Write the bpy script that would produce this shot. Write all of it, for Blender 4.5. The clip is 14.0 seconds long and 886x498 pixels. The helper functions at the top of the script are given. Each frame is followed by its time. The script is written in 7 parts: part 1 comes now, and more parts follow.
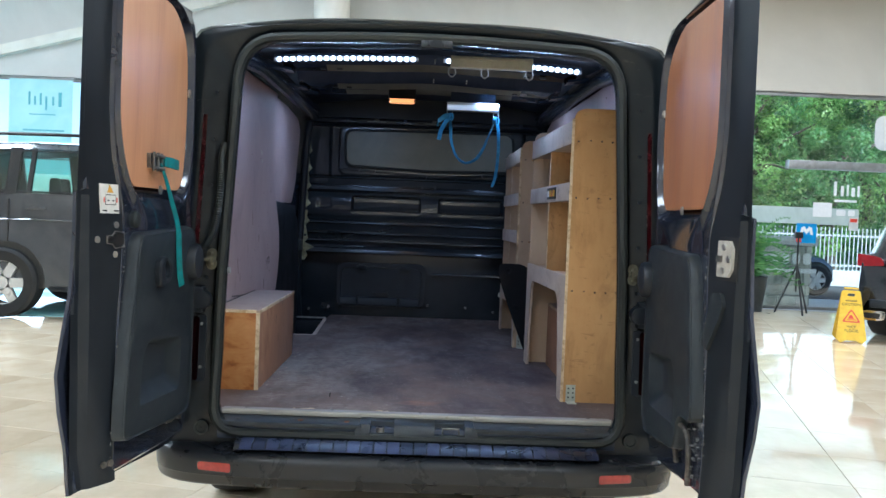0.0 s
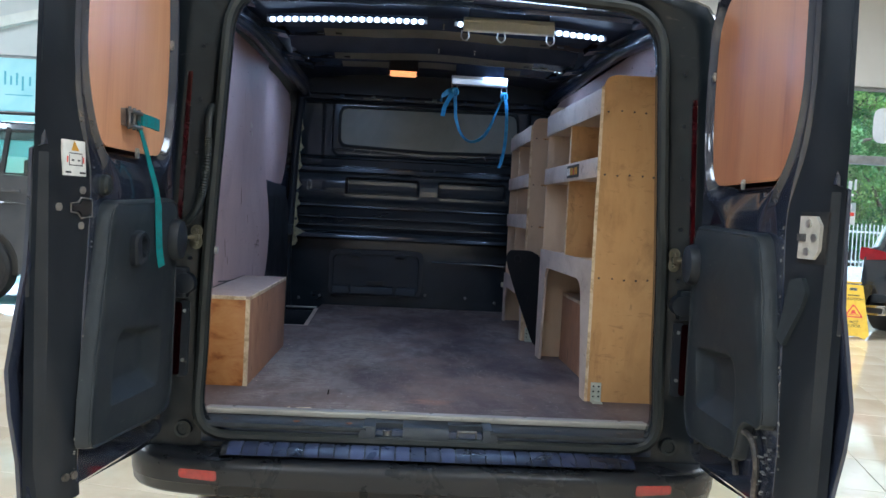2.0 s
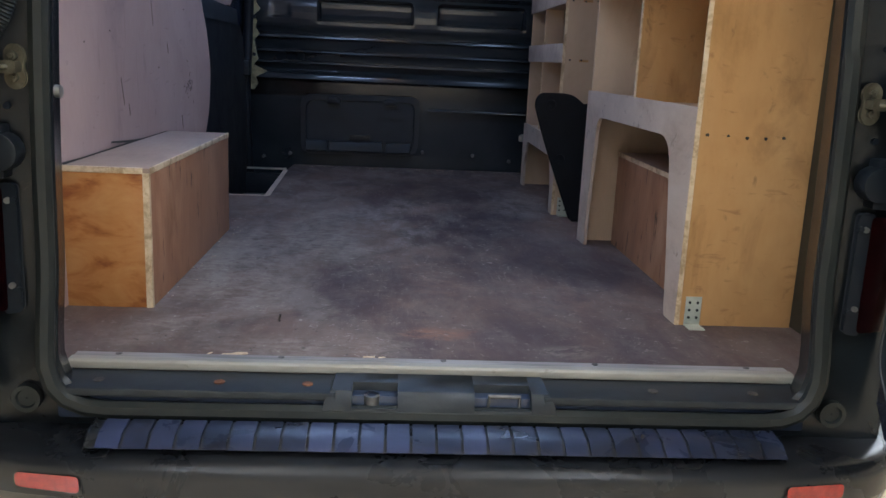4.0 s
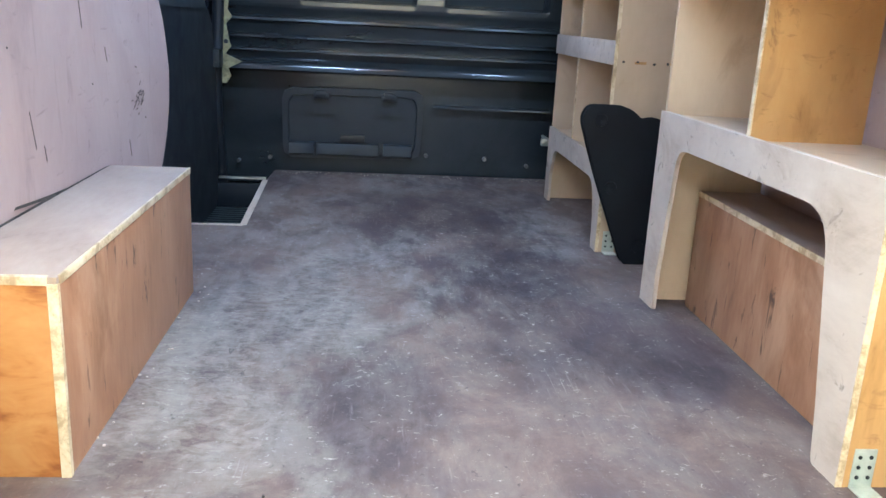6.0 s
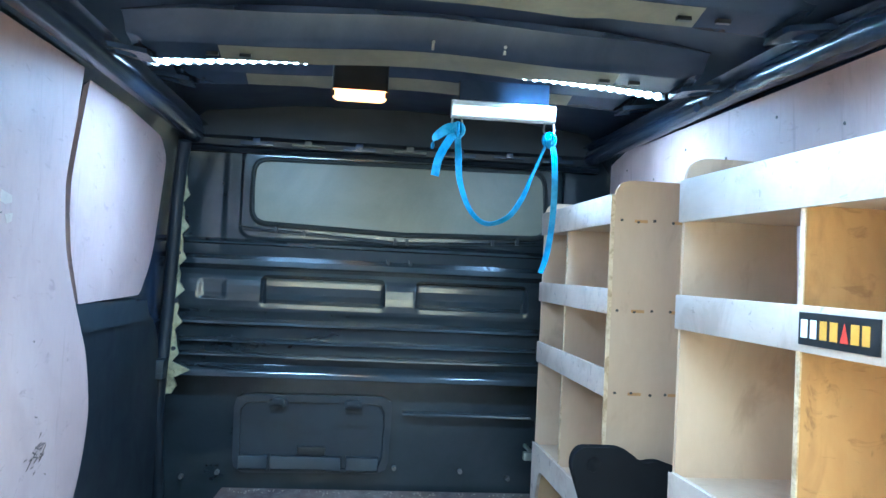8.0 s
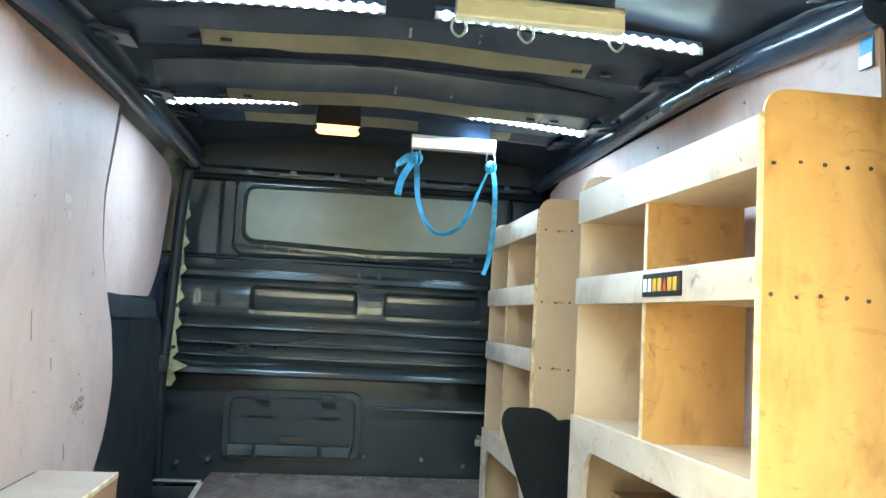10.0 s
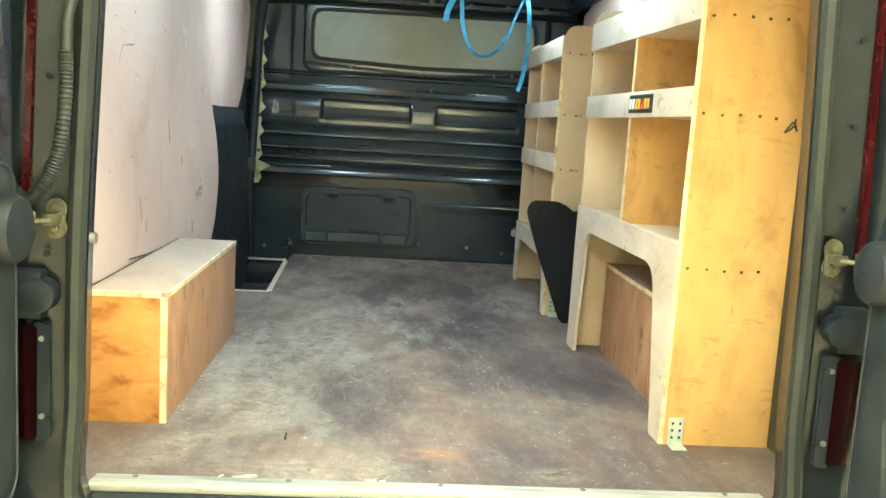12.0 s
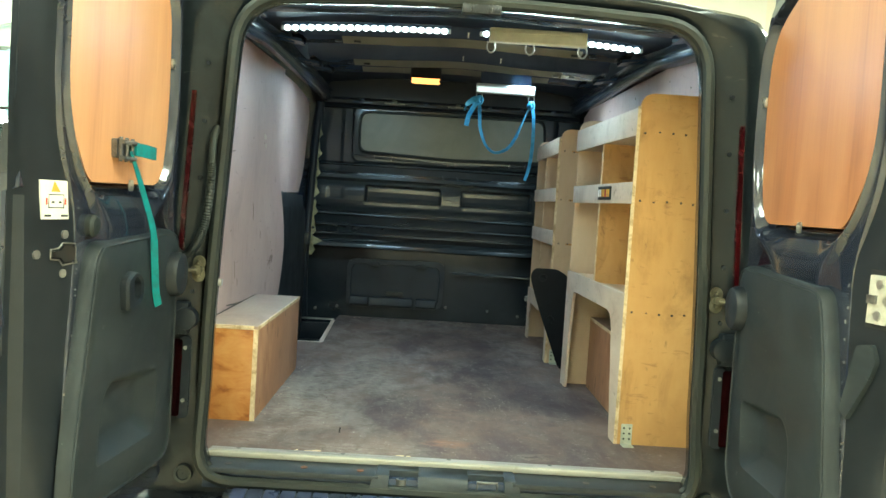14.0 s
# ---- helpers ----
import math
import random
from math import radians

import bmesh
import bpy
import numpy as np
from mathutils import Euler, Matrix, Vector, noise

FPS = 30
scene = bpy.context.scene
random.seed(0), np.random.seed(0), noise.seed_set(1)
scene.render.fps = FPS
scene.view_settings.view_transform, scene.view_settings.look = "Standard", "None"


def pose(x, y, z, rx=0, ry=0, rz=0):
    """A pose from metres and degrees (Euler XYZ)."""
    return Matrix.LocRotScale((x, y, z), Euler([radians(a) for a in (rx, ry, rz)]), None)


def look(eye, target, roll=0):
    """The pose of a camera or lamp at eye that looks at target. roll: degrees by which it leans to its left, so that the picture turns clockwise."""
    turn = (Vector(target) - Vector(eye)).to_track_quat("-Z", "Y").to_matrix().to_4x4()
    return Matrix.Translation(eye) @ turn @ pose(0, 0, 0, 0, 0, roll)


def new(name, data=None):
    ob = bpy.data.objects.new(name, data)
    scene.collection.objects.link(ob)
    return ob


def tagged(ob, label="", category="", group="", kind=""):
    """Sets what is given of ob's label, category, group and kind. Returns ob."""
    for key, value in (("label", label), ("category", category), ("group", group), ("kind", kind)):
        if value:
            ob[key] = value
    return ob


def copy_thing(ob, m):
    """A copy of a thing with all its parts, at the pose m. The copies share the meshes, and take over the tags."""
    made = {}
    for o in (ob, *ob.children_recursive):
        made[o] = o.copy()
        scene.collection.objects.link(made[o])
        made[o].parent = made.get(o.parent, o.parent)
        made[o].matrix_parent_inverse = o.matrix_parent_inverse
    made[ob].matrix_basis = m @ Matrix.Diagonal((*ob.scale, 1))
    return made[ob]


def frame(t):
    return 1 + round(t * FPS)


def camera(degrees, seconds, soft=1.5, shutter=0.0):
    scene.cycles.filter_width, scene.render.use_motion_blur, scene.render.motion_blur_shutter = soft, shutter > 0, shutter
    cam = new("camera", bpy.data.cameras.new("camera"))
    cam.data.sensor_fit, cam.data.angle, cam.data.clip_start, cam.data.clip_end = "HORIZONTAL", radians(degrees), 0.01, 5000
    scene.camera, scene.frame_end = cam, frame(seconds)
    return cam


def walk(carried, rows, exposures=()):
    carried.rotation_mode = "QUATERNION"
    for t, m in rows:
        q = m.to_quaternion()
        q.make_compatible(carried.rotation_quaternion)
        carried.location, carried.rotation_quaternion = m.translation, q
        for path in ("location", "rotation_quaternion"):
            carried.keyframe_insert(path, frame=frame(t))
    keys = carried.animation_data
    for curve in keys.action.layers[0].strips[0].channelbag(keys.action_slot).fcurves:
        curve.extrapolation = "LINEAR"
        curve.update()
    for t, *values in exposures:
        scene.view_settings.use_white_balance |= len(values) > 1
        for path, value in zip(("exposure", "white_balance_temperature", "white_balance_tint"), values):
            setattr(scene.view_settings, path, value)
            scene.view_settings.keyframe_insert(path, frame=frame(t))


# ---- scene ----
cam = camera(56.0, 14.0)
PATH = [
    (0, (-0.011, 0.149, 1.274), (0.041, 2.147, 1.203), 2.3),
    (0.5, (0.014, 0.156, 1.246), (0.073, 2.155, 1.188), 2.6),
    (1, (0.028, 0.199, 1.24), (0.096, 2.197, 1.19), 2.7),
    (1.5, (-0.027, 0.334, 1.238), (0.054, 2.331, 1.19), 2.9),
    (2, (-0.104, 0.497, 1.216), (-0.012, 2.493, 1.129), 2.9),
    (2.5, (-0.111, 0.782, 1.16), (0.0, 2.766, 0.926), 2.8),
    (2.7, (-0.095, 0.893, 1.154), (0.019, 2.866, 0.849), 2.8),
    (4.8, (-0.109, 1.948, 1.145), (0.014, 3.892, 0.692), 2.5),
    (5, (-0.113, 2.013, 1.12), (0.006, 3.957, 0.666), 2.4),
    (5.5, (-0.167, 2.162, 1.11), (-0.038, 4.097, 0.621), 2.5),
    (6, (-0.199, 2.293, 1.268), (-0.023, 4.212, 0.734), 3.0),
    (6.5, (-0.195, 2.42, 1.393), (-0.034, 4.343, 0.867), 2.5),
    (7, (-0.159, 2.594, 1.48), (-0.006, 4.565, 1.175), 2.5),
    (7.5, (-0.155, 2.671, 1.485), (0.011, 4.662, 1.407), 2.6),
    (8, (-0.136, 2.676, 1.47), (0.063, 4.665, 1.521), 2.7),
    (8.2, (-0.136, 2.657, 1.471), (0.085, 4.642, 1.569), 2.7),
    (10.3, (-0.125, 2.07, 1.292), (0.122, 4.047, 1.46), 3.0),
    (10.5, (-0.125, 2.043, 1.286), (0.109, 4.025, 1.413), 3.1),
    (11, (-0.155, 1.907, 1.264), (0.054, 3.895, 1.2), 3.4),
    (11.5, (-0.17, 1.708, 1.259), (0.013, 3.684, 1.014), 3.5),
    (12, (-0.135, 1.502, 1.316), (0.004, 3.475, 1.022), 3.5),
    (12.5, (-0.126, 1.307, 1.367), (-0.036, 3.282, 1.067), 3.5),
    (13, (-0.127, 1.09, 1.406), (-0.059, 3.066, 1.107), 3.4),
    (13.5, (-0.119, 0.883, 1.395), (-0.067, 2.874, 1.206), 3.5),
    (14, (-0.098, 0.701, 1.334), (-0.059, 2.698, 1.223), 3.6),
]
EXPOSURES = [(0, 0.67, 4950, 6), (1.5, 0.67, 4950, 6), (2.5, 0.58, 4930, 8), (5, 1.31, 5600, 10), (5.5, 2.37, 5700, 3), (6, 2.56, 5200, 0), (7, 2.8, 4800, -8), (7.5, 3.0, 4600, -10), (8.2, 3.02, 4500, -13), (10.5, 2.99, 6250, -19), (11.5, 2.79, 6850, -21), (12.5, 2.95, 6400, -22), (13, 2.77, 6250, -24), (14, 1.86, 6100, -22)]
walk(cam, [(t, look(eye, target, roll)) for t, eye, target, roll in PATH], EXPOSURES)

# ---- world and lights ----
world = bpy.data.worlds.new("sky")
scene.world = world
world.use_nodes = True
wn = world.node_tree.nodes
sky = wn.new("ShaderNodeTexSky")
sky.sky_type, sky.sun_disc, sky.sun_elevation, sky.sun_rotation = "NISHITA", False, radians(45), radians(156)
world.node_tree.links.new(sky.outputs[0], wn["Background"].inputs[0])
wn["Background"].inputs[1].default_value = 0.15

sun = new("sun", bpy.data.lights.new("sun", "SUN"))
sun.data.energy, sun.data.angle, sun.data.color = 5.0, radians(6), (1.0, 0.95, 0.88)
sun.matrix_world = pose(0, 20, 20, 45, 0, 24)


def area(name, m, sx, sy, watts, colour):
    lamp = new(name, bpy.data.lights.new(name, "AREA"))
    lamp.data.shape, lamp.data.size, lamp.data.size_y = "RECTANGLE", sx, sy
    lamp.data.energy, lamp.data.color = watts, colour
    lamp.matrix_world = m
    return lamp


HALL = (1.0, 0.965, 0.90)
# daylight entering by the glazing beyond the van
area("side_glazing_light", pose(8.4, 13.86, 1.9, -90, 0, 0), 5.6, 3.0, 46, (0.92, 1.0, 0.96))
area("far_glazing_light", pose(-7.6, 13.5, 1.8, -90, 0, 0), 6.0, 2.8, 155, (0.90, 1.0, 1.0))
# ceiling luminaires of the showroom
LUMINAIRES = [(x, y) for y in (-4.6, 0.4, 9.6) for x in (-6.6, -2.3, 2.3, 6.6)]
for cx, cy in LUMINAIRES:
    area("ceiling_panel_light", pose(cx, cy, 5.18), 1.2, 2.4, 106 if cy > 5 else 76, HALL)
# LED tape on the van's roof bows
# each run: ends, place along the van, height on the centre line, sag with x squared, beads
LED_RUNS = ((-0.695, -0.066, 3.940, 1.990, 0.055, 21), (0.065, 0.675, 3.940, 1.990, 0.055, 21), (-0.750, -0.300, 5.100, 2.064, 0.075, 15), (0.312, 0.745, 5.100, 2.064, 0.075, 15))
for xa, xb, yy, zz, sag, count in LED_RUNS:
    front_run = yy < 4.2
    area("led_tape_light", pose((xa + xb) / 2 * (0.94 if front_run else 0.86), yy - (0.045 if front_run else 0.07), 1.935 if front_run else 1.958, -12 if front_run else 5), (xb - xa) * 0.76, 0.02, (2.5 if front_run else 5.0) * (xb - xa), (0.60, 0.74, 1.0))
LAMP_Y, LAMP_Z = 5.05, 1.955
area("courtesy_lamp_light", pose(-0.155, LAMP_Y - 0.02, LAMP_Z - 0.03), 0.11, 0.03, 0.25, (1.0, 0.55, 0.22))

# ---- materials ----
def material(name, colours, rough=0.5, metal=0.0, scale=(6, 6, 6), fine=(90, 90, 90), bump=0.15, depth=0.002, coat=0.0, spread=0.12, detail=6, spec=0.5, stops=None, random_tone=0.0, stains=()):
    """Paint with stains at a large scale and grain at a fine one; colours from darkest to lightest."""
    m = bpy.data.materials.new(name)
    m.use_nodes = True
    t = m.node_tree
    p = t.nodes["Principled BSDF"]
    co = t.nodes.new("ShaderNodeTexCoord")

    def chart(s, det, dist=0.0):
        mp = t.nodes.new("ShaderNodeMapping")
        mp.inputs["Scale"].default_value = s
        t.links.new(co.outputs["Object"], mp.inputs[0])
        n = t.nodes.new("ShaderNodeTexNoise")
        n.inputs["Scale"].default_value, n.inputs["Detail"].default_value = 1.0, det
        n.inputs["Roughness"].default_value, n.inputs["Distortion"].default_value = 0.62, dist
        t.links.new(mp.outputs[0], n.inputs["Vector"])
        return n

    big, small = chart(scale, detail, 0.6), chart(fine, 3)
    mix = t.nodes.new("ShaderNodeMath")
    mix.operation = "MULTIPLY_ADD"
    t.links.new(small.outputs["Fac"], mix.inputs[0])
    mix.inputs[1].default_value = spread
    t.links.new(big.outputs["Fac"], mix.inputs[2])
    tone = mix.outputs[0]
    if random_tone:
        info = t.nodes.new("ShaderNodeObjectInfo")
        add = t.nodes.new("ShaderNodeMath")
        add.operation = "MULTIPLY_ADD"
        t.links.new(info.outputs["Random"], add.inputs[0])
        add.inputs[1].default_value = random_tone
        t.links.new(tone, add.inputs[2])
        tone = add.outputs[0]
    ramp = t.nodes.new("ShaderNodeValToRGB")
    stops = stops or [0.36 + spread / 2 + 0.30 * i / max(1, len(colours) - 1) for i in range(len(colours))]
    els = ramp.color_ramp.elements
    while len(els) < len(colours):
        els.new(0.5)
    for e, c, s in zip(els, colours, stops):
        e.position, e.color = s, (*c, 1)
    t.links.new(tone, ramp.inputs[0])
    col = ramp.outputs[0]
    # further stains: colour, scale, where the noise starts and is full, how strong
    for sc, ss, lo, hi, amount in stains:
        n = chart(ss, 5, 0.8)
        mr = t.nodes.new("ShaderNodeMapRange")
        mr.inputs["From Min"].default_value, mr.inputs["From Max"].default_value = lo, hi
        mr.inputs["To Max"].default_value = amount
        t.links.new(n.outputs["Fac"], mr.inputs[0])
        mx = t.nodes.new("ShaderNodeMix")
        mx.data_type = "RGBA"
        t.links.new(mr.outputs[0], mx.inputs["Factor"])
        t.links.new(col, mx.inputs["A"])
        mx.inputs["B"].default_value = (*sc, 1)
        col = mx.outputs["Result"]
    t.links.new(col, p.inputs["Base Color"])
    rr = t.nodes.new("ShaderNodeMapRange")
    rr.inputs["From Min"].default_value, rr.inputs["From Max"].default_value = 0.3, 0.7
    rr.inputs["To Min"].default_value, rr.inputs["To Max"].default_value = max(0.02, rough * 0.85), min(1, rough * 1.2)
    t.links.new(big.outputs["Fac"], rr.inputs[0])
    t.links.new(rr.outputs[0], p.inputs["Roughness"])
    p.inputs["Metallic"].default_value = metal
    p.inputs["Specular IOR Level"].default_value = spec
    p.inputs["Coat Weight"].default_value = coat
    p.inputs["Coat Roughness"].default_value = 0.06
    if bump:
        b = t.nodes.new("ShaderNodeBump")
        b.inputs["Strength"].default_value, b.inputs["Distance"].default_value = bump, depth
        t.links.new(mix.outputs[0], b.inputs["Height"])
        t.links.new(b.outputs[0], p.inputs["Normal"])
    return m


def glow(name, colour, strength):
    m = bpy.data.materials.new(name)
    m.use_nodes = True
    p = m.node_tree.nodes["Principled BSDF"]
    p.inputs["Base Color"].default_value = (*colour, 1)
    p.inputs["Emission Color"].default_value = (*colour, 1)
    p.inputs["Emission Strength"].default_value = strength
    return m


def thin_glass(name, tint):
    """A thin pane: clear but for its tint, with a weak sharp reflection."""
    m = bpy.data.materials.new(name)
    m.use_nodes = True
    t = m.node_tree
    clear, shine, both = (t.nodes.new(k) for k in ("ShaderNodeBsdfTransparent", "ShaderNodeBsdfGlossy", "ShaderNodeMixShader"))
    clear.inputs["Color"].default_value = (*tint, 1)
    shine.inputs["Roughness"].default_value = 0.02
    both.inputs[0].default_value = 0.07
    t.links.new(clear.outputs[0], both.inputs[1])
    t.links.new(shine.outputs[0], both.inputs[2])
    t.links.new(both.outputs[0], t.nodes["Material Output"].inputs["Surface"])
    return m


PAINT = material("van_paint", [(0.016, 0.019, 0.031), (0.026, 0.031, 0.050)], 0.13, scale=(4, 4, 4), fine=(160, 160, 160), bump=0.03, depth=0.001, coat=0.6, stains=[((0.10, 0.10, 0.10), (60, 60, 60), 0.70, 0.74, 0.5)])
FRAMEPAINT = material("gloss_door_frame", [(0.006, 0.008, 0.010), (0.010, 0.013, 0.015)], 0.20, scale=(6, 6, 6), fine=(120, 120, 120), bump=0.06, spec=0.28, stains=[((0.07, 0.065, 0.06), (18, 18, 40), 0.66, 0.74, 0.5)])
INNER = material("inner_steel", [(0.022, 0.031, 0.056), (0.036, 0.049, 0.083)], 0.21, scale=(5, 5, 5), bump=0.08, spec=0.55)
ROOF = material("roof_skin_paint", [(0.014, 0.020, 0.038), (0.026, 0.034, 0.060)], 0.5, scale=(5, 5, 5), bump=0.1, spec=0.3)
# tan in place of warm hall light caught by the bows' lower flanges
BOW = material("tan_lit_steel", [(0.13, 0.122, 0.090), (0.19, 0.18, 0.135)], 0.45, scale=(8, 8, 8), bump=0.06)
BULK = material("bulkhead_paint", [(0.021, 0.026, 0.029), (0.034, 0.040, 0.044)], 0.15, scale=(1.5, 1.5, 2), fine=(60, 60, 60), bump=0.02, spec=0.9)
PLASTIC = material("black_plastic", [(0.010, 0.013, 0.017), (0.017, 0.020, 0.025)], 0.42, scale=(7, 7, 7), fine=(400, 400, 400), bump=0.25, depth=0.0006, spec=0.3)
SILL = material("worn_sill_plastic", [(0.008, 0.011, 0.014), (0.015, 0.019, 0.023), (0.036, 0.041, 0.044)], 0.42, scale=(16, 30, 30), fine=(260, 260, 260), bump=0.6, depth=0.001, spec=0.35, spread=0.2, stops=[0.40, 0.58, 0.86], stains=[((0.12, 0.12, 0.11), (90, 120, 90), 0.70, 0.75, 0.45)])
TRIM = material("door_trim_plastic", [(0.015, 0.019, 0.022), (0.022, 0.027, 0.031), (0.038, 0.044, 0.048)], 0.44, scale=(6, 6, 9), fine=(420, 420, 420), bump=0.35, depth=0.0006, spec=0.32, stops=[0.38, 0.62, 0.85], stains=[((0.22, 0.23, 0.22), (22, 22, 70), 0.69, 0.73, 0.6), ((0.12, 0.12, 0.11), (5, 5, 60), 0.68, 0.76, 0.35)])
SOOT = material("matt_black_moulding", [(0.005, 0.005, 0.007), (0.009, 0.010, 0.012)], 0.62, scale=(7, 7, 7), fine=(300, 300, 300), bump=0.3, depth=0.0008, spec=0.18)
HATCH = material("hatch_plastic", [(0.018, 0.022, 0.028), (0.028, 0.034, 0.041)], 0.45, scale=(5, 5, 5), fine=(300, 300, 300), bump=0.15, depth=0.0006, spec=0.4)
PILLAR = material("olive_primer_pillar", [(0.026, 0.025, 0.018), (0.042, 0.040, 0.029)], 0.45, scale=(6, 6, 6), bump=0.1, spec=0.3)
RUBBER = material("rubber", [(0.014, 0.017, 0.016), (0.025, 0.028, 0.025)], 0.5, scale=(9, 9, 9), bump=0.2, spec=0.35)
BUMPER = material("bumper_plastic", [(0.012, 0.013, 0.015), (0.018, 0.019, 0.021)], 0.28, scale=(6, 6, 6), fine=(500, 500, 500), bump=0.12, depth=0.0005, spec=0.4)
# black tread; the blue tones are bluish reflections put into the colour
TREAD = material("step_tread_blue_sheen", [(0.012, 0.014, 0.022), (0.022, 0.028, 0.055), (0.045, 0.055, 0.115)], 0.28, scale=(7, 12, 12), bump=0.2, random_tone=0.30, stops=[0.46, 0.68, 0.98])
LINING = material("lining_ply", [(0.31, 0.212, 0.186), (0.44, 0.312, 0.276), (0.50, 0.37, 0.33)], 0.55, scale=(2.2, 2.6, 2.0), fine=(30, 60, 22), bump=0.12, spread=0.16, detail=8, stops=[0.30, 0.50, 0.72], stains=[((0.36, 0.25, 0.22), (1.2, 1.6, 1.6), 0.48, 0.68, 0.5), ((0.27, 0.185, 0.17), (9, 12, 34), 0.62, 0.72, 0.6), ((0.24, 0.16, 0.14), (30, 26, 3.0), 0.62, 0.74, 0.4)])
BIRCH = material("birch_ply", [(0.32, 0.21, 0.13), (0.52, 0.375, 0.245), (0.59, 0.445, 0.305)], 0.5, scale=(3.2, 3.2, 2.2), fine=(70, 70, 16), bump=0.12, spread=0.16, detail=8, stops=[0.26, 0.46, 0.72], stains=[((0.34, 0.23, 0.14), (9, 9, 3.5), 0.58, 0.72, 0.5)])
SHELFFACE = material("worn_birch_rail", [(0.33, 0.25, 0.19), (0.51, 0.415, 0.335), (0.60, 0.505, 0.42)], 0.55, scale=(5, 5, 5), fine=(70, 18, 70), bump=0.15, spread=0.2, detail=8, stops=[0.30, 0.50, 0.76], stains=[((0.33, 0.24, 0.17), (6, 5, 6), 0.52, 0.68, 0.6), ((0.14, 0.10, 0.075), (26, 22, 26), 0.62, 0.70, 0.6)])
ENDPLY = material("yellowed_end_ply", [(0.20, 0.092, 0.032), (0.41, 0.222, 0.078), (0.52, 0.292, 0.110), (0.58, 0.345, 0.140)], 0.42, scale=(5, 5, 3), fine=(60, 60, 14), bump=0.1, spread=0.2, detail=8, stops=[0.34, 0.43, 0.54, 0.78], stains=[((0.17, 0.075, 0.025), (5, 5, 2.2), 0.56, 0.70, 0.55), ((0.085, 0.042, 0.022), (24, 24, 13), 0.64, 0.74, 0.5), ((0.22, 0.10, 0.04), (14, 14, 40), 0.60, 0.70, 0.45), ((0.30, 0.15, 0.05), (1.6, 1.6, 1.2), 0.50, 0.66, 0.45)])
PLYEDGE = material("ply_edge", [(0.42, 0.30, 0.17), (0.66, 0.52, 0.33), (0.74, 0.62, 0.43)], 0.6, scale=(20, 20, 20), fine=(160, 160, 160), bump=0.4, spread=0.3)
BOXSIDE = material("box_side_ply", [(0.14, 0.055, 0.028), (0.29, 0.135, 0.068), (0.355, 0.18, 0.098), (0.43, 0.25, 0.15)], 0.5, scale=(8, 8, 3.5), fine=(90, 90, 14), bump=0.2, spread=0.2, detail=10, stops=[0.34, 0.45, 0.58, 0.76], stains=[((0.20, 0.085, 0.035), (5, 6, 3), 0.54, 0.68, 0.6), ((0.05, 0.026, 0.018), (30, 38, 8), 0.61, 0.68, 0.85)])
BOXFRONT = material("box_front_ply", [(0.26, 0.085, 0.020), (0.38, 0.145, 0.036), (0.46, 0.205, 0.058), (0.53, 0.27, 0.09)], 0.38, scale=(7, 3.2, 15), fine=(20, 20, 90), bump=0.08, spread=0.10, detail=4, stops=[0.38, 0.46, 0.53, 0.72])
BOXTOP = material("box_top_ply", [(0.17, 0.11, 0.08), (0.34, 0.245, 0.19), (0.43, 0.33, 0.265)], 0.55, scale=(5, 3, 4), fine=(70, 18, 50), bump=0.2, spread=0.22, detail=9, stops=[0.34, 0.52, 0.78])
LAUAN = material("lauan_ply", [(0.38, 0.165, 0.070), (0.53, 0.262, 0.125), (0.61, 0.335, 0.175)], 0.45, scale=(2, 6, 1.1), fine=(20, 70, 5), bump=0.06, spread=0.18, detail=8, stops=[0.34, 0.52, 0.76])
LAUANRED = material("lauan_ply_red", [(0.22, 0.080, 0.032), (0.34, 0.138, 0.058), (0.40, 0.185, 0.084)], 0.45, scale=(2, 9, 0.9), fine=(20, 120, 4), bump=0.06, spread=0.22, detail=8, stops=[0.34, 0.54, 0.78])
LOCKPLATE = material("worn_lock_plate", [(0.42, 0.40, 0.34), (0.58, 0.56, 0.50)], 0.4, 0.25, scale=(14, 14, 14), bump=0.1)
EDGEALU = material("dull_edge_strip", [(0.21, 0.195, 0.18), (0.30, 0.285, 0.27), (0.38, 0.365, 0.35)], 0.5, 0.25, scale=(5, 70, 70), fine=(14, 400, 200), bump=0.25, spread=0.25, stains=[((0.11, 0.10, 0.09), (9, 160, 60), 0.60, 0.68, 0.6)])
EDGELIP = material("pale_edge_lip", [(0.27, 0.255, 0.215), (0.37, 0.355, 0.305)], 0.42, 0.2, scale=(6, 30, 30), fine=(12, 200, 200), bump=0.1, stains=[((0.15, 0.13, 0.10), (16, 60, 40), 0.62, 0.70, 0.5)])
ALU = material("aluminium_edge", [(0.48, 0.46, 0.42), (0.70, 0.68, 0.62)], 0.38, 0.85, scale=(10, 10, 10), fine=(20, 200, 200), bump=0.1)
OLDZINC = material("yellow_zinc", [(0.085, 0.078, 0.052), (0.19, 0.175, 0.12)], 0.42, 0.6, scale=(30, 30, 30), bump=0.2)
ZINC = material("zinc", [(0.40, 0.40, 0.38), (0.62, 0.61, 0.57)], 0.36, 0.9, scale=(25, 25, 25), bump=0.1)
PALEZINC = material("painted_bracket", [(0.40, 0.43, 0.37), (0.56, 0.58, 0.50)], 0.5, 0.2, scale=(25, 25, 25), bump=0.1)
PLATEOLIVE = material("passivated_plate", [(0.20, 0.20, 0.10), (0.32, 0.32, 0.18)], 0.45, 0.3, scale=(30, 30, 30), bump=0.1)
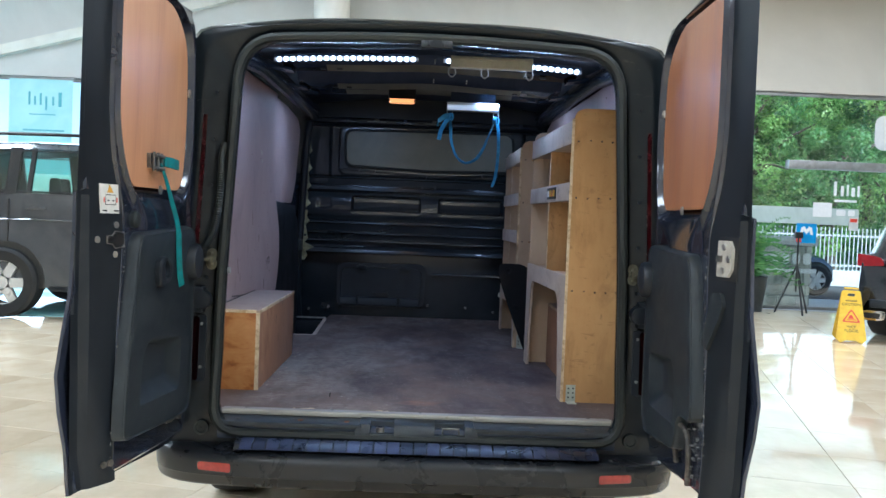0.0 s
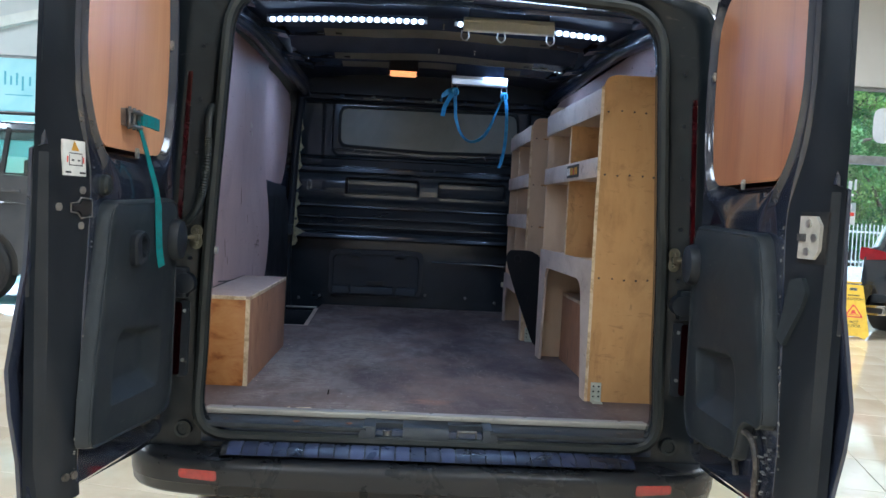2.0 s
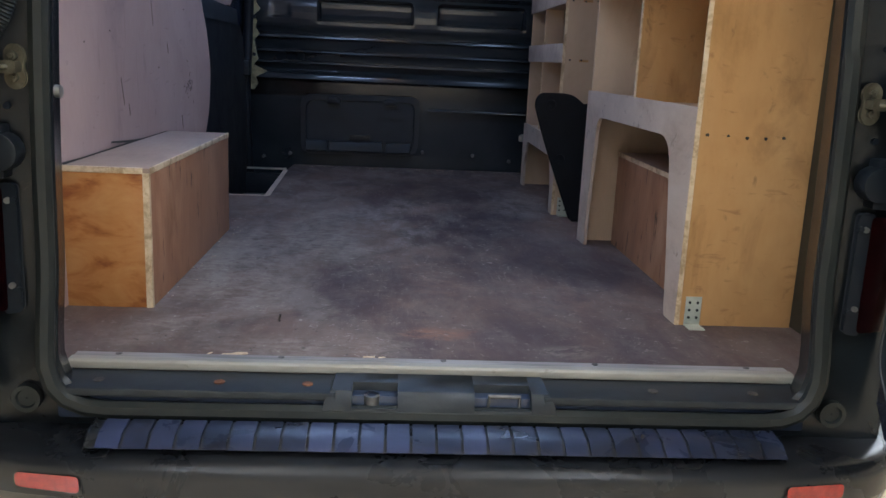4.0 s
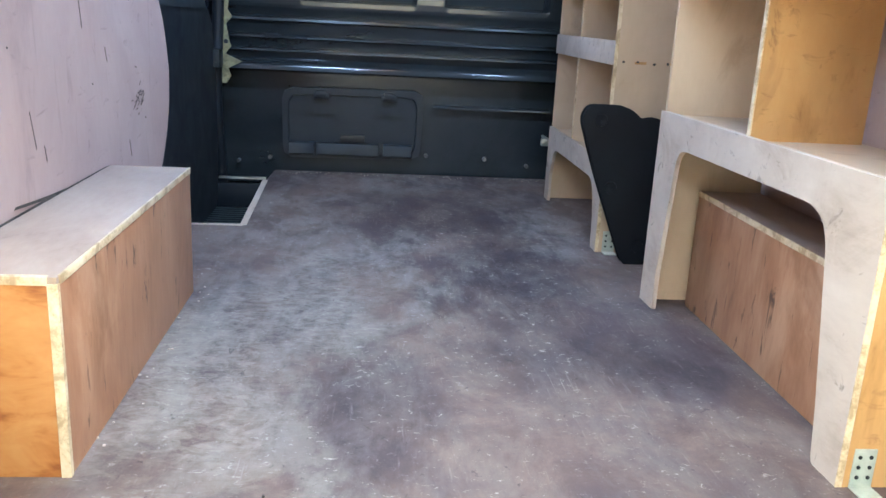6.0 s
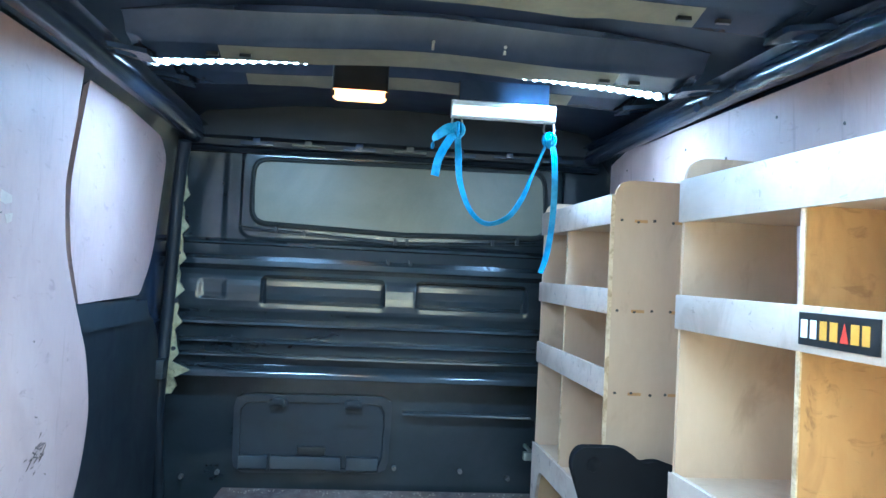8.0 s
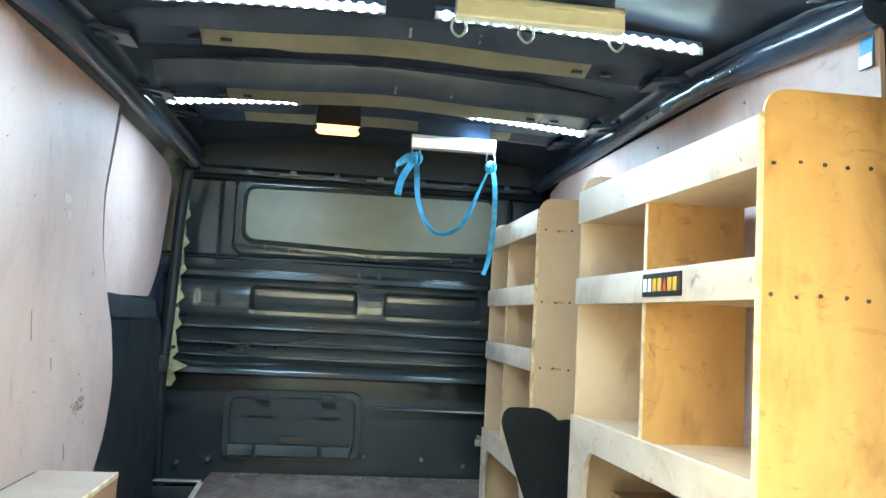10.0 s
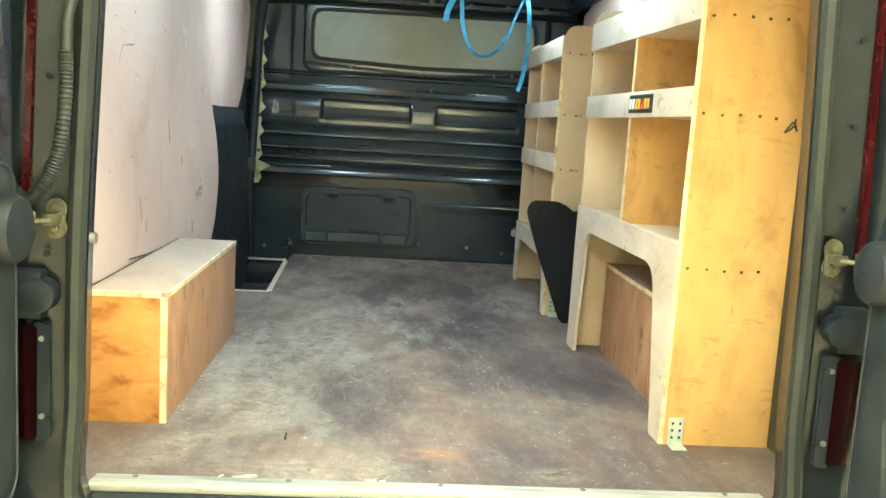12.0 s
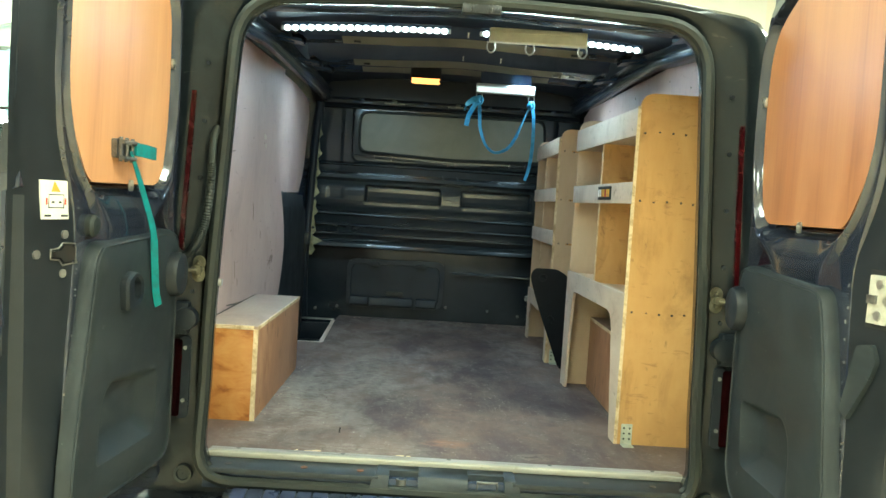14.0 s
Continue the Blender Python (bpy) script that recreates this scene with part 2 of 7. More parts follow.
CREAMBAR = material("cream_bar", [(0.46, 0.44, 0.33), (0.58, 0.55, 0.43)], 0.45, scale=(10, 10, 10), bump=0.08)
WHITEBAR = material("white_bar", [(0.70, 0.72, 0.72), (0.82, 0.83, 0.82)], 0.35, scale=(10, 10, 10), bump=0.05)
FOAM = material("bare_zinc_flange", [(0.14, 0.122, 0.062), (0.31, 0.275, 0.15), (0.42, 0.38, 0.22)], 0.6, scale=(14, 14, 14), fine=(90, 90, 90), bump=0.6, depth=0.004, spread=0.3)
BLUESTRAP = material("blue_webbing", [(0.028, 0.19, 0.40), (0.085, 0.34, 0.60)], 0.6, scale=(40, 40, 40), fine=(500, 500, 500), bump=0.5)
TEALSTRAP = material("teal_webbing", [(0.006, 0.11, 0.12), (0.015, 0.20, 0.21)], 0.65, scale=(40, 40, 40), fine=(500, 500, 500), bump=0.5)
RED = material("red_reflector", [(0.26, 0.011, 0.008), (0.38, 0.021, 0.014)], 0.18, scale=(60, 60, 60), bump=0.2, coat=0.6)
REDLENS = material("tail_lens", [(0.020, 0.0005, 0.0015), (0.032, 0.0008, 0.0022)], 0.25, scale=(20, 20, 20), bump=0.05, coat=0.3)
DEEPLENS = material("deep_tail_lens", [(0.0045, 0.0003, 0.0005), (0.008, 0.0004, 0.0007)], 0.2, scale=(20, 20, 20), bump=0.05, coat=0.3)
CARLENS = material("car_tail_lens", [(0.20, 0.008, 0.012), (0.30, 0.012, 0.016)], 0.15, scale=(9, 9, 9), bump=0.05, coat=0.6)
DIRT = material("dirty_metal", [(0.018, 0.016, 0.014), (0.060, 0.050, 0.040), (0.13, 0.115, 0.095)], 0.6, scale=(22, 22, 22), fine=(150, 150, 150), bump=0.7, depth=0.004, spread=0.3)
SCUFF = material("brown_scuff", [(0.11, 0.075, 0.06), (0.19, 0.135, 0.115)], 0.6, scale=(40, 40, 40), bump=0.2)
GRIT = material("pale_grit", [(0.05, 0.048, 0.042), (0.13, 0.125, 0.11), (0.24, 0.23, 0.205)], 0.85, scale=(30, 30, 30), bump=0.4, spread=0.3)
RUST = material("rusty_steel", [(0.10, 0.035, 0.015), (0.26, 0.11, 0.05)], 0.8, scale=(60, 60, 60), bump=0.4)
STEELDULL = material("dull_steel", [(0.10, 0.10, 0.095), (0.22, 0.21, 0.20)], 0.5, 0.7, scale=(40, 40, 40), bump=0.2)
LED = glow("led_bead", (0.86, 0.93, 1.0), 3.4)
LEDTAPE = material("led_tape", [(0.30, 0.32, 0.36), (0.44, 0.46, 0.50)], 0.4, scale=(30, 30, 30), bump=0.1)
ORANGE = glow("courtesy_lens", (1.0, 0.38, 0.11), 0.75)
# weak glow that makes the white roof bar look brightly lit
BARGLOW = glow("bar_face_glow", (0.86, 0.92, 1.0), 0.27)
PAPER = material("label_paper", [(0.62, 0.62, 0.58), (0.74, 0.73, 0.69)], 0.5, scale=(30, 30, 30), bump=0.05)
INKBLACK = material("ink_black", [(0.012, 0.012, 0.012), (0.02, 0.02, 0.02)], 0.4, scale=(30, 30, 30), bump=0)
INKYELLOW = material("ink_yellow", [(0.56, 0.30, 0.03), (0.66, 0.37, 0.05)], 0.45, scale=(30, 30, 30), bump=0)
INKRED = material("ink_red", [(0.60, 0.05, 0.03), (0.70, 0.08, 0.05)], 0.45, scale=(30, 30, 30), bump=0)
INKWHITE = material("ink_white", [(0.78, 0.78, 0.78), (0.85, 0.85, 0.85)], 0.45, scale=(30, 30, 30), bump=0)
INKBLUE = material("ink_blue", [(0.02, 0.22, 0.55), (0.04, 0.32, 0.68)], 0.45, scale=(30, 30, 30), bump=0)
SIGNYELLOW = material("sign_plastic", [(0.70, 0.44, 0.015), (0.82, 0.55, 0.03)], 0.35, scale=(12, 12, 12), bump=0.05)
TILE = material("polished_tile", [(0.62, 0.505, 0.345), (0.71, 0.59, 0.415), (0.77, 0.66, 0.485)], 0.06, scale=(1.6, 1.6, 1.6), fine=(14, 14, 14), bump=0.012, depth=0.001, spread=0.12, random_tone=0.06)
GROUT = material("grout", [(0.20, 0.18, 0.15), (0.32, 0.29, 0.25)], 0.8, scale=(20, 20, 20), bump=0.3)
# pale turquoise in place of bright glazing mirrored in the tiles
TEALGLARE = material("turquoise_floor_glare", [(0.22, 0.50, 0.52), (0.45, 0.70, 0.70), (0.70, 0.85, 0.84)], 0.10, scale=(0.7, 0.9, 1), fine=(20, 20, 20), bump=0.01)
WALL = material("cream_wall_paint", [(0.56, 0.52, 0.45), (0.62, 0.58, 0.51)], 0.7, scale=(0.6, 0.6, 0.6), fine=(60, 60, 60), bump=0.05)
GREYWALL = material("grey_white_wall", [(0.54, 0.53, 0.50), (0.62, 0.61, 0.58)], 0.7, scale=(0.6, 0.6, 0.6), fine=(60, 60, 60), bump=0.05)
BEAM = material("beam_paint", [(0.66, 0.63, 0.56), (0.74, 0.71, 0.64)], 0.6, scale=(3, 3, 3), bump=0.05)
CEIL = material("ceiling_paint", [(0.70, 0.68, 0.63), (0.76, 0.74, 0.69)], 0.8, scale=(1, 1, 1), bump=0.05)
FRAMEGREY = material("aluminium_frame", [(0.25, 0.25, 0.24), (0.36, 0.36, 0.35)], 0.4, 0.6, scale=(9, 9, 9), bump=0.05)
CARCLEAR = thin_glass("clear_car_glass", (0.78, 0.90, 0.88))
GLASS = thin_glass("clear_glass", (0.95, 0.99, 0.98))
FROST = material("frosted_band", [(0.42, 0.50, 0.48), (0.52, 0.60, 0.58)], 0.5, scale=(3, 3, 3), bump=0)
BANNER = material("pale_teal_banner", [(0.36, 0.62, 0.64), (0.46, 0.70, 0.71)], 0.6, scale=(2, 2, 2), bump=0.03)
BANNERINK = material("banner_ink", [(0.12, 0.36, 0.42), (0.16, 0.42, 0.48)], 0.6, scale=(9, 9, 9), bump=0)
SUVGREY = material("suv_grey_paint", [(0.060, 0.065, 0.076), (0.085, 0.091, 0.104)], 0.14, 0.4, scale=(3, 3, 3), fine=(300, 300, 300), bump=0.01, coat=1.0)
CARBLACK = material("car_black_paint", [(0.010, 0.012, 0.018), (0.018, 0.020, 0.028)], 0.2, 0.2, scale=(3, 3, 3), fine=(300, 300, 300), bump=0.01, coat=0.9)
CARGLASS = material("dark_car_glass", [(0.020, 0.028, 0.028), (0.05, 0.065, 0.065)], 0.05, scale=(2, 2, 2), bump=0, coat=1.0)
# opaque; the pale blotches imitate a bright view through the windows
CARGLASSPALE = material("pale_view_car_glass", [(0.10, 0.16, 0.16), (0.34, 0.48, 0.46), (0.62, 0.74, 0.71)], 0.08, scale=(1.3, 1.3, 3.4), fine=(4, 4, 4), bump=0, coat=1.0)
TYRE = material("tyre", [(0.012, 0.012, 0.013), (0.024, 0.024, 0.025)], 0.75, scale=(20, 20, 20), bump=0.4)
ALLOY = material("alloy", [(0.58, 0.58, 0.58), (0.70, 0.70, 0.70)], 0.30, 0.35, scale=(9, 9, 9), bump=0.03)
CHROME = material("chrome", [(0.7, 0.7, 0.7), (0.8, 0.8, 0.8)], 0.1, 1.0, scale=(9, 9, 9), bump=0)
STONE = material("grey_stone", [(0.22, 0.23, 0.20), (0.40, 0.40, 0.35), (0.52, 0.51, 0.46)], 0.85, scale=(4, 4, 4), fine=(40, 40, 40), bump=0.7, depth=0.012, random_tone=0.12)
MORTAR = material("mortar", [(0.44, 0.44, 0.41), (0.54, 0.53, 0.49)], 0.9, scale=(9, 9, 9), bump=0.5)
PAVE = material("pale_paving", [(0.40, 0.40, 0.39), (0.52, 0.52, 0.50)], 0.85, scale=(0.8, 0.8, 0.8), fine=(50, 50, 50), bump=0.2)
ROAD = material("asphalt", [(0.05, 0.05, 0.052), (0.085, 0.085, 0.085)], 0.9, scale=(1, 1, 1), fine=(120, 120, 120), bump=0.4)
FENCE = material("fence_paint", [(0.55, 0.55, 0.52), (0.68, 0.68, 0.64)], 0.5, scale=(6, 6, 6), bump=0.05)
BARK = material("bark", [(0.06, 0.045, 0.032), (0.16, 0.125, 0.09)], 0.9, scale=(9, 9, 3), fine=(60, 60, 20), bump=0.8, depth=0.02)
LEAF = material("leaf", [(0.07, 0.17, 0.04), (0.30, 0.54, 0.12), (0.62, 0.78, 0.26)], 0.4, scale=(1.1, 1.1, 1.1), fine=(9, 9, 9), bump=0, spread=0.35)
LEAFDARK = material("leaf_dark", [(0.035, 0.10, 0.035), (0.16, 0.34, 0.10), (0.34, 0.54, 0.17)], 0.5, scale=(0.9, 0.9, 0.9), fine=(8, 8, 8), bump=0, spread=0.35)
for m_ in (LEAF, LEAFDARK):
    # light shines through thin leaves
    lt = m_.node_tree
    lp = lt.nodes["Principled BSDF"]
    shine, both = lt.nodes.new("ShaderNodeBsdfTranslucent"), lt.nodes.new("ShaderNodeMixShader")
    lt.links.new(lp.inputs["Base Color"].links[0].from_socket, shine.inputs["Color"])
    target = lp.outputs[0].links[0].to_socket
    both.inputs[0].default_value = 0.45
    lt.links.new(lp.outputs[0], both.inputs[1])
    lt.links.new(shine.outputs[0], both.inputs[2])
    lt.links.new(both.outputs[0], target)


def floor_material():
    """Brown phenolic ply: grey wear, dark ragged patches, pale scuffs, flecks and drag scratches."""
    m = bpy.data.materials.new("worn_floor_ply")
    m.use_nodes = True
    t = m.node_tree
    p = t.nodes["Principled BSDF"]
    co = t.nodes.new("ShaderNodeTexCoord")

    def noise_at(scale, det=6.0, dist=0.0, rough=0.6):
        mp = t.nodes.new("ShaderNodeMapping")
        mp.inputs["Scale"].default_value = scale
        t.links.new(co.outputs["Object"], mp.inputs[0])
        n = t.nodes.new("ShaderNodeTexNoise")
        n.inputs["Scale"].default_value, n.inputs["Detail"].default_value = 1.0, det
        n.inputs["Roughness"].default_value, n.inputs["Distortion"].default_value = rough, dist
        t.links.new(mp.outputs[0], n.inputs["Vector"])
        return n

    def span(sock, a, b, lo=0.0, hi=1.0):
        r = t.nodes.new("ShaderNodeMapRange")
        r.inputs["From Min"].default_value, r.inputs["From Max"].default_value = a, b
        r.inputs["To Min"].default_value, r.inputs["To Max"].default_value = lo, hi
        t.links.new(sock, r.inputs[0])
        return r.outputs[0]

    def math_of(op, a, b):
        n = t.nodes.new("ShaderNodeMath")
        n.operation = op
        for i, v in enumerate((a, b)):
            if isinstance(v, float):
                n.inputs[i].default_value = v
            else:
                t.links.new(v, n.inputs[i])
        return n.outputs[0]

    def over(under, colour, fac):
        n = t.nodes.new("ShaderNodeMix")
        n.data_type = "RGBA"
        t.links.new(fac, n.inputs["Factor"])
        if isinstance(under, tuple):
            n.inputs["A"].default_value = (*under, 1)
        else:
            t.links.new(under, n.inputs["A"])
        n.inputs["B"].default_value = (*colour, 1)
        return n.outputs["Result"]

    ragged = noise_at((4.5, 4.5, 4.5), 8.0, 0.4)

    def blot(cx, cy, rx, ry, wob=0.9):
        """A stain with a ragged rim, 1 at its middle."""
        mp = t.nodes.new("ShaderNodeMapping")
        mp.vector_type = "TEXTURE"
        mp.inputs["Location"].default_value, mp.inputs["Scale"].default_value = (cx, cy - 3.1, 0.018), (rx, ry, 1.0)
        t.links.new(co.outputs["Object"], mp.inputs[0])
        ln = t.nodes.new("ShaderNodeVectorMath")
        ln.operation = "LENGTH"
        t.links.new(mp.outputs[0], ln.inputs[0])
        d = math_of("ADD", ln.outputs["Value"], span(ragged.outputs["Fac"], 0.3, 0.7, -wob / 2, wob / 2))
        return span(d, 1.25, 0.45)

    big, mid, fine = noise_at((2.1, 1.5, 2), 7.0, 0.5), noise_at((6, 4.5, 6), 12.0, 0.5, 0.74), noise_at((70, 26, 60), 4.0)
    rough_wear = noise_at((7.5, 3.6, 4), 14.0, 0.25, 0.73)
    cross = noise_at((24, 40, 40), 8.0, 0.8, 0.75)
    streak = noise_at((150, 9, 60), 3.0)
    col = over((0.094, 0.063, 0.054), (0.165, 0.115, 0.097), span(mid.outputs["Fac"], 0.40, 0.60))
    col = over(col, (0.060, 0.043, 0.050), span(big.outputs["Fac"], 0.52, 0.40, 0.0, 0.75))
    # grey scuffed traffic zones
    zone = math_of("MAXIMUM", math_of("MAXIMUM", blot(-0.42, 4.15, 0.32, 0.95), blot(-0.45, 5.25, 0.28, 0.70)), math_of("MAXIMUM", math_of("MAXIMUM", blot(-0.1, 5.92, 0.75, 0.30), blot(0.47, 5.25, 0.22, 0.55)), blot(-0.12, 4.55, 0.34, 0.45)))
    grey = math_of("MULTIPLY", math_of("ADD", math_of("MULTIPLY", zone, 0.52), 0.26), span(rough_wear.outputs["Fac"], 0.44, 0.58, 0.05, 0.95))
    col = over(col, (0.240, 0.212, 0.190), grey)
    dark = math_of("MAXIMUM", blot(0.03, 5.28, 0.40, 0.46, 0.5), math_of("MAXIMUM", blot(0.17, 4.62, 0.20, 0.55), math_of("MAXIMUM", blot(0.30, 3.92, 0.30, 0.20), blot(-0.20, 3.76, 0.16, 0.30))))
    col = over(col, (0.032, 0.024, 0.029), math_of("MULTIPLY", dark, span(rough_wear.outputs["Fac"], 0.36, 0.60, 0.80, 0.36)))
    pale = math_of("MULTIPLY", math_of("MAXIMUM", math_of("MAXIMUM", blot(-0.52, 3.85, 0.22, 0.62, 1.2), blot(-0.33, 4.35, 0.18, 0.42, 1.3)), math_of("MAXIMUM", blot(-0.30, 3.22, 0.25, 0.10, 1.4), blot(0.275, 3.235, 0.065, 0.040, 0.8))), span(cross.outputs["Fac"], 0.40, 0.66, 0.0, 0.65))
    col = over(col, (0.33, 0.295, 0.25), pale)
    col = over(col, (0.30, 0.145, 0.085), math_of("MULTIPLY", blot(0.01, 3.33, 0.07, 0.05, 1.2), span(cross.outputs["Fac"], 0.40, 0.6, 0.1, 0.7)))
    # flecks and fine drag marks
    fl = math_of("MULTIPLY", span(noise_at((55, 75, 40), 4.0, 0.9, 0.7).outputs["Fac"], 0.61, 0.68), span(rough_wear.outputs["Fac"], 0.42, 0.58, 0.10, 0.75))
    col = over(col, (0.44, 0.40, 0.36), fl)
    fl2 = span(noise_at((34, 26, 40), 4.0, 0.9, 0.7).outputs["Fac"], 0.64, 0.70, 0.0, 0.6)
    col = over(col, (0.035, 0.027, 0.027), fl2)
    col = over(col, (0.33, 0.29, 0.27), math_of("MULTIPLY", span(streak.outputs["Fac"], 0.60, 0.72), span(mid.outputs["Fac"], 0.47, 0.60, 0.0, 0.35)))
    t.links.new(col, p.inputs["Base Color"])
    t.links.new(span(mid.outputs["Fac"], 0.3, 0.7, 0.48, 0.72), p.inputs["Roughness"])
    p.inputs["Specular IOR Level"].default_value = 0.22
    b = t.nodes.new("ShaderNodeBump")
    b.inputs["Strength"].default_value, b.inputs["Distance"].default_value = 0.3, 0.0015
    t.links.new(math_of("ADD", fine.outputs["Fac"], mid.outputs["Fac"]), b.inputs["Height"])
    t.links.new(b.outputs[0], p.inputs["Normal"])
    return m


PLYFLOOR = floor_material()

# ---- building helpers ----
ROOT = {}


def thing(name, at, label, category, group="", kind=""):
    ob = new(name)
    ob.empty_display_size = 0.1
    ob.location = at
    ROOT[ob.name] = Vector(at)
    return tagged(ob, label, category, group, kind)


def finish(bm, bevel=0.0, segments=2, smooth=True):
    bmesh.ops.remove_doubles(bm, verts=bm.verts, dist=0.00005)
    if bevel:
        sharp = [e for e in bm.edges if len(e.link_faces) == 2 and e.calc_face_angle(0) > 0.5]
        bmesh.ops.bevel(bm, geom=sharp, offset=bevel, segments=segments, profile=0.6, affect="EDGES", clamp_overlap=True)
    bmesh.ops.recalc_face_normals(bm, faces=bm.faces)
    for f in bm.faces:
        f.smooth = smooth
    return bm


def mesh_of(name, bm, mats, at=(0, 0, 0), bevel=0.0, smooth=True, segments=2):
    finish(bm, bevel, segments, smooth)
    bmesh.ops.translate(bm, verts=bm.verts, vec=-Vector(at))
    me = bpy.data.meshes.new(name)
    bm.to_mesh(me)
    bm.free()
    if smooth:
        me.set_sharp_from_angle(angle=radians(38))
    for m in mats if isinstance(mats, (list, tuple)) else [mats]:
        me.materials.append(m)
    return me


def part(name, bm, mats, parent, label="", bevel=0.0, smooth=True, segments=2):
    """One mesh under a thing or under a part; built in world metres."""
    at = ROOT[parent.name]
    ob = new(name, mesh_of(name, bm, mats, at, bevel, smooth, segments))
    ob.parent = parent
    ROOT[ob.name] = at
    if label:
        ob["label"] = label
    return ob


def single(name, bm, mats, at, label="", category="", group="", kind="", bevel=0.0, smooth=True):
    """A thing or a piece of the setting that is one mesh."""
    ob = new(name, mesh_of(name, bm, mats, at, bevel, smooth))
    ob.location = at
    ROOT[ob.name] = Vector(at)
    return tagged(ob, label, category, group, kind)


def B():
    return bmesh.new()


def box(bm, x0, x1, y0, y1, z0, z1, mi=0):
    vs = [bm.verts.new((x, y, z)) for x in (x0, x1) for y in (y0, y1) for z in (z0, z1)]
    for q in ((0, 1, 3, 2), (4, 6, 7, 5), (0, 4, 5, 1), (2, 3, 7, 6), (0, 2, 6, 4), (1, 5, 7, 3)):
        f = bm.faces.new([vs[i] for i in q])
        f.material_index = mi
    return bm


def prism(bm, pts, put, a0, a1, mi=0, rim=None):
    """A polygon swept from a0 to a1; put(p, q, a) gives the place."""
    lo = [bm.verts.new(put(p, q, a0)) for p, q in pts]
    hi = [bm.verts.new(put(p, q, a1)) for p, q in pts]
    n = len(pts)
    fs = [bm.faces.new(lo), bm.faces.new(hi[::-1])]
    fs += [bm.faces.new((lo[i], lo[(i + 1) % n], hi[(i + 1) % n], hi[i])) for i in range(n)]
    for i, f in enumerate(fs):
        f.material_index = mi if rim is None or i < 2 else rim
    return bm


def along_x(p, q, a):
    return (a, p, q)


def along_y(p, q, a):
    return (p, a, q)


def along_z(p, q, a):
    return (p, q, a)


def rounded(pts, r, n=5):
    """The polygon with its corners rounded; r: one radius or one a corner."""
    out = []
    k = len(pts)
    for i, p in enumerate(pts):
        rad = r[i] if isinstance(r, (list, tuple)) else r
        p, a, b = Vector(p), Vector(pts[i - 1]), Vector(pts[(i + 1) % k])
        if rad <= 0:
            out.append(tuple(p))
            continue
        ua, ub = (a - p), (b - p)
        d = min(rad, ua.length * 0.49, ub.length * 0.49)
        s, e = p + ua.normalized() * d, p + ub.normalized() * d
        for j in range(n + 1):
            t = j / n
            out.append(tuple((1 - t) ** 2 * s + 2 * t * (1 - t) * p + t * t * e))
    return out


def polar(poly, centre, count):
    """The polygon met by rays from a centre, so that two outlines can be bridged."""
    out = []
    c = Vector(centre)
    for k in range(count):
        a = 2 * math.pi * k / count
        d = Vector((math.cos(a), math.sin(a)))
        best = None
        for i in range(len(poly)):
            p, q = Vector(poly[i - 1]) - c, Vector(poly[i]) - c
            e = q - p
            den = d.x * e.y - d.y * e.x
            if abs(den) < 1e-12:
                continue
            s = (p.x * e.y - p.y * e.x) / den
            u = (p.x * d.y - p.y * d.x) / den
            if s > 0 and -1e-9 <= u <= 1 + 1e-9 and (best is None or s > best):
                best = s
        out.append(tuple(c + d * best))
    return out


def loops(bm, rings, closed=True, mi=0):
    """Skins rings of equal length, one to the next."""
    rows = [[bm.verts.new(p) for p in r] for r in rings]
    n = len(rows[0])
    for a, b in zip(rows, rows[1:]):
        for i in range(n if closed else n - 1):
            j = (i + 1) % n
            f = bm.faces.new((a[i], a[j], b[j], b[i]))
            f.material_index = mi
    return rows


def tube(bm, path, r, sides=8, closed=False, mi=0):
    pts = [Vector(p) for p in path]
    n = len(pts)
    rings = []
    up = None
    for i, p in enumerate(pts):
        a = pts[i - 1] if (i or closed) else p
        b = pts[(i + 1) % n] if (i < n - 1 or closed) else p
        d = (b - a).normalized()
        if up is None:
            up = d.orthogonal().normalized()
        up = (up - d * up.dot(d)).normalized()
        side = d.cross(up)
        rad = r[i] if isinstance(r, (list, tuple)) else r
        rings.append([p + (up * math.cos(2 * math.pi * k / sides) + side * math.sin(2 * math.pi * k / sides)) * rad for k in range(sides)])
    if closed:
        rings.append(rings[0])
    rows = loops(bm, rings, True, mi)
    if not closed:
        bm.faces.new(rows[0][::-1]).material_index = mi
        bm.faces.new(rows[-1]).material_index = mi
    return bm


def ribbon(bm, path, width, side, thick=0.0025, mi=0):
    """A flat strap along a path; side: the direction of its width, one or one a point."""
    pts = [Vector(p) for p in path]
    rings = []
    for i, p in enumerate(pts):
        d = (pts[min(i + 1, len(pts) - 1)] - pts[max(i - 1, 0)]).normalized()
        s = Vector(side[i] if isinstance(side, list) else side)
        s = (s - d * s.dot(d)).normalized()
        nrm = d.cross(s).normalized()
        w = (width[i] if isinstance(width, list) else width) / 2
        rings.append([p + s * w + nrm * thick / 2, p - s * w + nrm * thick / 2, p - s * w - nrm * thick / 2, p + s * w - nrm * thick / 2])
    rows = loops(bm, rings, True, mi)
    bm.faces.new(rows[0][::-1])
    bm.faces.new(rows[-1])
    return bm


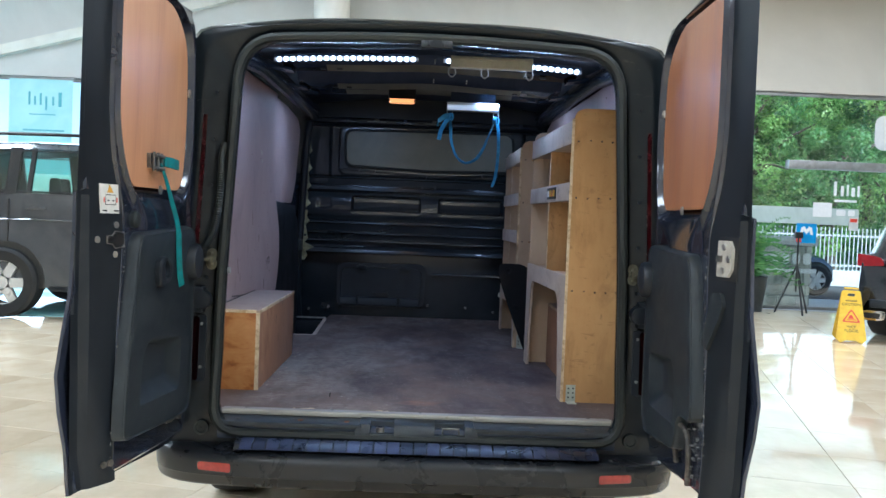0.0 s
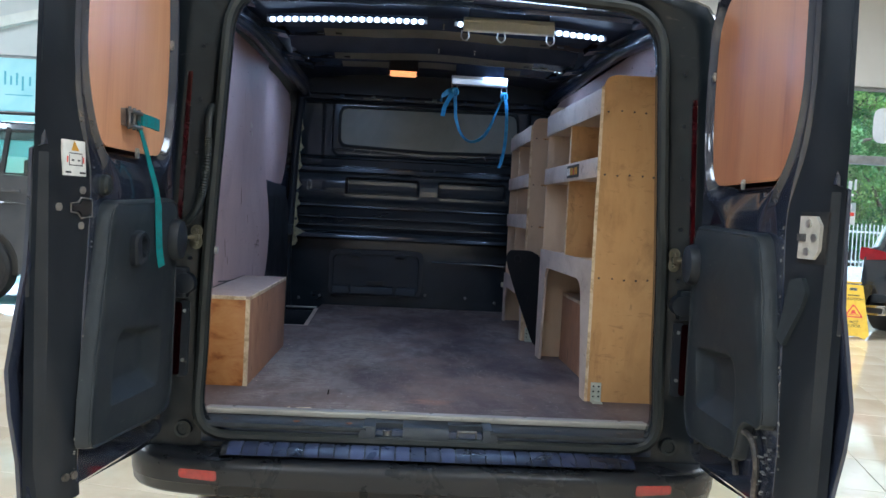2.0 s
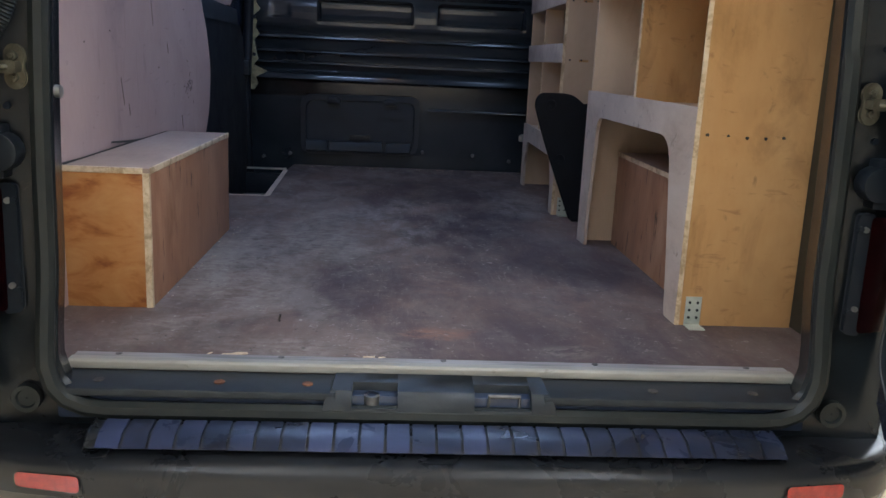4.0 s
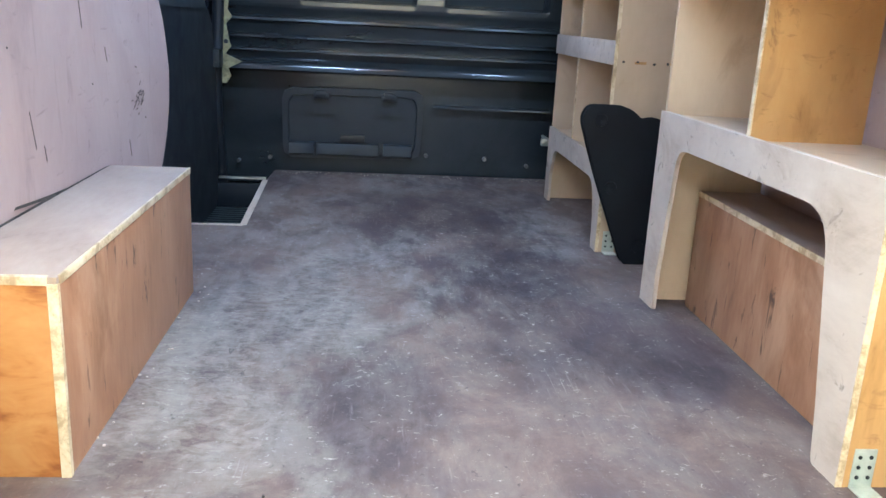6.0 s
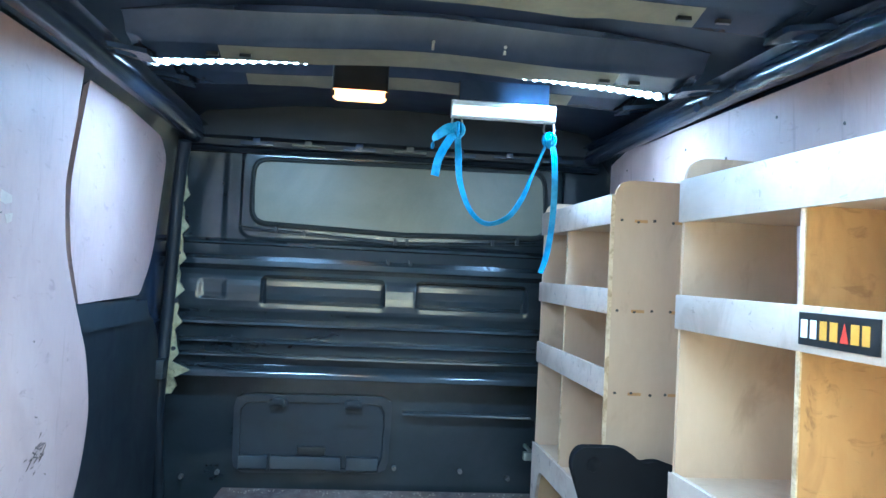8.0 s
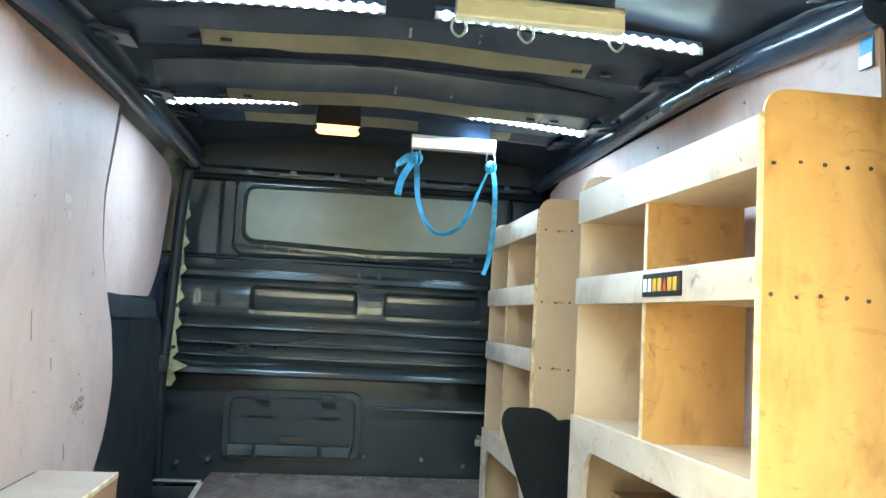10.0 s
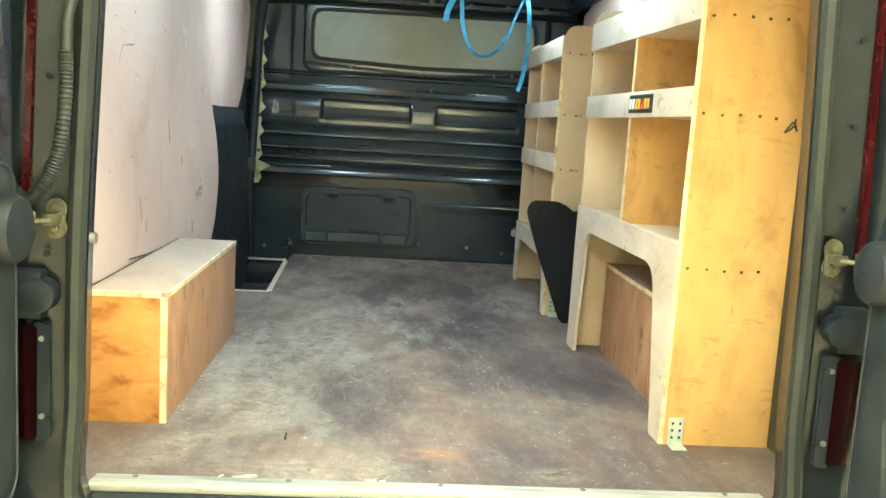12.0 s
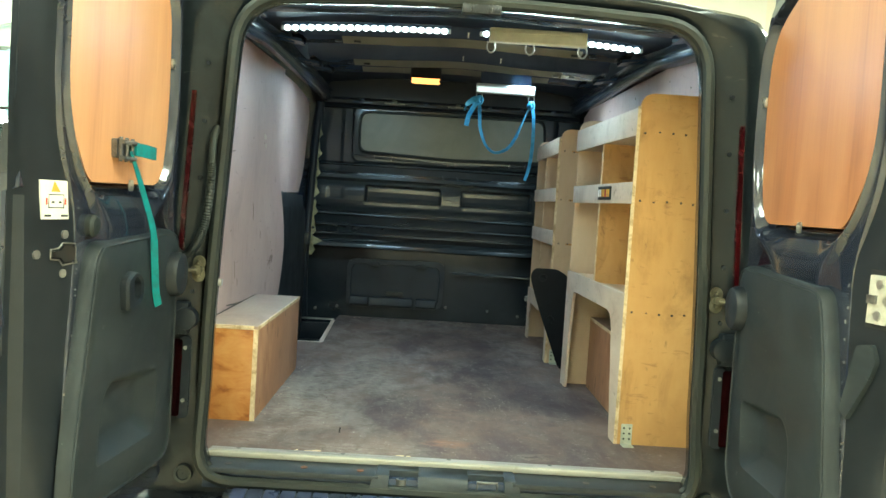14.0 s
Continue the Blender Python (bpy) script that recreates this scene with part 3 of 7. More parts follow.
def curve_points(ctrl, n=6):
    """A smooth line through the points given."""
    p = [Vector(c) for c in ctrl]
    p = [p[0] * 2 - p[1]] + p + [p[-1] * 2 - p[-2]]
    out = []
    for i in range(1, len(p) - 2):
        for j in range(n):
            t = j / n
            a, b, c, d = p[i - 1], p[i], p[i + 1], p[i + 2]
            out.append(0.5 * ((2 * b) + (c - a) * t + (2 * a - 5 * b + 4 * c - d) * t * t + (3 * b - a - 3 * c + d) * t ** 3))
    out.append(p[-2])
    return out


def cyl(bm, a, b, r, sides=12, mi=0):
    return tube(bm, [a, b], r, sides, mi=mi)


def bars(bm, put, x0, x1, z0, z1, count, rng, gap=0.35):
    """Plain bars in place of writing: lines of uneven length on a surface."""
    h = (z1 - z0) / count
    for i in range(count):
        w = (x1 - x0) * rng.uniform(0.6, 1.0)
        za, zb = z1 - h * (i + 1) + h * gap / 2, z1 - h * i - h * gap / 2
        prism(bm, [(x0, za), (x0 + w, za), (x0 + w, zb), (x0, zb)], put, 0.0, 0.0015)

# ---- the showroom ----
HX0, HX1, HY0, HY1, HZ = -11.0, 12.0, -8.0, 13.9, 5.4

floor = single("floor", box(B(), HX0, HX1, HY0, HY1, -0.10, -0.006), GROUT, (0, 0, 0), "cream polished porcelain tile floor of a car showroom", "floor", kind="structure")
ceiling = single("ceiling", box(B(), HX0 - 0.2, HX1 + 0.2, HY0 - 0.2, HY1 + 0.2, HZ, HZ + 0.2), CEIL, (0, 0, HZ), "off-white painted showroom ceiling", "ceiling", kind="structure")
single("wall_west", box(B(), HX0 - 0.2, HX0, HY0 - 0.2, HY1 + 0.2, -0.1, HZ), GREYWALL, (HX0, 0, 0), "grey-white painted showroom wall", "wall", kind="structure")
single("wall_east", box(B(), HX1, HX1 + 0.2, HY0 - 0.2, HY1 + 0.2, -0.1, HZ), WALL, (HX1, 0, 0), "cream painted showroom wall", "wall", kind="structure")
single("wall_south", box(B(), HX0, HX1, HY0 - 0.2, HY0, -0.1, HZ), WALL, (0, HY0, 0), "cream painted showroom wall", "wall", kind="structure")
HEADL, HEADR = 3.33, 3.62
bm = B()
box(bm, HX0, -4.0, HY1, HY1 + 0.25, HEADL, HZ, 1)
box(bm, -4.0, 5.0, HY1, HY1 + 0.25, -0.1, HZ, 1)
box(bm, 5.0, HX1, HY1, HY1 + 0.25, HEADR, HZ, 0)
single("wall_north", bm, [WALL, GREYWALL], (0, HY1, 0), "cream and grey painted wall above showroom glazing", "wall", kind="structure")


def glazing(name, x0, x1, head, uprights, y=HY1 + 0.1):
    g = thing(name, ((x0 + x1) / 2, y, 0), "tall frameless showroom glazing with slim aluminium frame", "window", kind="structure")
    b = B()
    for za, zb in ((0.0, 0.05), (head - 0.06, head)):
        box(b, x0, x1, y - 0.03, y + 0.03, za, zb)
    part("window_frame", b, FRAMEGREY, g, bevel=0.004)
    for a, c in zip([x0, *uprights], [*uprights, x1]):
        pane = part("pane", box(B(), a + 0.006, c - 0.006, y - 0.006, y + 0.006, 0.05, head - 0.06), GLASS, g, smooth=False)
        pane.visible_shadow = False
    return g


win_right = glazing("window_1", 5.0, HX1, HEADR, [6.19, 7.31, 9.2])
win_left = glazing("window_2", HX0, -4.0, HEADL, [-8.6, -6.2])
# sliding-door operator box, frosted band and vinyl shapes on the glazing
part("door_header", box(B(), 6.0, HX1, HY1 - 0.10, HY1 + 0.06, 2.35, 2.49), FRAMEGREY, win_right, "brushed aluminium sliding-door header", bevel=0.01)
part("frosted_band", box(B(), 5.0, 7.31, HY1 + 0.086, HY1 + 0.090, 1.44, 1.72), FROST, win_right, "frosted film band across the glass", smooth=False)


def on_glass(p, q, a):
    return (p, HY1 + 0.082 - a, q)


def vinyl(pts, r):
    part("vinyl_shape", prism(B(), rounded(pts, r), on_glass, 0, 0.003), INKWHITE, win_right, "pale vinyl shape on the glass", smooth=False)


vinyl([(7.50, 2.72), (7.86, 2.72), (7.86, 3.30), (7.50, 3.30)], 0.17)
for a, w, zt in ((6.86, 0.05, 0.24), (6.98, 0.05, 0.17), (7.08, 0.035, 0.20), (7.16, 0.06, 0.15), (7.26, 0.04, 0.18)):
    vinyl([(a, 1.93), (a + w, 1.93), (a + w, 1.93 + zt), (a, 1.93 + zt)], 0.015)
vinyl([(6.88, 1.83), (7.26, 1.83), (7.26, 1.87), (6.88, 1.87)], 0.01)
vinyl([(6.92, 1.60), (7.08, 1.60), (7.08, 1.70), (6.92, 1.70)], 0.03)
vinyl([(7.12, 1.60), (7.24, 1.60), (7.24, 1.70), (7.12, 1.70)], 0.03)
single("notice_sheet", box(B(), 6.52, 6.84, HY1 + 0.070, HY1 + 0.074, 1.57, 1.81), INKWHITE, (6.68, HY1 + 0.07, 1.7), "plain white paper notice taped to the glass", "notice")
note = thing("notice_sheet", (7.22, HY1 + 0.07, 1.4), "small white notice with a red heading on glass", "notice")
part("sheet", box(B(), 7.14, 7.30, HY1 + 0.070, HY1 + 0.074, 1.36, 1.58), PAPER, note, smooth=False)
part("heading", box(B(), 7.16, 7.28, HY1 + 0.0665, HY1 + 0.0695, 1.50, 1.56), INKRED, note, smooth=False)
stick = thing("glass_sticker", (6.43, HY1 + 0.07, 1.28), "blue square sticker with white emblem shape on glass", "sticker")
part("sheet", box(B(), 6.26, 6.60, HY1 + 0.070, HY1 + 0.074, 1.12, 1.45), INKBLUE, stick, smooth=False)
b = B()
prism(b, [(x + 0.11, z) for x, z in ((6.21, 1.26), (6.25, 1.26), (6.27, 1.33), (6.32, 1.27), (6.37, 1.33), (6.39, 1.26), (6.43, 1.26), (6.41, 1.38), (6.36, 1.40), (6.32, 1.345), (6.28, 1.40), (6.23, 1.38))], on_glass, 0.012, 0.016)
part("emblem", b, INKWHITE, stick, smooth=False)
part("base_strip", box(B(), 6.26, 6.35, HY1 + 0.0665, HY1 + 0.0695, 1.13, 1.20), INKRED, stick, smooth=False)

# wall beams and post above the van
for i, (xa, za, xb, zb) in enumerate(((-8.2, 3.35, -5.2, 4.15), (-4.3, 4.42, -2.0, 5.1))):
    bm = B()
    d = Vector((xb - xa, 0, zb - za)).normalized()
    n = Vector((-d.z, 0, d.x)) * 0.07
    prism(bm, [(xa + n.x, za + n.z), (xb + n.x, zb + n.z), (xb - n.x, zb - n.z), (xa - n.x, za - n.z)], along_y, HY1 - 0.14, HY1 - 0.002)
    single("trim_%d" % (i + 1), bm, BEAM, (xa, HY1, za), "cream painted sloping roof beam", "beam", kind="structure", bevel=0.008)
single("trim_3", prism(B(), [(0.28 * math.cos(a * 0.4488) - 1.55, 0.28 * math.sin(a * 0.4488) + 13.3) for a in range(14)], along_z, 4.2, HZ), BEAM, (-1.55, 13.3, 4.2), "cream round duct below the ceiling", "duct", kind="structure")
# ceiling luminaires
lum = None
for cx, cy in LUMINAIRES:
    if lum is None:
        lum = thing("ceiling_light", (cx, cy, HZ - 0.1), "white recessed showroom ceiling panel light", "ceiling light", "showroom ceiling lights")
        part("housing", box(B(), cx - 0.64, cx + 0.64, cy - 1.24, cy + 1.24, HZ - 0.10, HZ - 0.001), BEAM, lum, bevel=0.01)
        part("diffuser", box(B(), cx - 0.6, cx + 0.6, cy - 1.2, cy + 1.2, HZ - 0.115, HZ - 0.104), glow("panel_diffuser", (1.0, 0.93, 0.82), 2.8), lum)
    else:
        copy_thing(lum, pose(cx, cy, HZ - 0.1))

# added turquoise strip: the far glazing's reflection in the floor, put in as colour
single("display_strip", box(B(), HX0, -2.6, 9.62, HY1 - 0.03, -0.004, 0.010), TEALGLARE, (-7, 11.5, 0), "glossy pale turquoise strip standing for glazing reflected in the floor", "floor strip", kind="structure", bevel=0.003)
# banner hanging inside the far glazing
ban = thing("banner", (-6.05, HY1 - 0.05, 2.0), "pale teal hanging banner with dark teal script shapes", "banner")
part("sheet", box(B(), -6.75, -5.74, HY1 - 0.06, HY1 - 0.052, 1.75, 3.28), BANNER, ban, smooth=False)
for a, w, za, zb in ((-6.44, 0.03, 2.86, 3.07), (-6.35, 0.03, 2.86, 3.0), (-6.26, 0.03, 2.86, 3.05), (-6.17, 0.03, 2.78, 3.0), (-6.06, 0.03, 2.86, 3.0), (-5.96, 0.05, 2.84, 3.07), (-6.42, 0.42, 2.70, 2.715), (-6.52, 0.66, 2.44, 2.465), (-6.40, 0.55, 2.18, 2.22)):
    part("lettering_bar", box(B(), a, a + w, HY1 - 0.066, HY1 - 0.062, za, zb), BANNERINK, ban, smooth=False)
part("hanging_rail", box(B(), -6.78, -5.71, HY1 - 0.072, HY1 + 0.002, 3.275, 3.305), FRAMEGREY, ban)

# ---- outside the glazing ----
def ground_sheet():
    b = B()
    box(b, -400, 400, HY1 + 0.2, 600, -0.35, -0.05, 0)
    box(b, -400, 400, -600, HY0 - 0.3, -0.35, -0.05, 0)
    box(b, -400, HX0 - 0.3, HY0 - 0.3, HY1 + 0.2, -0.35, -0.05, 0)
    box(b, HX1 + 0.3, 400, HY0 - 0.3, HY1 + 0.2, -0.35, -0.05, 0)
    return b


single("ground", ground_sheet(), PAVE, (0, 14, 0), "pale grey paved forecourt outside the showroom", "ground", kind="structure", smooth=False)
single("road", box(B(), -60, 80, 17.0, 21.2, -0.049, -0.030), ROAD, (10, 19, 0), "dark asphalt road beyond the forecourt", "road", kind="structure", smooth=False)


def stone_pillar(x, y, w, d, h):
    pil = thing("gate_pillar", (x, y, -0.05), "squat grey stone gate pillar with a pale cap", "pillar")
    part("core", box(B(), x - w / 2 + 0.02, x + w / 2 - 0.02, y - d / 2 + 0.02, y + d / 2 - 0.02, -0.05, h), MORTAR, pil)
    part("cap", box(B(), x - w / 2 - 0.08, x + w / 2 + 0.08, y - d / 2 - 0.08, y + d / 2 + 0.08, h, h + 0.16), PAVE, pil, bevel=0.02)
    r = random.Random(3)
    z = -0.05
    while z < h - 0.05:
        ch = min(r.uniform(0.16, 0.30), h - z)
        a = x - w / 2
        while a < x + w / 2 - 0.02:
            cw = min(r.uniform(0.22, 0.45), x + w / 2 - a)
            part("stone", box(B(), a + 0.01, a + cw - 0.01, y - d / 2 - r.uniform(0, 0.03), y - d / 2 + 0.10, z + 0.01, z + ch - 0.01), STONE, pil, bevel=0.012)
            a += cw
        z += ch
    bm = B()
    for i in range(6):
        prism(bm, rounded([(x - 0.70 + 0.2 * i, h - 0.34), (x - 0.56 + 0.2 * i, h - 0.34), (x - 0.56 + 0.2 * i, h - 0.14), (x - 0.70 + 0.2 * i, h - 0.14)], 0.06), along_y, y - d / 2 - 0.06, y - d / 2 - 0.035)
    box(bm, x - 0.6, x + 0.55, y - d / 2 - 0.06, y - d / 2 - 0.035, h - 0.50, h - 0.42)
    part("sign_lettering", bm, INKWHITE, pil, "raised pale lettering shapes")
    return pil


stone_pillar(6.60, 15.5, 0.96, 0.8, 1.06)

fence = thing("picket_fence", (14, 21.6, 0), "white steel picket fence on a low white wall", "fence")
part("plinth_wall", box(B(), 2, 34, 21.5, 21.8, -0.05, 0.36), FENCE, fence, bevel=0.02)
part("rail", box(B(), 2, 34, 21.62, 21.67, 0.46, 0.51), FENCE, fence)
part("rail", box(B(), 2, 34, 21.62, 21.67, 1.24, 1.29), FENCE, fence)
picket = mesh_of("picket", box(B(), -0.011, 0.011, -0.011, 0.011, 0.36, 1.47), FENCE, bevel=0.004)
for i in range(210):
    ob = new("picket", picket)
    ob.parent = fence
    ob.location = (3.0 + 0.110 * i - 14, 0.0, 0)


def tree(x, y, h, spread, seed, leafmat, count=27000, low=0.12):
    r = random.Random(seed)
    t = thing("tree", (x, y, -0.05), "broad-leaved tree with dense green foliage behind a fence", "tree", "trees behind the fence")
    b = B()
    top = Vector((x + r.uniform(-.4, .4), y, h * 0.62))
    trunk = curve_points([(x, y, -0.05), (x + r.uniform(-.2, .2), y, h * 0.3), top], 5)
    tube(b, trunk, [0.22 * (1 - 0.6 * i / (len(trunk) - 1)) for i in range(len(trunk))], 8)
    tips = []
    for k in range(9):
        s = trunk[r.randrange(3, len(trunk))]
        a, e = r.uniform(0, 2 * math.pi), r.uniform(0.1, 0.9)
        tip = s + Vector((math.cos(a) * spread * 0.8, math.sin(a) * spread * 0.8, h * 0.35 * e))
        tube(b, curve_points([s, (s + tip) / 2 + Vector((0, 0, 0.3)), tip], 3), [0.09, 0.075, 0.06, 0.05, 0.04, 0.03, 0.02], 6)
        tips += [tip, (s + tip) / 2]
    part("trunk", b, BARK, t)
    blobs = [(p + Vector((r.uniform(-.4, .4), r.uniform(-.4, .4), r.uniform(-.3, .5))), r.uniform(0.55, 1.0) * spread * 0.30) for p in tips]
    blobs += [(Vector((x + r.uniform(-1, 1) * spread, y + r.uniform(-1, 1) * spread * 0.7, h * r.uniform(low, 1.0))), r.uniform(0.12, 0.25) * spread) for k in range(52)]
    verts, faces = [], []
    for k in range(count):
        c, rad = blobs[r.randrange(len(blobs))]
        d = Vector((r.gauss(0, 1), r.gauss(0, 1), r.gauss(0, 1))).normalized()
        p = c + d * rad * r.uniform(0.45, 1.0) ** 0.5
        s = r.uniform(0.035, 0.075)
        nn = d + Vector((r.gauss(0, 0.35), r.gauss(0, 0.35), r.gauss(0, 0.35) + 0.35))
        u = nn.orthogonal().normalized()
        u = (u * r.gauss(0, 1) + nn.cross(u).normalized() * r.gauss(0, 1)).normalized()
        v = u.cross(nn).normalized()
        n = len(verts)
        verts += [p - u * s, p + v * s * 0.5, p + u * s, p - v * s * 0.5]
        faces.append((n, n + 1, n + 2, n + 3))
    at = ROOT[t.name]
    me = bpy.data.meshes.new("crown")
    me.from_pydata([v - at for v in verts], [], faces)
    me.materials.append(leafmat)
    ob = new("crown", me)
    ob.parent = t
    return t


for i, (x, y, h, s) in enumerate(((7.0, 24.0, 6.5, 2.2), (9.6, 25.0, 7.6, 2.4), (12.0, 24.2, 6.8, 2.2), (14.4, 25.2, 8.0, 2.5), (17.0, 24.5, 7.4, 2.4), (20.5, 26, 8.5, 2.8), (10.6, 28, 9.5, 3.0), (15.5, 29, 10.5, 3.2), (5.2, 27.5, 8.5, 2.8))):
    tree(x, y, h, s, 20 + i, LEAF if i % 2 else LEAFDARK)
# dense hedge behind the trees
r = random.Random(77)
verts, faces = [], []
for k in range(46000):
    p = Vector((r.uniform(-2, 40), r.uniform(32.0, 34.5), 0))
    p.z = r.uniform(0, 1) ** 0.8 * (11 + 1.6 * math.sin(p.x * 0.7) + 1.1 * math.sin(p.x * 1.9 + 1))
    s = r.uniform(0.10, 0.22)
    u = Vector((r.gauss(0, 1), r.gauss(0, 0.5), r.gauss(0, 0.8))).normalized()
    v = u.cross(Vector((r.gauss(0, 0.4), -1, 0.5))).normalized()
    n = len(verts)
    verts += [p - u * s, p + v * s * 0.55, p + u * s, p - v * s * 0.55]
    faces.append((n, n + 1, n + 2, n + 3))
me = bpy.data.meshes.new("far_woods")
me.from_pydata(verts, [], faces)
me.materials.append(LEAFDARK)
tagged(new("far_woods", me), "dense dark green woodland behind the road", "woods", kind="stuff")
single("backdrop", box(B(), -1, 60, 36, 36.3, -0.05, 9.5), LEAFDARK, (10, 36, 0), "dark wooded bank in the distance", "backdrop", kind="structure")


# ---- cars ----
def loft_car(name, at, turn, L, W, H, paint, label, hood, profile, wheel_r, wheels, glasspaint, group="", glazed=None):
    """A car in its own frame: x forward, y to its left, z up; then turned about z and set down."""
    car = thing(name, at, label, "car", group)
    m = Matrix.Translation(at) @ Matrix.Rotation(radians(turn), 4, "Z")

    def add(nm, b, mats, lab="", bevel=0.0, parent=None):
        bmesh.ops.transform(b, matrix=m, verts=b.verts)
        return part(nm, b, mats, parent or car, lab, bevel)
    # body by cross-sections: station, half width low, half width high, bottom, waist, top
    b = B()
    rings = []
    for sx, wl, wu, z0, zw, z1 in profile:
        ring = [(sx, -wl, z0), (sx, -wl * 1.0, z0 + 0.12), (sx, -wl, (z0 + zw) / 2), (sx, -wl * 0.975, zw - 0.04), (sx, -wl * 0.955, zw), (sx, -wu * 1.02, z1 - 0.10), (sx, -wu * 0.93, z1 - 0.025), (sx, -wu * 0.6, z1), (sx, 0, z1 + 0.012)]
        ring += [(p[0], -p[1], p[2]) for p in ring[-2::-1]]
        rings.append(ring)
    rows = loops(b, rings, False)
    for row in (rows[0], rows[-1]):
        b.faces.new(row)
    if glazed:
        # openings for the side windows
        za, zb, xa, xb = glazed
        gone = [f for f in b.faces if za < f.calc_center_median().z < zb and xa < f.calc_center_median().x < xb and abs(f.calc_center_median().y) > 0.5]
        bmesh.ops.delete(b, geom=gone, context="FACES")
    add("body", b, paint)
    for wx in wheels:
        for sd in (-1, 1):
            yw = sd * (W / 2 - 0.07)
            arch = B()
            loops(arch, [[(wx + wheel_r * k1 * math.cos(q * math.pi / 18), yw + sd * (off - 0.05), wheel_r + 0.01 + wheel_r * k1 * math.sin(q * math.pi / 18)) for q in range(36)] for k1, off in ((0.98, 0.06), (0.98, 0.124), (1.15, 0.124), (1.16, 0.10))], True)
            cyl(arch, (wx, sd * (W / 2 - 0.05), wheel_r + 0.01), (wx, sd * (W / 2 + 0.004), wheel_r + 0.01), wheel_r * 1.13, 36)
            bmesh.ops.delete(arch, geom=[v for v in arch.verts if v.co.z < 0.30], context="VERTS")
            add("wheel_arch", arch, INKBLACK)
            ty = B()
            prof = [(0.62, -0.11), (0.90, -0.125), (0.985, -0.10), (1.0, -0.05), (1.0, 0.05), (0.985, 0.10), (0.90, 0.125), (0.62, 0.11)]
            rg = [[(wx + wheel_r * pr * math.cos(k * math.pi / 18), yw + sd * 0.02 + py, wheel_r + wheel_r * pr * math.sin(k * math.pi / 18)) for pr, py in prof] for k in range(36)]
            loops(ty, [*rg, rg[0]], True)
            wheel = add("wheel", ty, TYRE)
            rim = B()
            ring = [(wx + wheel_r * 0.64 * math.cos(k * math.pi / 18), yw + sd * 0.10, wheel_r + wheel_r * 0.64 * math.sin(k * math.pi / 18)) for k in range(36)]
            tube(rim, ring, 0.016, 6, True)
            for k in range(6):
                a0 = k * math.pi / 3
                pts = [(0.06 * math.cos(a0 - 1.2), 0.06 * math.sin(a0 - 1.2)), (wheel_r * 0.63 * math.cos(a0 - 0.2), wheel_r * 0.63 * math.sin(a0 - 0.2)), (wheel_r * 0.63 * math.cos(a0 + 0.2), wheel_r * 0.63 * math.sin(a0 + 0.2)), (0.06 * math.cos(a0 + 1.2), 0.06 * math.sin(a0 + 1.2))]
                prism(rim, pts, lambda p, q, a, wx=wx: (wx + p, a, wheel_r + q), yw + sd * 0.06, yw + sd * 0.11)
            cyl(rim, (wx, yw, wheel_r), (wx, yw + sd * 0.125, wheel_r), 0.07, 16)
            add("rim", rim, ALLOY, "silver six-spoke alloy rim", parent=wheel)
            disc = B()
            cyl(disc, (wx, yw - 0.05, wheel_r), (wx, yw + sd * 0.05, wheel_r), wheel_r * 0.6, 24)
            add("brake_disc", disc, INKBLACK, parent=wheel)
    return car, add


def side_glass(add, outline, halfw_lo, halfw_hi, z_lo, z_hi, mat, sides=(-1, 1)):
    for sd in sides:
        b = B()

        def lean(p, q, a, sd=sd):
            f = (q - z_lo) / (z_hi - z_lo)
            return (p, sd * (halfw_lo + (halfw_hi - halfw_lo) * f + a), q)
        prism(b, rounded(outline, 0.05), lean, -0.02, 0.006)
        add("side_window", b, mat)
        edge = B()
        tube(edge, [lean(p, q, 0.006) for p, q in rounded(outline, 0.05)], 0.010, 6, True)
        add("window_seal", edge, INKBLACK)


SUV = [(a, b, c, d, e * 1.03 + (0.21 if a < 0.6 else 0.06), f * 1.045) for a, b, c, d, e, f in [(-2.35, 0.80, 0.66, 0.45, 1.05, 1.55), (-2.28, 0.90, 0.72, 0.36, 1.12, 1.80), (-2.05, 0.94, 0.74, 0.34, 1.13, 1.85), (-1.2, 0.95, 0.75, 0.34, 1.13, 1.88), (0.2, 0.95, 0.75, 0.34, 1.12, 1.87), (0.55, 0.95, 0.74, 0.34, 1.12, 1.82), (1.15, 0.94, 0.80, 0.34, 1.10, 1.22), (2.0, 0.92, 0.80, 0.34, 1.04, 1.10), (2.28, 0.86, 0.72, 0.40, 0.94, 0.99), (2.38, 0.76, 0.66, 0.46, 0.80, 0.84)]]
suv, add = loft_car("suv_car", (-3.22, 10.33, 0.010), 0, 4.76, 1.9, 1.9, SUVGREY, "dark grey metallic off-road car parked side-on indoors", 0, SUV, 0.385, (-1.35, 1.44), CARGLASS, glazed=(1.45, 1.80, -2.06, 0.60))
for pane in ([(-2.03, 1.385), (-1.37, 1.385), (-1.37, 1.84), (-2.03, 1.84)], [(-1.27, 1.385), (-0.12, 1.385), (-0.12, 1.84), (-1.27, 1.84)], [(-0.02, 1.385), (0.54, 1.385), (0.54, 1.84), (-0.02, 1.84)]):
    side_glass(add, pane, 0.905, 0.765, 1.37, 1.86, CARCLEAR)


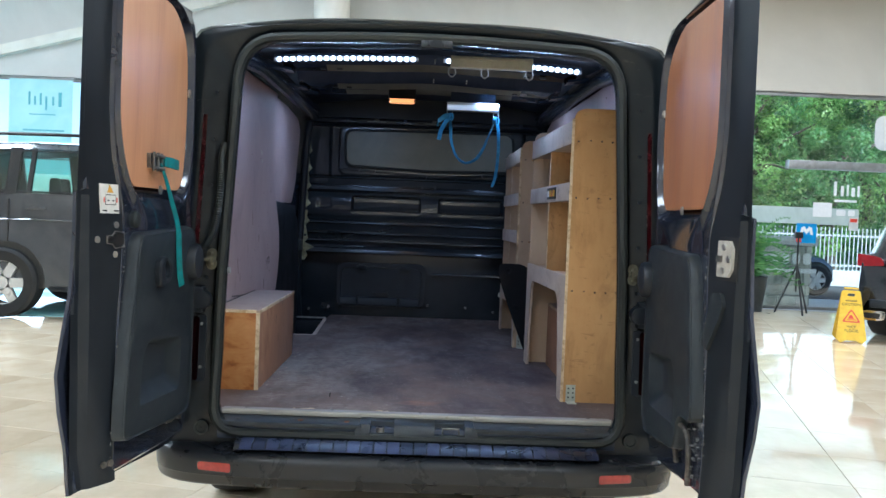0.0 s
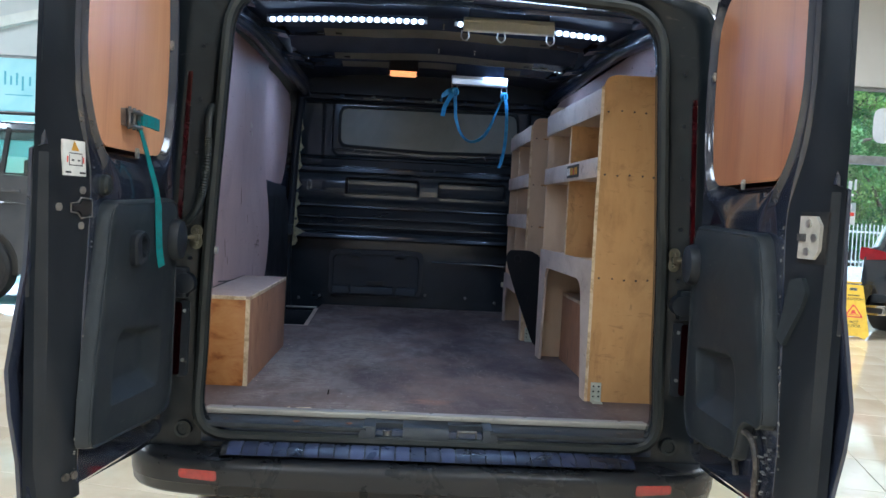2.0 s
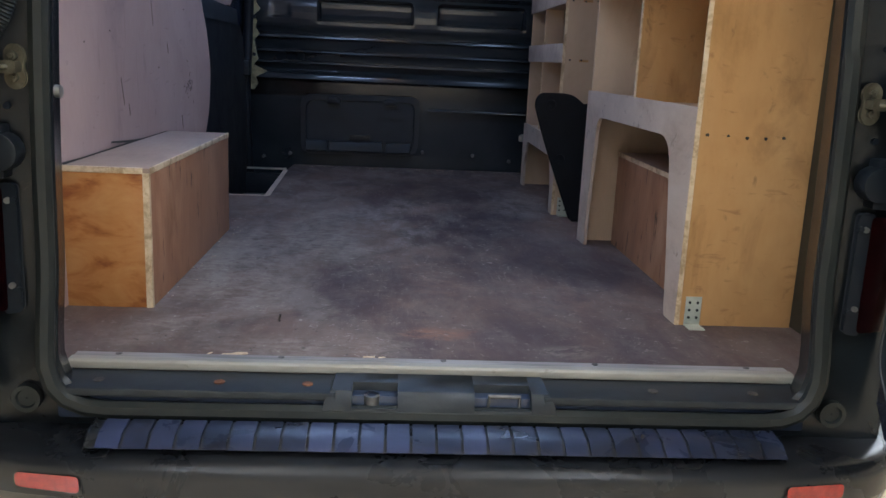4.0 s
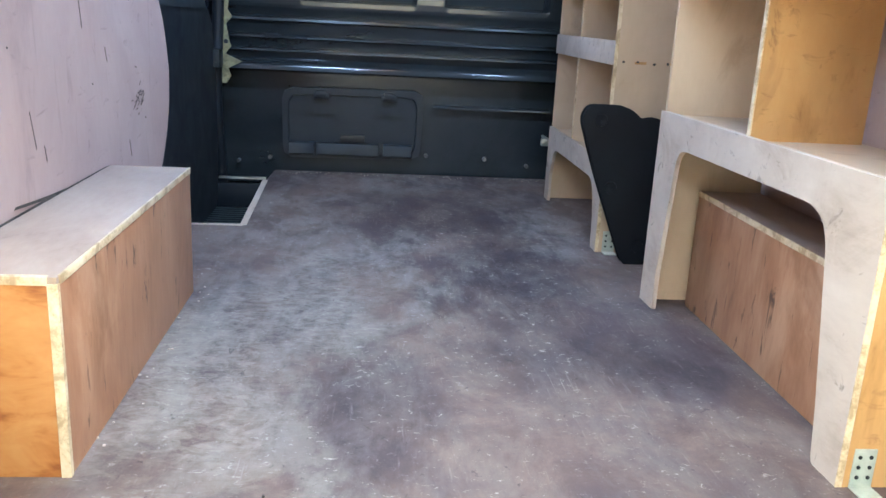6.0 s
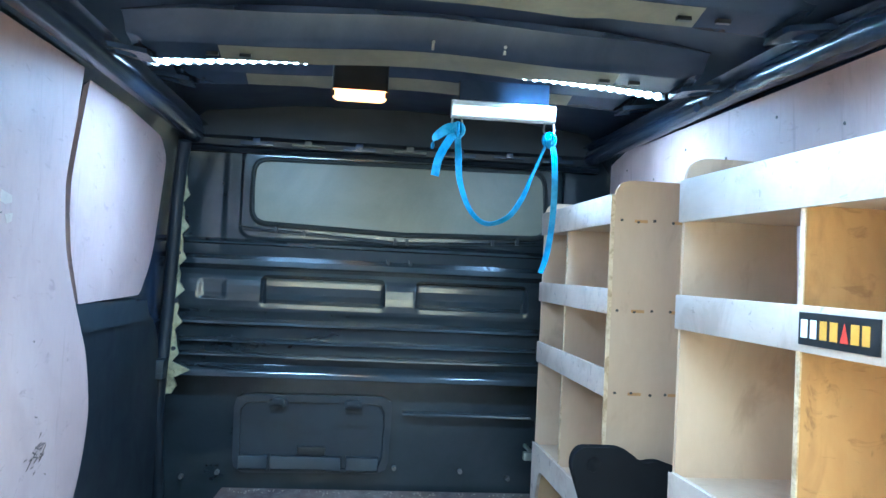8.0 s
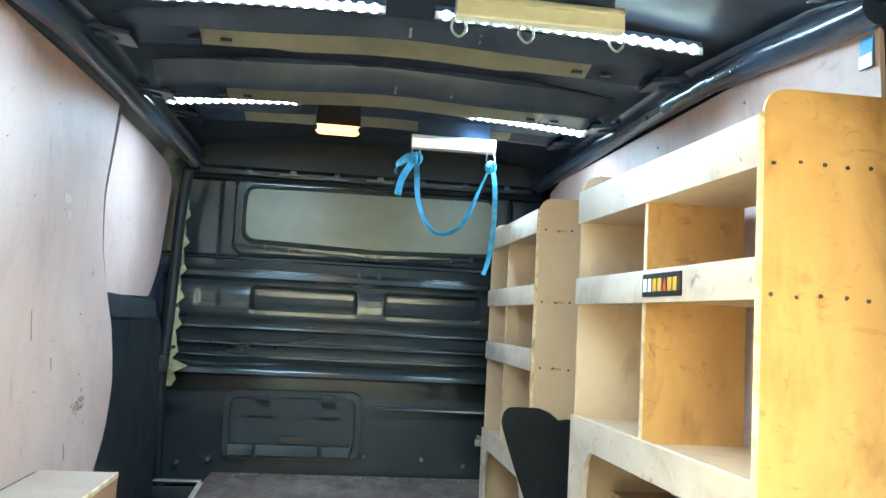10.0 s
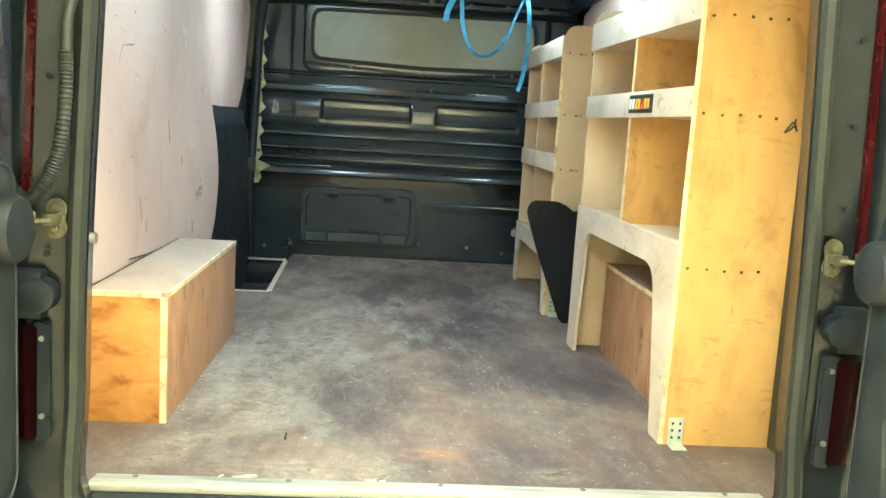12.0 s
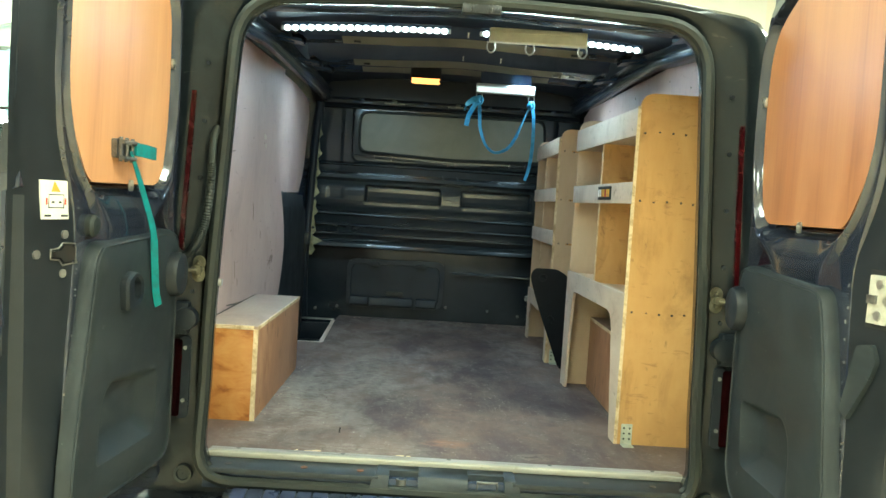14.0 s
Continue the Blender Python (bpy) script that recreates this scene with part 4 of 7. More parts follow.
def suv_pillar(xa, xb, mat):
    for sd in (-1, 1):
        b = B()
        prism(b, [(xa, 1.36), (xb, 1.36), (xb, 1.87), (xa, 1.87)], lambda p, q, a: (p, sd * (0.912 - 0.14 * (q - 1.37) / 0.49 + a), q), -0.03, 0.004)
        add("pillar", b, mat, bevel=0.004)


for xa, xb, m_ in ((-2.06, -1.98, SUVGREY), (-1.38, -1.26, INKBLACK), (-1.145, -1.105, INKBLACK), (-0.13, -0.01, INKBLACK), (0.50, 0.58, SUVGREY)):
    suv_pillar(xa, xb, m_)
for sx, sy in ((0.15, -0.40), (0.15, 0.40), (-0.85, -0.42), (-0.85, 0.42)):
    b = B()
    prism(b, rounded([(sx - 0.10, 0.62), (sx + 0.10, 0.62), (sx - 0.05, 1.30), (sx - 0.18, 1.30)], 0.04), lambda p, q, a: (p, a, q), sy - 0.24, sy + 0.24)
    prism(b, rounded([(sx - 0.19, 1.34), (sx - 0.08, 1.34), (sx - 0.10, 1.54), (sx - 0.19, 1.54)], 0.03), lambda p, q, a: (p, a, q), sy - 0.13, sy + 0.13)
    prism(b, [(sx - 0.15, 1.28), (sx - 0.11, 1.28), (sx - 0.11, 1.36), (sx - 0.15, 1.36)], lambda p, q, a: (p, a, q), sy - 0.05, sy + 0.05)
    add("seat", b, PLASTIC, bevel=0.03)
for sd in (-1, 1):
    b = B()
    tube(b, curve_points([(-1.95, sd * 0.70, 1.93), (-1.85, sd * 0.70, 2.015), (-0.6, sd * 0.70, 2.035), (0.25, sd * 0.70, 1.995), (0.38, sd * 0.70, 1.92)], 5), 0.020, 8)
    add("roof_rail", b, INKBLACK, "black roof rail")
    add("running_board", box(B(), -0.85, 0.95, sd * 0.86 - 0.1, sd * 0.86 + 0.1, 0.30, 0.36), PLASTIC, bevel=0.015)
    for hx in (-1.02, 0.12):
        add("door_handle", box(B(), hx - 0.11, hx + 0.11, sd * 0.945 - 0.018, sd * 0.945 + 0.018, 1.19, 1.225), SUVGREY, bevel=0.01)
    for gx in (-1.32, -0.07, 1.0):
        add("door_gap", box(B(), gx - 0.005, gx + 0.005, sd * 0.943 - 0.010, sd * 0.943 + 0.0085, 0.42, 1.30), INKBLACK)
    b = B()
    tube(b, [(-2.1, sd * 0.935, 1.06), (-1.0, sd * 0.945, 1.08), (0.6, sd * 0.945, 1.06)], 0.012, 6)
    add("crease", b, SUVGREY)

XC = [(-2.42, 0.78, 0.60, 0.50, 0.78, 0.86), (-2.40, 0.90, 0.70, 0.30, 0.98, 1.06), (-2.30, 0.95, 0.72, 0.26, 1.04, 1.18), (-2.05, 0.965, 0.72, 0.26, 1.06, 1.56), (-1.75, 0.965, 0.73, 0.28, 1.07, 1.68), (-0.6, 0.965, 0.74, 0.28, 1.06, 1.74), (0.3, 0.965, 0.73, 0.28, 1.05, 1.68), (1.2, 0.96, 0.80, 0.28, 1.02, 1.12), (2.1, 0.92, 0.78, 0.30, 0.92, 0.98), (2.4, 0.80, 0.68, 0.36, 0.72, 0.78)]
crossover, add = loft_car("crossover_car", (7.76, 11.03, 0.002), 40, 4.85, 1.94, 1.74, CARBLACK, "glossy black crossover car with red tail lamps indoors", 0, XC, 0.38, (-1.45, 1.48), CARGLASS)
side_glass(add, [(-1.9, 1.12), (0.9, 1.10), (0.35, 1.60), (-1.5, 1.58)], 0.93, 0.76, 1.07, 1.68, CARGLASS)
b = B()
prism(b, rounded([(-0.62, 1.14), (0.62, 1.14), (0.54, 1.54), (-0.54, 1.54)], 0.06), lambda p, q, a: (-2.30 + (q - 1.14) * 0.62 + a, p, q), -0.03, 0.0)
add("rear_window", b, CARGLASS)
for sd in (-1, 1):
    b = B()
    prism(b, rounded([(sd * 0.60, 0.93), (sd * 0.935, 0.91), (sd * 0.93, 1.06), (sd * 0.64, 1.02)], 0.03), lambda p, q, a: (-2.44 + a + 0.22 * max(0, abs(p) - 0.7), p, q), 0.0, 0.09)
    add("tail_lamp", b, CARLENS, "red tail lamp", bevel=0.012)
    b = B()
    prism(b, rounded([(sd * 0.60, 0.28), (sd * 0.80, 0.28), (sd * 0.81, 0.37), (sd * 0.59, 0.37)], 0.03), lambda p, q, a: (a, p, q), -2.47, -2.38)
    add("exhaust_tip", b, CHROME, "chrome exhaust tip", bevel=0.01)
    b = B()
    prism(b, rounded([(sd * 0.615, 0.292), (sd * 0.785, 0.292), (sd * 0.795, 0.358), (sd * 0.605, 0.358)], 0.02), lambda p, q, a: (a, p, q), -2.474, -2.47)
    add("exhaust_mouth", b, INKBLACK)
b = B()
box(b, -2.455, -2.40, -0.75, 0.75, 0.42, 0.52)
add("bumper_insert", b, PLASTIC, bevel=0.02)
b = B()
box(b, -2.45, -2.43, -0.30, 0.30, 0.66, 0.78)
add("number_plate", b, PAPER, "white plate with plain bar")
park, add = loft_car("hatchback_car", (6.75, 18.6, -0.03), 0, 4.3, 1.8, 1.5, CARBLACK, "dark parked car on the road outside", 0, [(s * 0.88, wl * 0.93, wu * 0.93, z0, zw * 0.86, z1 * 0.86) for s, wl, wu, z0, zw, z1 in XC], 0.33, (-1.3, 1.66), CARGLASS)
side_glass(add, [(-1.5, 0.96), (0.8, 0.95), (0.3, 1.36), (-1.3, 1.35)], 0.865, 0.72, 0.92, 1.45, CARGLASSPALE)


# ---- things on the showroom floor ----
def letters(name, text, size, m, mat, parent):
    """Flat raised writing with the built-in font, as a mesh."""
    cu = bpy.data.curves.new(name, "FONT")
    cu.body, cu.size, cu.align_x, cu.align_y, cu.extrude = text, size, "CENTER", "CENTER", 0.0008
    tmp = bpy.data.objects.new(name, cu)
    me = bpy.data.meshes.new_from_object(tmp)
    bpy.data.objects.remove(tmp)
    me.transform(Matrix.Translation(-ROOT[parent.name]) @ m)
    me.materials.append(mat)
    ob = new(name, me)
    ob.parent = parent
    ROOT[ob.name] = ROOT[parent.name]
    return ob


def wet_floor_sign(x, y, turn):
    s = thing("wet_floor_sign", (x, y, 0.0), "yellow folding plastic caution wet floor sign on tiles", "floor sign")
    m0 = Matrix.Translation((x, y, 0)) @ Matrix.Rotation(radians(turn), 4, "Z")
    H, wb, wt, foot = 0.65, 0.34, 0.20, 0.22
    for sd in (1, -1):
        lean = math.atan2(foot, H)
        m = m0 @ Matrix.Translation((0, -sd * foot, 0)) @ Matrix.Rotation(-sd * lean, 4, "X")
        b = B()
        outer = rounded([(-wb / 2, 0.0), (-wb / 2 + 0.05, 0.0), (-wb / 2 + 0.075, 0.035), (wb / 2 - 0.075, 0.035), (wb / 2 - 0.05, 0.0), (wb / 2, 0.0), (wt / 2, H), (-wt / 2, H)], [0.004] * 6 + [0.03] * 2)
        inner = rounded([(-0.045, H - 0.075), (0.045, H - 0.075), (0.04, H - 0.035), (-0.04, H - 0.035)], 0.01)
        c = (0, H - 0.055)
        pa, pb = polar(outer, c, 64), polar(inner, c, 64)
        rings = []
        for pts, t in ((pa, 0), (pb, 0), (pb, 0.014), (pa, 0.014), (pa, 0)):
            rings.append([(p, t * sd, q) for p, q in pts])
        loops(b, rings, True)
        bmesh.ops.transform(b, matrix=m, verts=b.verts)
        leaf = part("panel", b, SIGNYELLOW, s, smooth=False)
        if sd == 1:
            face = m @ Matrix.Translation((0, -0.0016, 0)) @ Matrix.Rotation(math.pi / 2, 4, "X")
            letters("lettering", "CAUTION", 0.046, face @ Matrix.Translation((0, 0.475, 0)), INKBLACK, leaf)
            letters("lettering", "WET\nFLOOR", 0.046, face @ Matrix.Translation((0, 0.175, 0)), INKBLACK, leaf)
            b = B()
            for k in range(6):
                box(b, -0.062 + 0.021 * k, -0.046 + 0.021 * k, -0.0016, -0.0002, 0.513, 0.53)
            bmesh.ops.transform(b, matrix=m, verts=b.verts)
            part("small_print", b, INKBLACK, leaf)
            b = B()
            tri = rounded([(-0.105, 0.255), (0.105, 0.255), (0.0, 0.425)], 0.03)
            tin = rounded([(-0.078, 0.27), (0.078, 0.27), (0.0, 0.398)], 0.02)
            c = (0, 0.31)
            pa, pb = polar(tri, c, 48), polar(tin, c, 48)
            loops(b, [[(p, t, q) for p, q in pts] for pts, t in ((pa, -0.0002), (pa, -0.0016), (pb, -0.0016), (pb, -0.0002))], True)
            box(b, -0.05, 0.055, -0.0016, -0.0002, 0.285, 0.293)
            prism(b, [(-0.035, 0.30), (0.03, 0.30), (0.01, 0.345), (-0.015, 0.345)], along_y, -0.0016, -0.0002)
            bmesh.ops.transform(b, matrix=m, verts=b.verts)
            part("warning_triangle", b, INKRED, leaf, "red warning triangle with plain shape", smooth=False)
    b = B()
    cyl(b, (-0.08, 0.0, H - 0.01), (0.08, 0.0, H - 0.01), 0.012)
    bmesh.ops.transform(b, matrix=m0, verts=b.verts)
    part("hinge", b, SIGNYELLOW, s)
    return s


wet_floor_sign(5.19, 10.05, -20)

tri = thing("tripod", (5.95, 13.2, 0.0), "black camera tripod standing on tiles by glass", "tripod")
b = B()
cyl(b, (5.95, 13.2, 0.35), (5.95, 13.2, 1.22), 0.014, 8)
part("column", b, INKBLACK, tri)
for k in range(3):
    a = 0.5 + k * 2.094
    b = B()
    cyl(b, (5.95, 13.2, 0.78), (5.95 + 0.30 * math.cos(a), 13.2 + 0.30 * math.sin(a), 0.0), 0.015, 8)
    part("leg", b, INKBLACK, tri)
b = B()
box(b, 5.89, 6.01, 13.16, 13.24, 1.20, 1.30)
part("head", b, INKBLACK, tri, bevel=0.012)

pot = thing("potted_plant", (5.32, 13.4, 0.0), "leafy palm in a tall dark grey pot", "potted plant")
b = B()
loops(b, [[(5.32 + rr * math.cos(k * math.pi / 10), 13.4 + rr * math.sin(k * math.pi / 10), z) for k in range(20)] for rr, z in ((0.02, 0.0), (0.17, 0.0), (0.24, 0.55), (0.255, 0.57), (0.225, 0.57), (0.215, 0.52), (0.01, 0.52))], True)
part("pot", b, TRIM, pot, "dark grey pot")
r = random.Random(8)
verts, faces = [], []
for k in range(46):
    a, e, ln = r.uniform(0, 6.28), r.uniform(0.2, 1.3), r.uniform(0.5, 1.0)
    base = Vector((5.32, 13.4, 0.52 + r.uniform(0, 0.5)))
    for j in range(10):
        t = j / 9
        p = base + Vector((math.cos(a) * ln * t * math.cos(e), math.sin(a) * ln * t * math.cos(e), ln * (math.sin(e) * t * 1.3 - 0.6 * t * t)))
        for sd in (-1, 1):
            q = p + Vector((-math.sin(a) * sd * 0.16, math.cos(a) * sd * 0.16, 0.03))
            n = len(verts)
            verts += [p, p + (q - p) * 0.5 + Vector((0, 0, 0.02)), q, p + (q - p) * 0.5 - Vector((0, 0, 0.015))]
            faces.append((n, n + 1, n + 2, n + 3))
me = bpy.data.meshes.new("fronds")
me.from_pydata([v - Vector((5.32, 13.4, 0)) for v in verts], [], faces)
me.materials.append(LEAFDARK)
ob = new("fronds", me)
ob.parent = pot

# ---- the van ----
def step(z, a, c):
    k = min(1.0, max(0.0, (z - a) / (c - a)))
    return k * k * (3 - 2 * k)


FZ, SY, BY = 0.565, 3.10, 6.09     # load floor, rear sill, bulkhead
van = thing("cargo_van", (0, 3.1, 0), "dark navy panel van with both rear doors standing wide", "van")

OPEN_IN = rounded([(-0.705, 0.512), (0.705, 0.512), (0.702, 1.0), (0.655, 1.868), (0.0, 1.900), (-0.655, 1.868), (-0.702, 1.0)], [0.10, 0.10, 0.3, 0.14, 0.5, 0.14, 0.3], 8)
REAR_OUT = rounded([(-0.87, 0.40), (0.87, 0.40), (0.905, 0.95), (0.832, 1.905), (0.40, 1.962), (-0.40, 1.962), (-0.832, 1.905), (-0.905, 0.95)], [0.04, 0.04, 0.3, 0.07, 0.3, 0.3, 0.07, 0.3], 8)
N = 176
CEN = (0, 1.2)
oi, oo = polar(OPEN_IN, CEN, N), polar(REAR_OUT, CEN, N)


def scaled(pts, k, c=CEN):
    return [(c[0] + (p - c[0]) * k, c[1] + (q - c[1]) * k) for p, q in pts]


def blend(a, b, t):
    return [(p[0] + (q[0] - p[0]) * t, p[1] + (q[1] - p[1]) * t) for p, q in zip(a, b)]


def ring_at(pts, y):
    return [(p, y, q) for p, q in pts]


def flange(pts, y):
    """A ring of the opening; above the sill it stands a little further in."""
    return [(p, y + 0.032 * step(q, 0.55, 0.80), q) for p, q in pts]


# rear door frame: outer edge, hinge channel, inner flange
b = B()
loops(b, [ring_at(scaled(oo, 1.0), 3.16), ring_at(oo, 3.085), ring_at(scaled(oo, 0.985), 3.066), ring_at(blend(oo, oi, 0.30), 3.062), ring_at(blend(oo, oi, 0.42), 3.066), flange(blend(oo, oi, 0.82), 3.066), flange(blend(oo, oi, 0.90), 3.046), flange(oi, 3.045), flange(scaled(oi, 0.988), 3.054), flange(scaled(oi, 0.992), 3.062), flange(scaled(oi, 1.0), 3.105), flange(scaled(oi, 1.06), 3.110)], True)
part("rear_frame", b, FRAMEPAINT, van)
b = B()
tube(b, flange(scaled(oi, 1.012), 3.040), 0.017, 8, True)
part("door_seal", b, RUBBER, van, "dark rubber door seal")

# outer shell from the rear to the nose
SHELL = [(3.35, 0.925, 0.845, 0.38, 1.99), (3.6, 0.945, 0.87, 0.36, 2.035), (4.6, 0.965, 0.885, 0.34, 2.13), (6.2, 0.965, 0.88, 0.34, 2.13), (6.75, 0.955, 0.80, 0.34, 1.98), (7.55, 0.95, 0.86, 0.32, 1.22), (8.05, 0.90, 0.80, 0.34, 1.05), (8.28, 0.78, 0.70, 0.40, 0.80)]
b = B()
rings = [ring_at(oo, 3.16)]
for y, wl, wu, z0, z1 in SHELL:
    zm = z0 + (z1 - z0) * 0.42
    half = [(wl * 0.97, z0), (wl, z0 + 0.12), (wl, zm), (wl * 0.985, zm + 0.08), (wu + 0.03, z1 - 0.16), (wu - 0.02, z1 - 0.06), (wu * 0.82, z1 - 0.012), (wu * 0.4, z1)]
    full = half + [(-x, z) for x, z in half[::-1]]
    rings.append(ring_at(polar(full, (0, (z0 + z1) / 2), N), y))
rows = loops(b, rings, True)
b.faces.new(rows[-1])
part("body_shell", b, PAINT, van)
part("underbody", box(B(), -0.62, 0.62, 3.4, 8.0, 0.36, 0.42), PLASTIC, van, bevel=0.02)
b = B()
prism(b, rounded([(-0.70, 0.0), (0.70, 0.0), (0.62, 1.0), (-0.62, 1.0)], 0.05), lambda p, q, a: (p, 7.50 - 0.72 * q + a, 1.28 + 0.66 * q + a), -0.01, 0.012)
part("windscreen", b, CARGLASS, van)
for sd in (-1, 1):
    b = B()
    prism(b, rounded([(6.25, 1.22), (7.35, 1.22), (6.85, 1.80), (6.25, 1.80)], 0.05), lambda p, q, a, sd=sd: (sd * (0.955 - 0.10 * (q - 1.2) / 0.6 + a), p, q), -0.02, 0.008)
    part("cab_window", b, CARGLASS, van)
    part("rubbing_strip", box(B(), sd * 0.95 - 0.02, sd * 0.95 + 0.02, 4.2, 6.2, 0.62, 0.74), PLASTIC, van, bevel=0.012)
    b = B()
    box(b, sd * 0.62 - 0.15, sd * 0.62 + 0.15, 8.14, 8.27, 0.72, 0.88)
    part("headlight", b, INKWHITE, van, bevel=0.03)
    for wy in (3.99, 7.33):
        xw = sd * 0.81
        b = B()
        prof = [(0.19, -0.105), (0.30, -0.11), (0.325, -0.08), (0.33, -0.04), (0.33, 0.04), (0.325, 0.08), (0.30, 0.11), (0.19, 0.105)]
        rg = [[(xw + px, wy + pr * math.cos(k * math.pi / 18), 0.33 + pr * math.sin(k * math.pi / 18)) for pr, px in prof] for k in range(36)]
        loops(b, [*rg, rg[0]], True)
        wh = part("wheel", b, TYRE, van)
        b = B()
        cyl(b, (xw - 0.06, wy, 0.33), (xw + sd * 0.09, wy, 0.33), 0.195, 24)
        part("hubcap", b, ALLOY, wh, "silver hubcap")
    # tail lamp at the rear corner
    b = B()
    prism(b, [(sd * 0.767, 1.60), (sd * 0.774, 1.60), (sd * 0.797, 1.06), (sd * 0.790, 1.06)], along_y, 3.052, 3.09)
    part("tail_lamp", b, REDLENS, van, "slim red tail lamp along the door pillar", bevel=0.003)
    b = B()
    prism(b, rounded([(sd * 0.777, 0.685), (sd * 0.822, 0.69), (sd * 0.820, 0.90), (sd * 0.774, 0.90)], 0.006), along_y, 3.050, 3.09)
    part("tail_lamp", b, DEEPLENS, van, "deep red lower tail lamp", bevel=0.004)
    b = B()
    prism(b, rounded([(sd * 0.752, 0.680), (sd * 0.780, 0.676), (sd * 0.777, 0.908), (sd * 0.750, 0.905)], 0.008), along_y, 3.054, 3.068)
    bezel = part("lamp_bezel", b, PLASTIC, van, bevel=0.002)
    for sx, sz in ((0.762, 0.879), (0.764, 0.728)):
        b = B()
        cyl(b, (sd * sx, 3.055, sz), (sd * sx, 3.048, sz), 0.0055, 10)
        part("screw", b, ZINC, bezel)
    # lower frame bits: grommet, check-strap bracket, striker
    b = B()
    rg = [[(sd * 0.755 + rr * math.cos(k * math.pi / 10), y, 0.515 + rr * math.sin(k * math.pi / 10)) for k in range(20)] for rr, y in ((0.026, 3.068), (0.026, 3.05), (0.018, 3.05), (0.016, 3.056), (0.002, 3.056))]
    loops(b, rg, True)
    part("grommet", b, RUBBER, van)
    b = B()
    bx = 0.736
    for zz in (1.088, 1.122):
        rg = [(sd * bx + 0.016 * math.cos(k * math.pi / 9), zz + 0.019 * math.sin(k * math.pi / 9)) for k in range(18)]
        prism(b, rg, along_y, 3.052 if zz < 1.1 else 3.0525, 3.062)
        cyl(b, (sd * bx, 3.053, zz), (sd * bx, 3.043, zz), 0.0085, 6)
        cyl(b, (sd * bx, 3.044, zz), (sd * bx, 3.039, zz), 0.0045, 10)
    prism(b, rounded([(sd * bx - 0.012, 1.096), (sd * bx + 0.012, 1.096), (sd * bx + 0.012, 1.114), (sd * bx - 0.012, 1.114)], 0.004, 4), along_y, 3.024, 3.054)
    box(b, sd * bx - 0.0145, sd * bx + 0.0145, 3.0535, 3.0615, 1.080, 1.130)
    tube(b, [(sd * bx, 3.026, 1.105), (sd * 0.775, 2.99, 1.103), (sd * 0.786, 2.955, 1.101)], 0.0048, 8)
    cyl(b, (sd * 0.757, 3.008, 1.088), (sd * 0.757, 3.008, 1.122), 0.0042, 8)
    part("check_strap_bracket", b, OLDZINC, van, "yellow zinc door check bracket", bevel=0.002)
    b = B()
    cyl(b, (sd * 0.76, 3.06, 0.965), (sd * 0.76, 3.02, 0.965), 0.032, 16)
    box(b, sd * 0.785 - 0.03, sd * 0.785 + 0.03, 3.03, 3.065, 0.92, 1.01)
    part("hinge_boss", b, PLASTIC, van, bevel=0.004)
    for k in range(7):
        bz = 0.72 + 0.16 * k
        b = B()
        cyl(b, (sd * (0.752 - 0.03 * max(0, bz - 1.1)), 3.056, bz), (sd * (0.752 - 0.03 * max(0, bz - 1.1)), 3.048, bz), 0.006, 8)
        part("screw", b, PLASTIC, van)
    if sd > 0:
        continue
    b = B()
    tube(b, curve_points([(sd * 0.706, 3.068, 1.505), (sd * 0.708, 3.040, 1.465), (sd * 0.707, 3.030, 1.40)], 6), 0.0105, 10)
    hose = curve_points([(sd * 0.707, 3.030, 1.405), (sd * 0.706, 3.026, 1.346), (sd * 0.712, 3.022, 1.265), (sd * 0.724, 3.018, 1.205), (sd * 0.745, 3.012, 1.162), (sd * 0.768, 3.005, 1.145), (sd * 0.790, 2.995, 1.165), (sd * 0.800, 2.985, 1.20)], 18)
    tube(b, hose, [0.0105 + 0.0024 * (k % 2) for k in range(len(hose))], 10)
    part("cable_gaiter", b, RUBBER, van, "ribbed rubber cable gaiter")
b = B()
cyl(b, (-0.722, 3.10, 1.065), (-0.682, 3.10, 1.065), 0.006, 10)
cyl(b, (-0.690, 3.10, 1.065), (-0.680, 3.10, 1.065), 0.011, 10)
part("striker_pin", b, ZINC, van)
# roof edge over the doors: high catch, gutter
b = B()
box(b, -0.040, 0.070, 3.055, 3.085, 1.866, 1.892)
box(b, -0.016, -0.008, 3.049, 3.06, 1.870, 1.886)
box(b, 0.036, 0.044, 3.049, 3.06, 1.870, 1.886)
part("upper_catch", b, BUMPER, van, bevel=0.003)
# sill plate and lower latches
b = B()
box(b, -0.70, 0.70, 3.05, 3.30, 0.480, 0.536)
part("sill_beam", b, INNER, van, bevel=0.006)
for xa, xb in ((-0.690, -0.196), (0.190, 0.690)):
    b = B()
    prism(b, [(3.034, 0.530), (3.036, 0.5445), (3.112, 0.5525), (3.112, 0.530)], along_x, xa, xb)
    sill = part("sill_cover", b, SILL, van, bevel=0.003)
    for sx in (-0.63, -0.412, -0.25, 0.405, 0.60):
        if xa < sx < xb:
            b = B()
            cyl(b, (sx, 3.07, 0.5475), (sx, 3.07, 0.5495), 0.010, 14)
            part("rusty_bolt", b, RUST if sx in (-0.412, -0.25) else DIRT, sill, "rust-stained bolt in the sill")
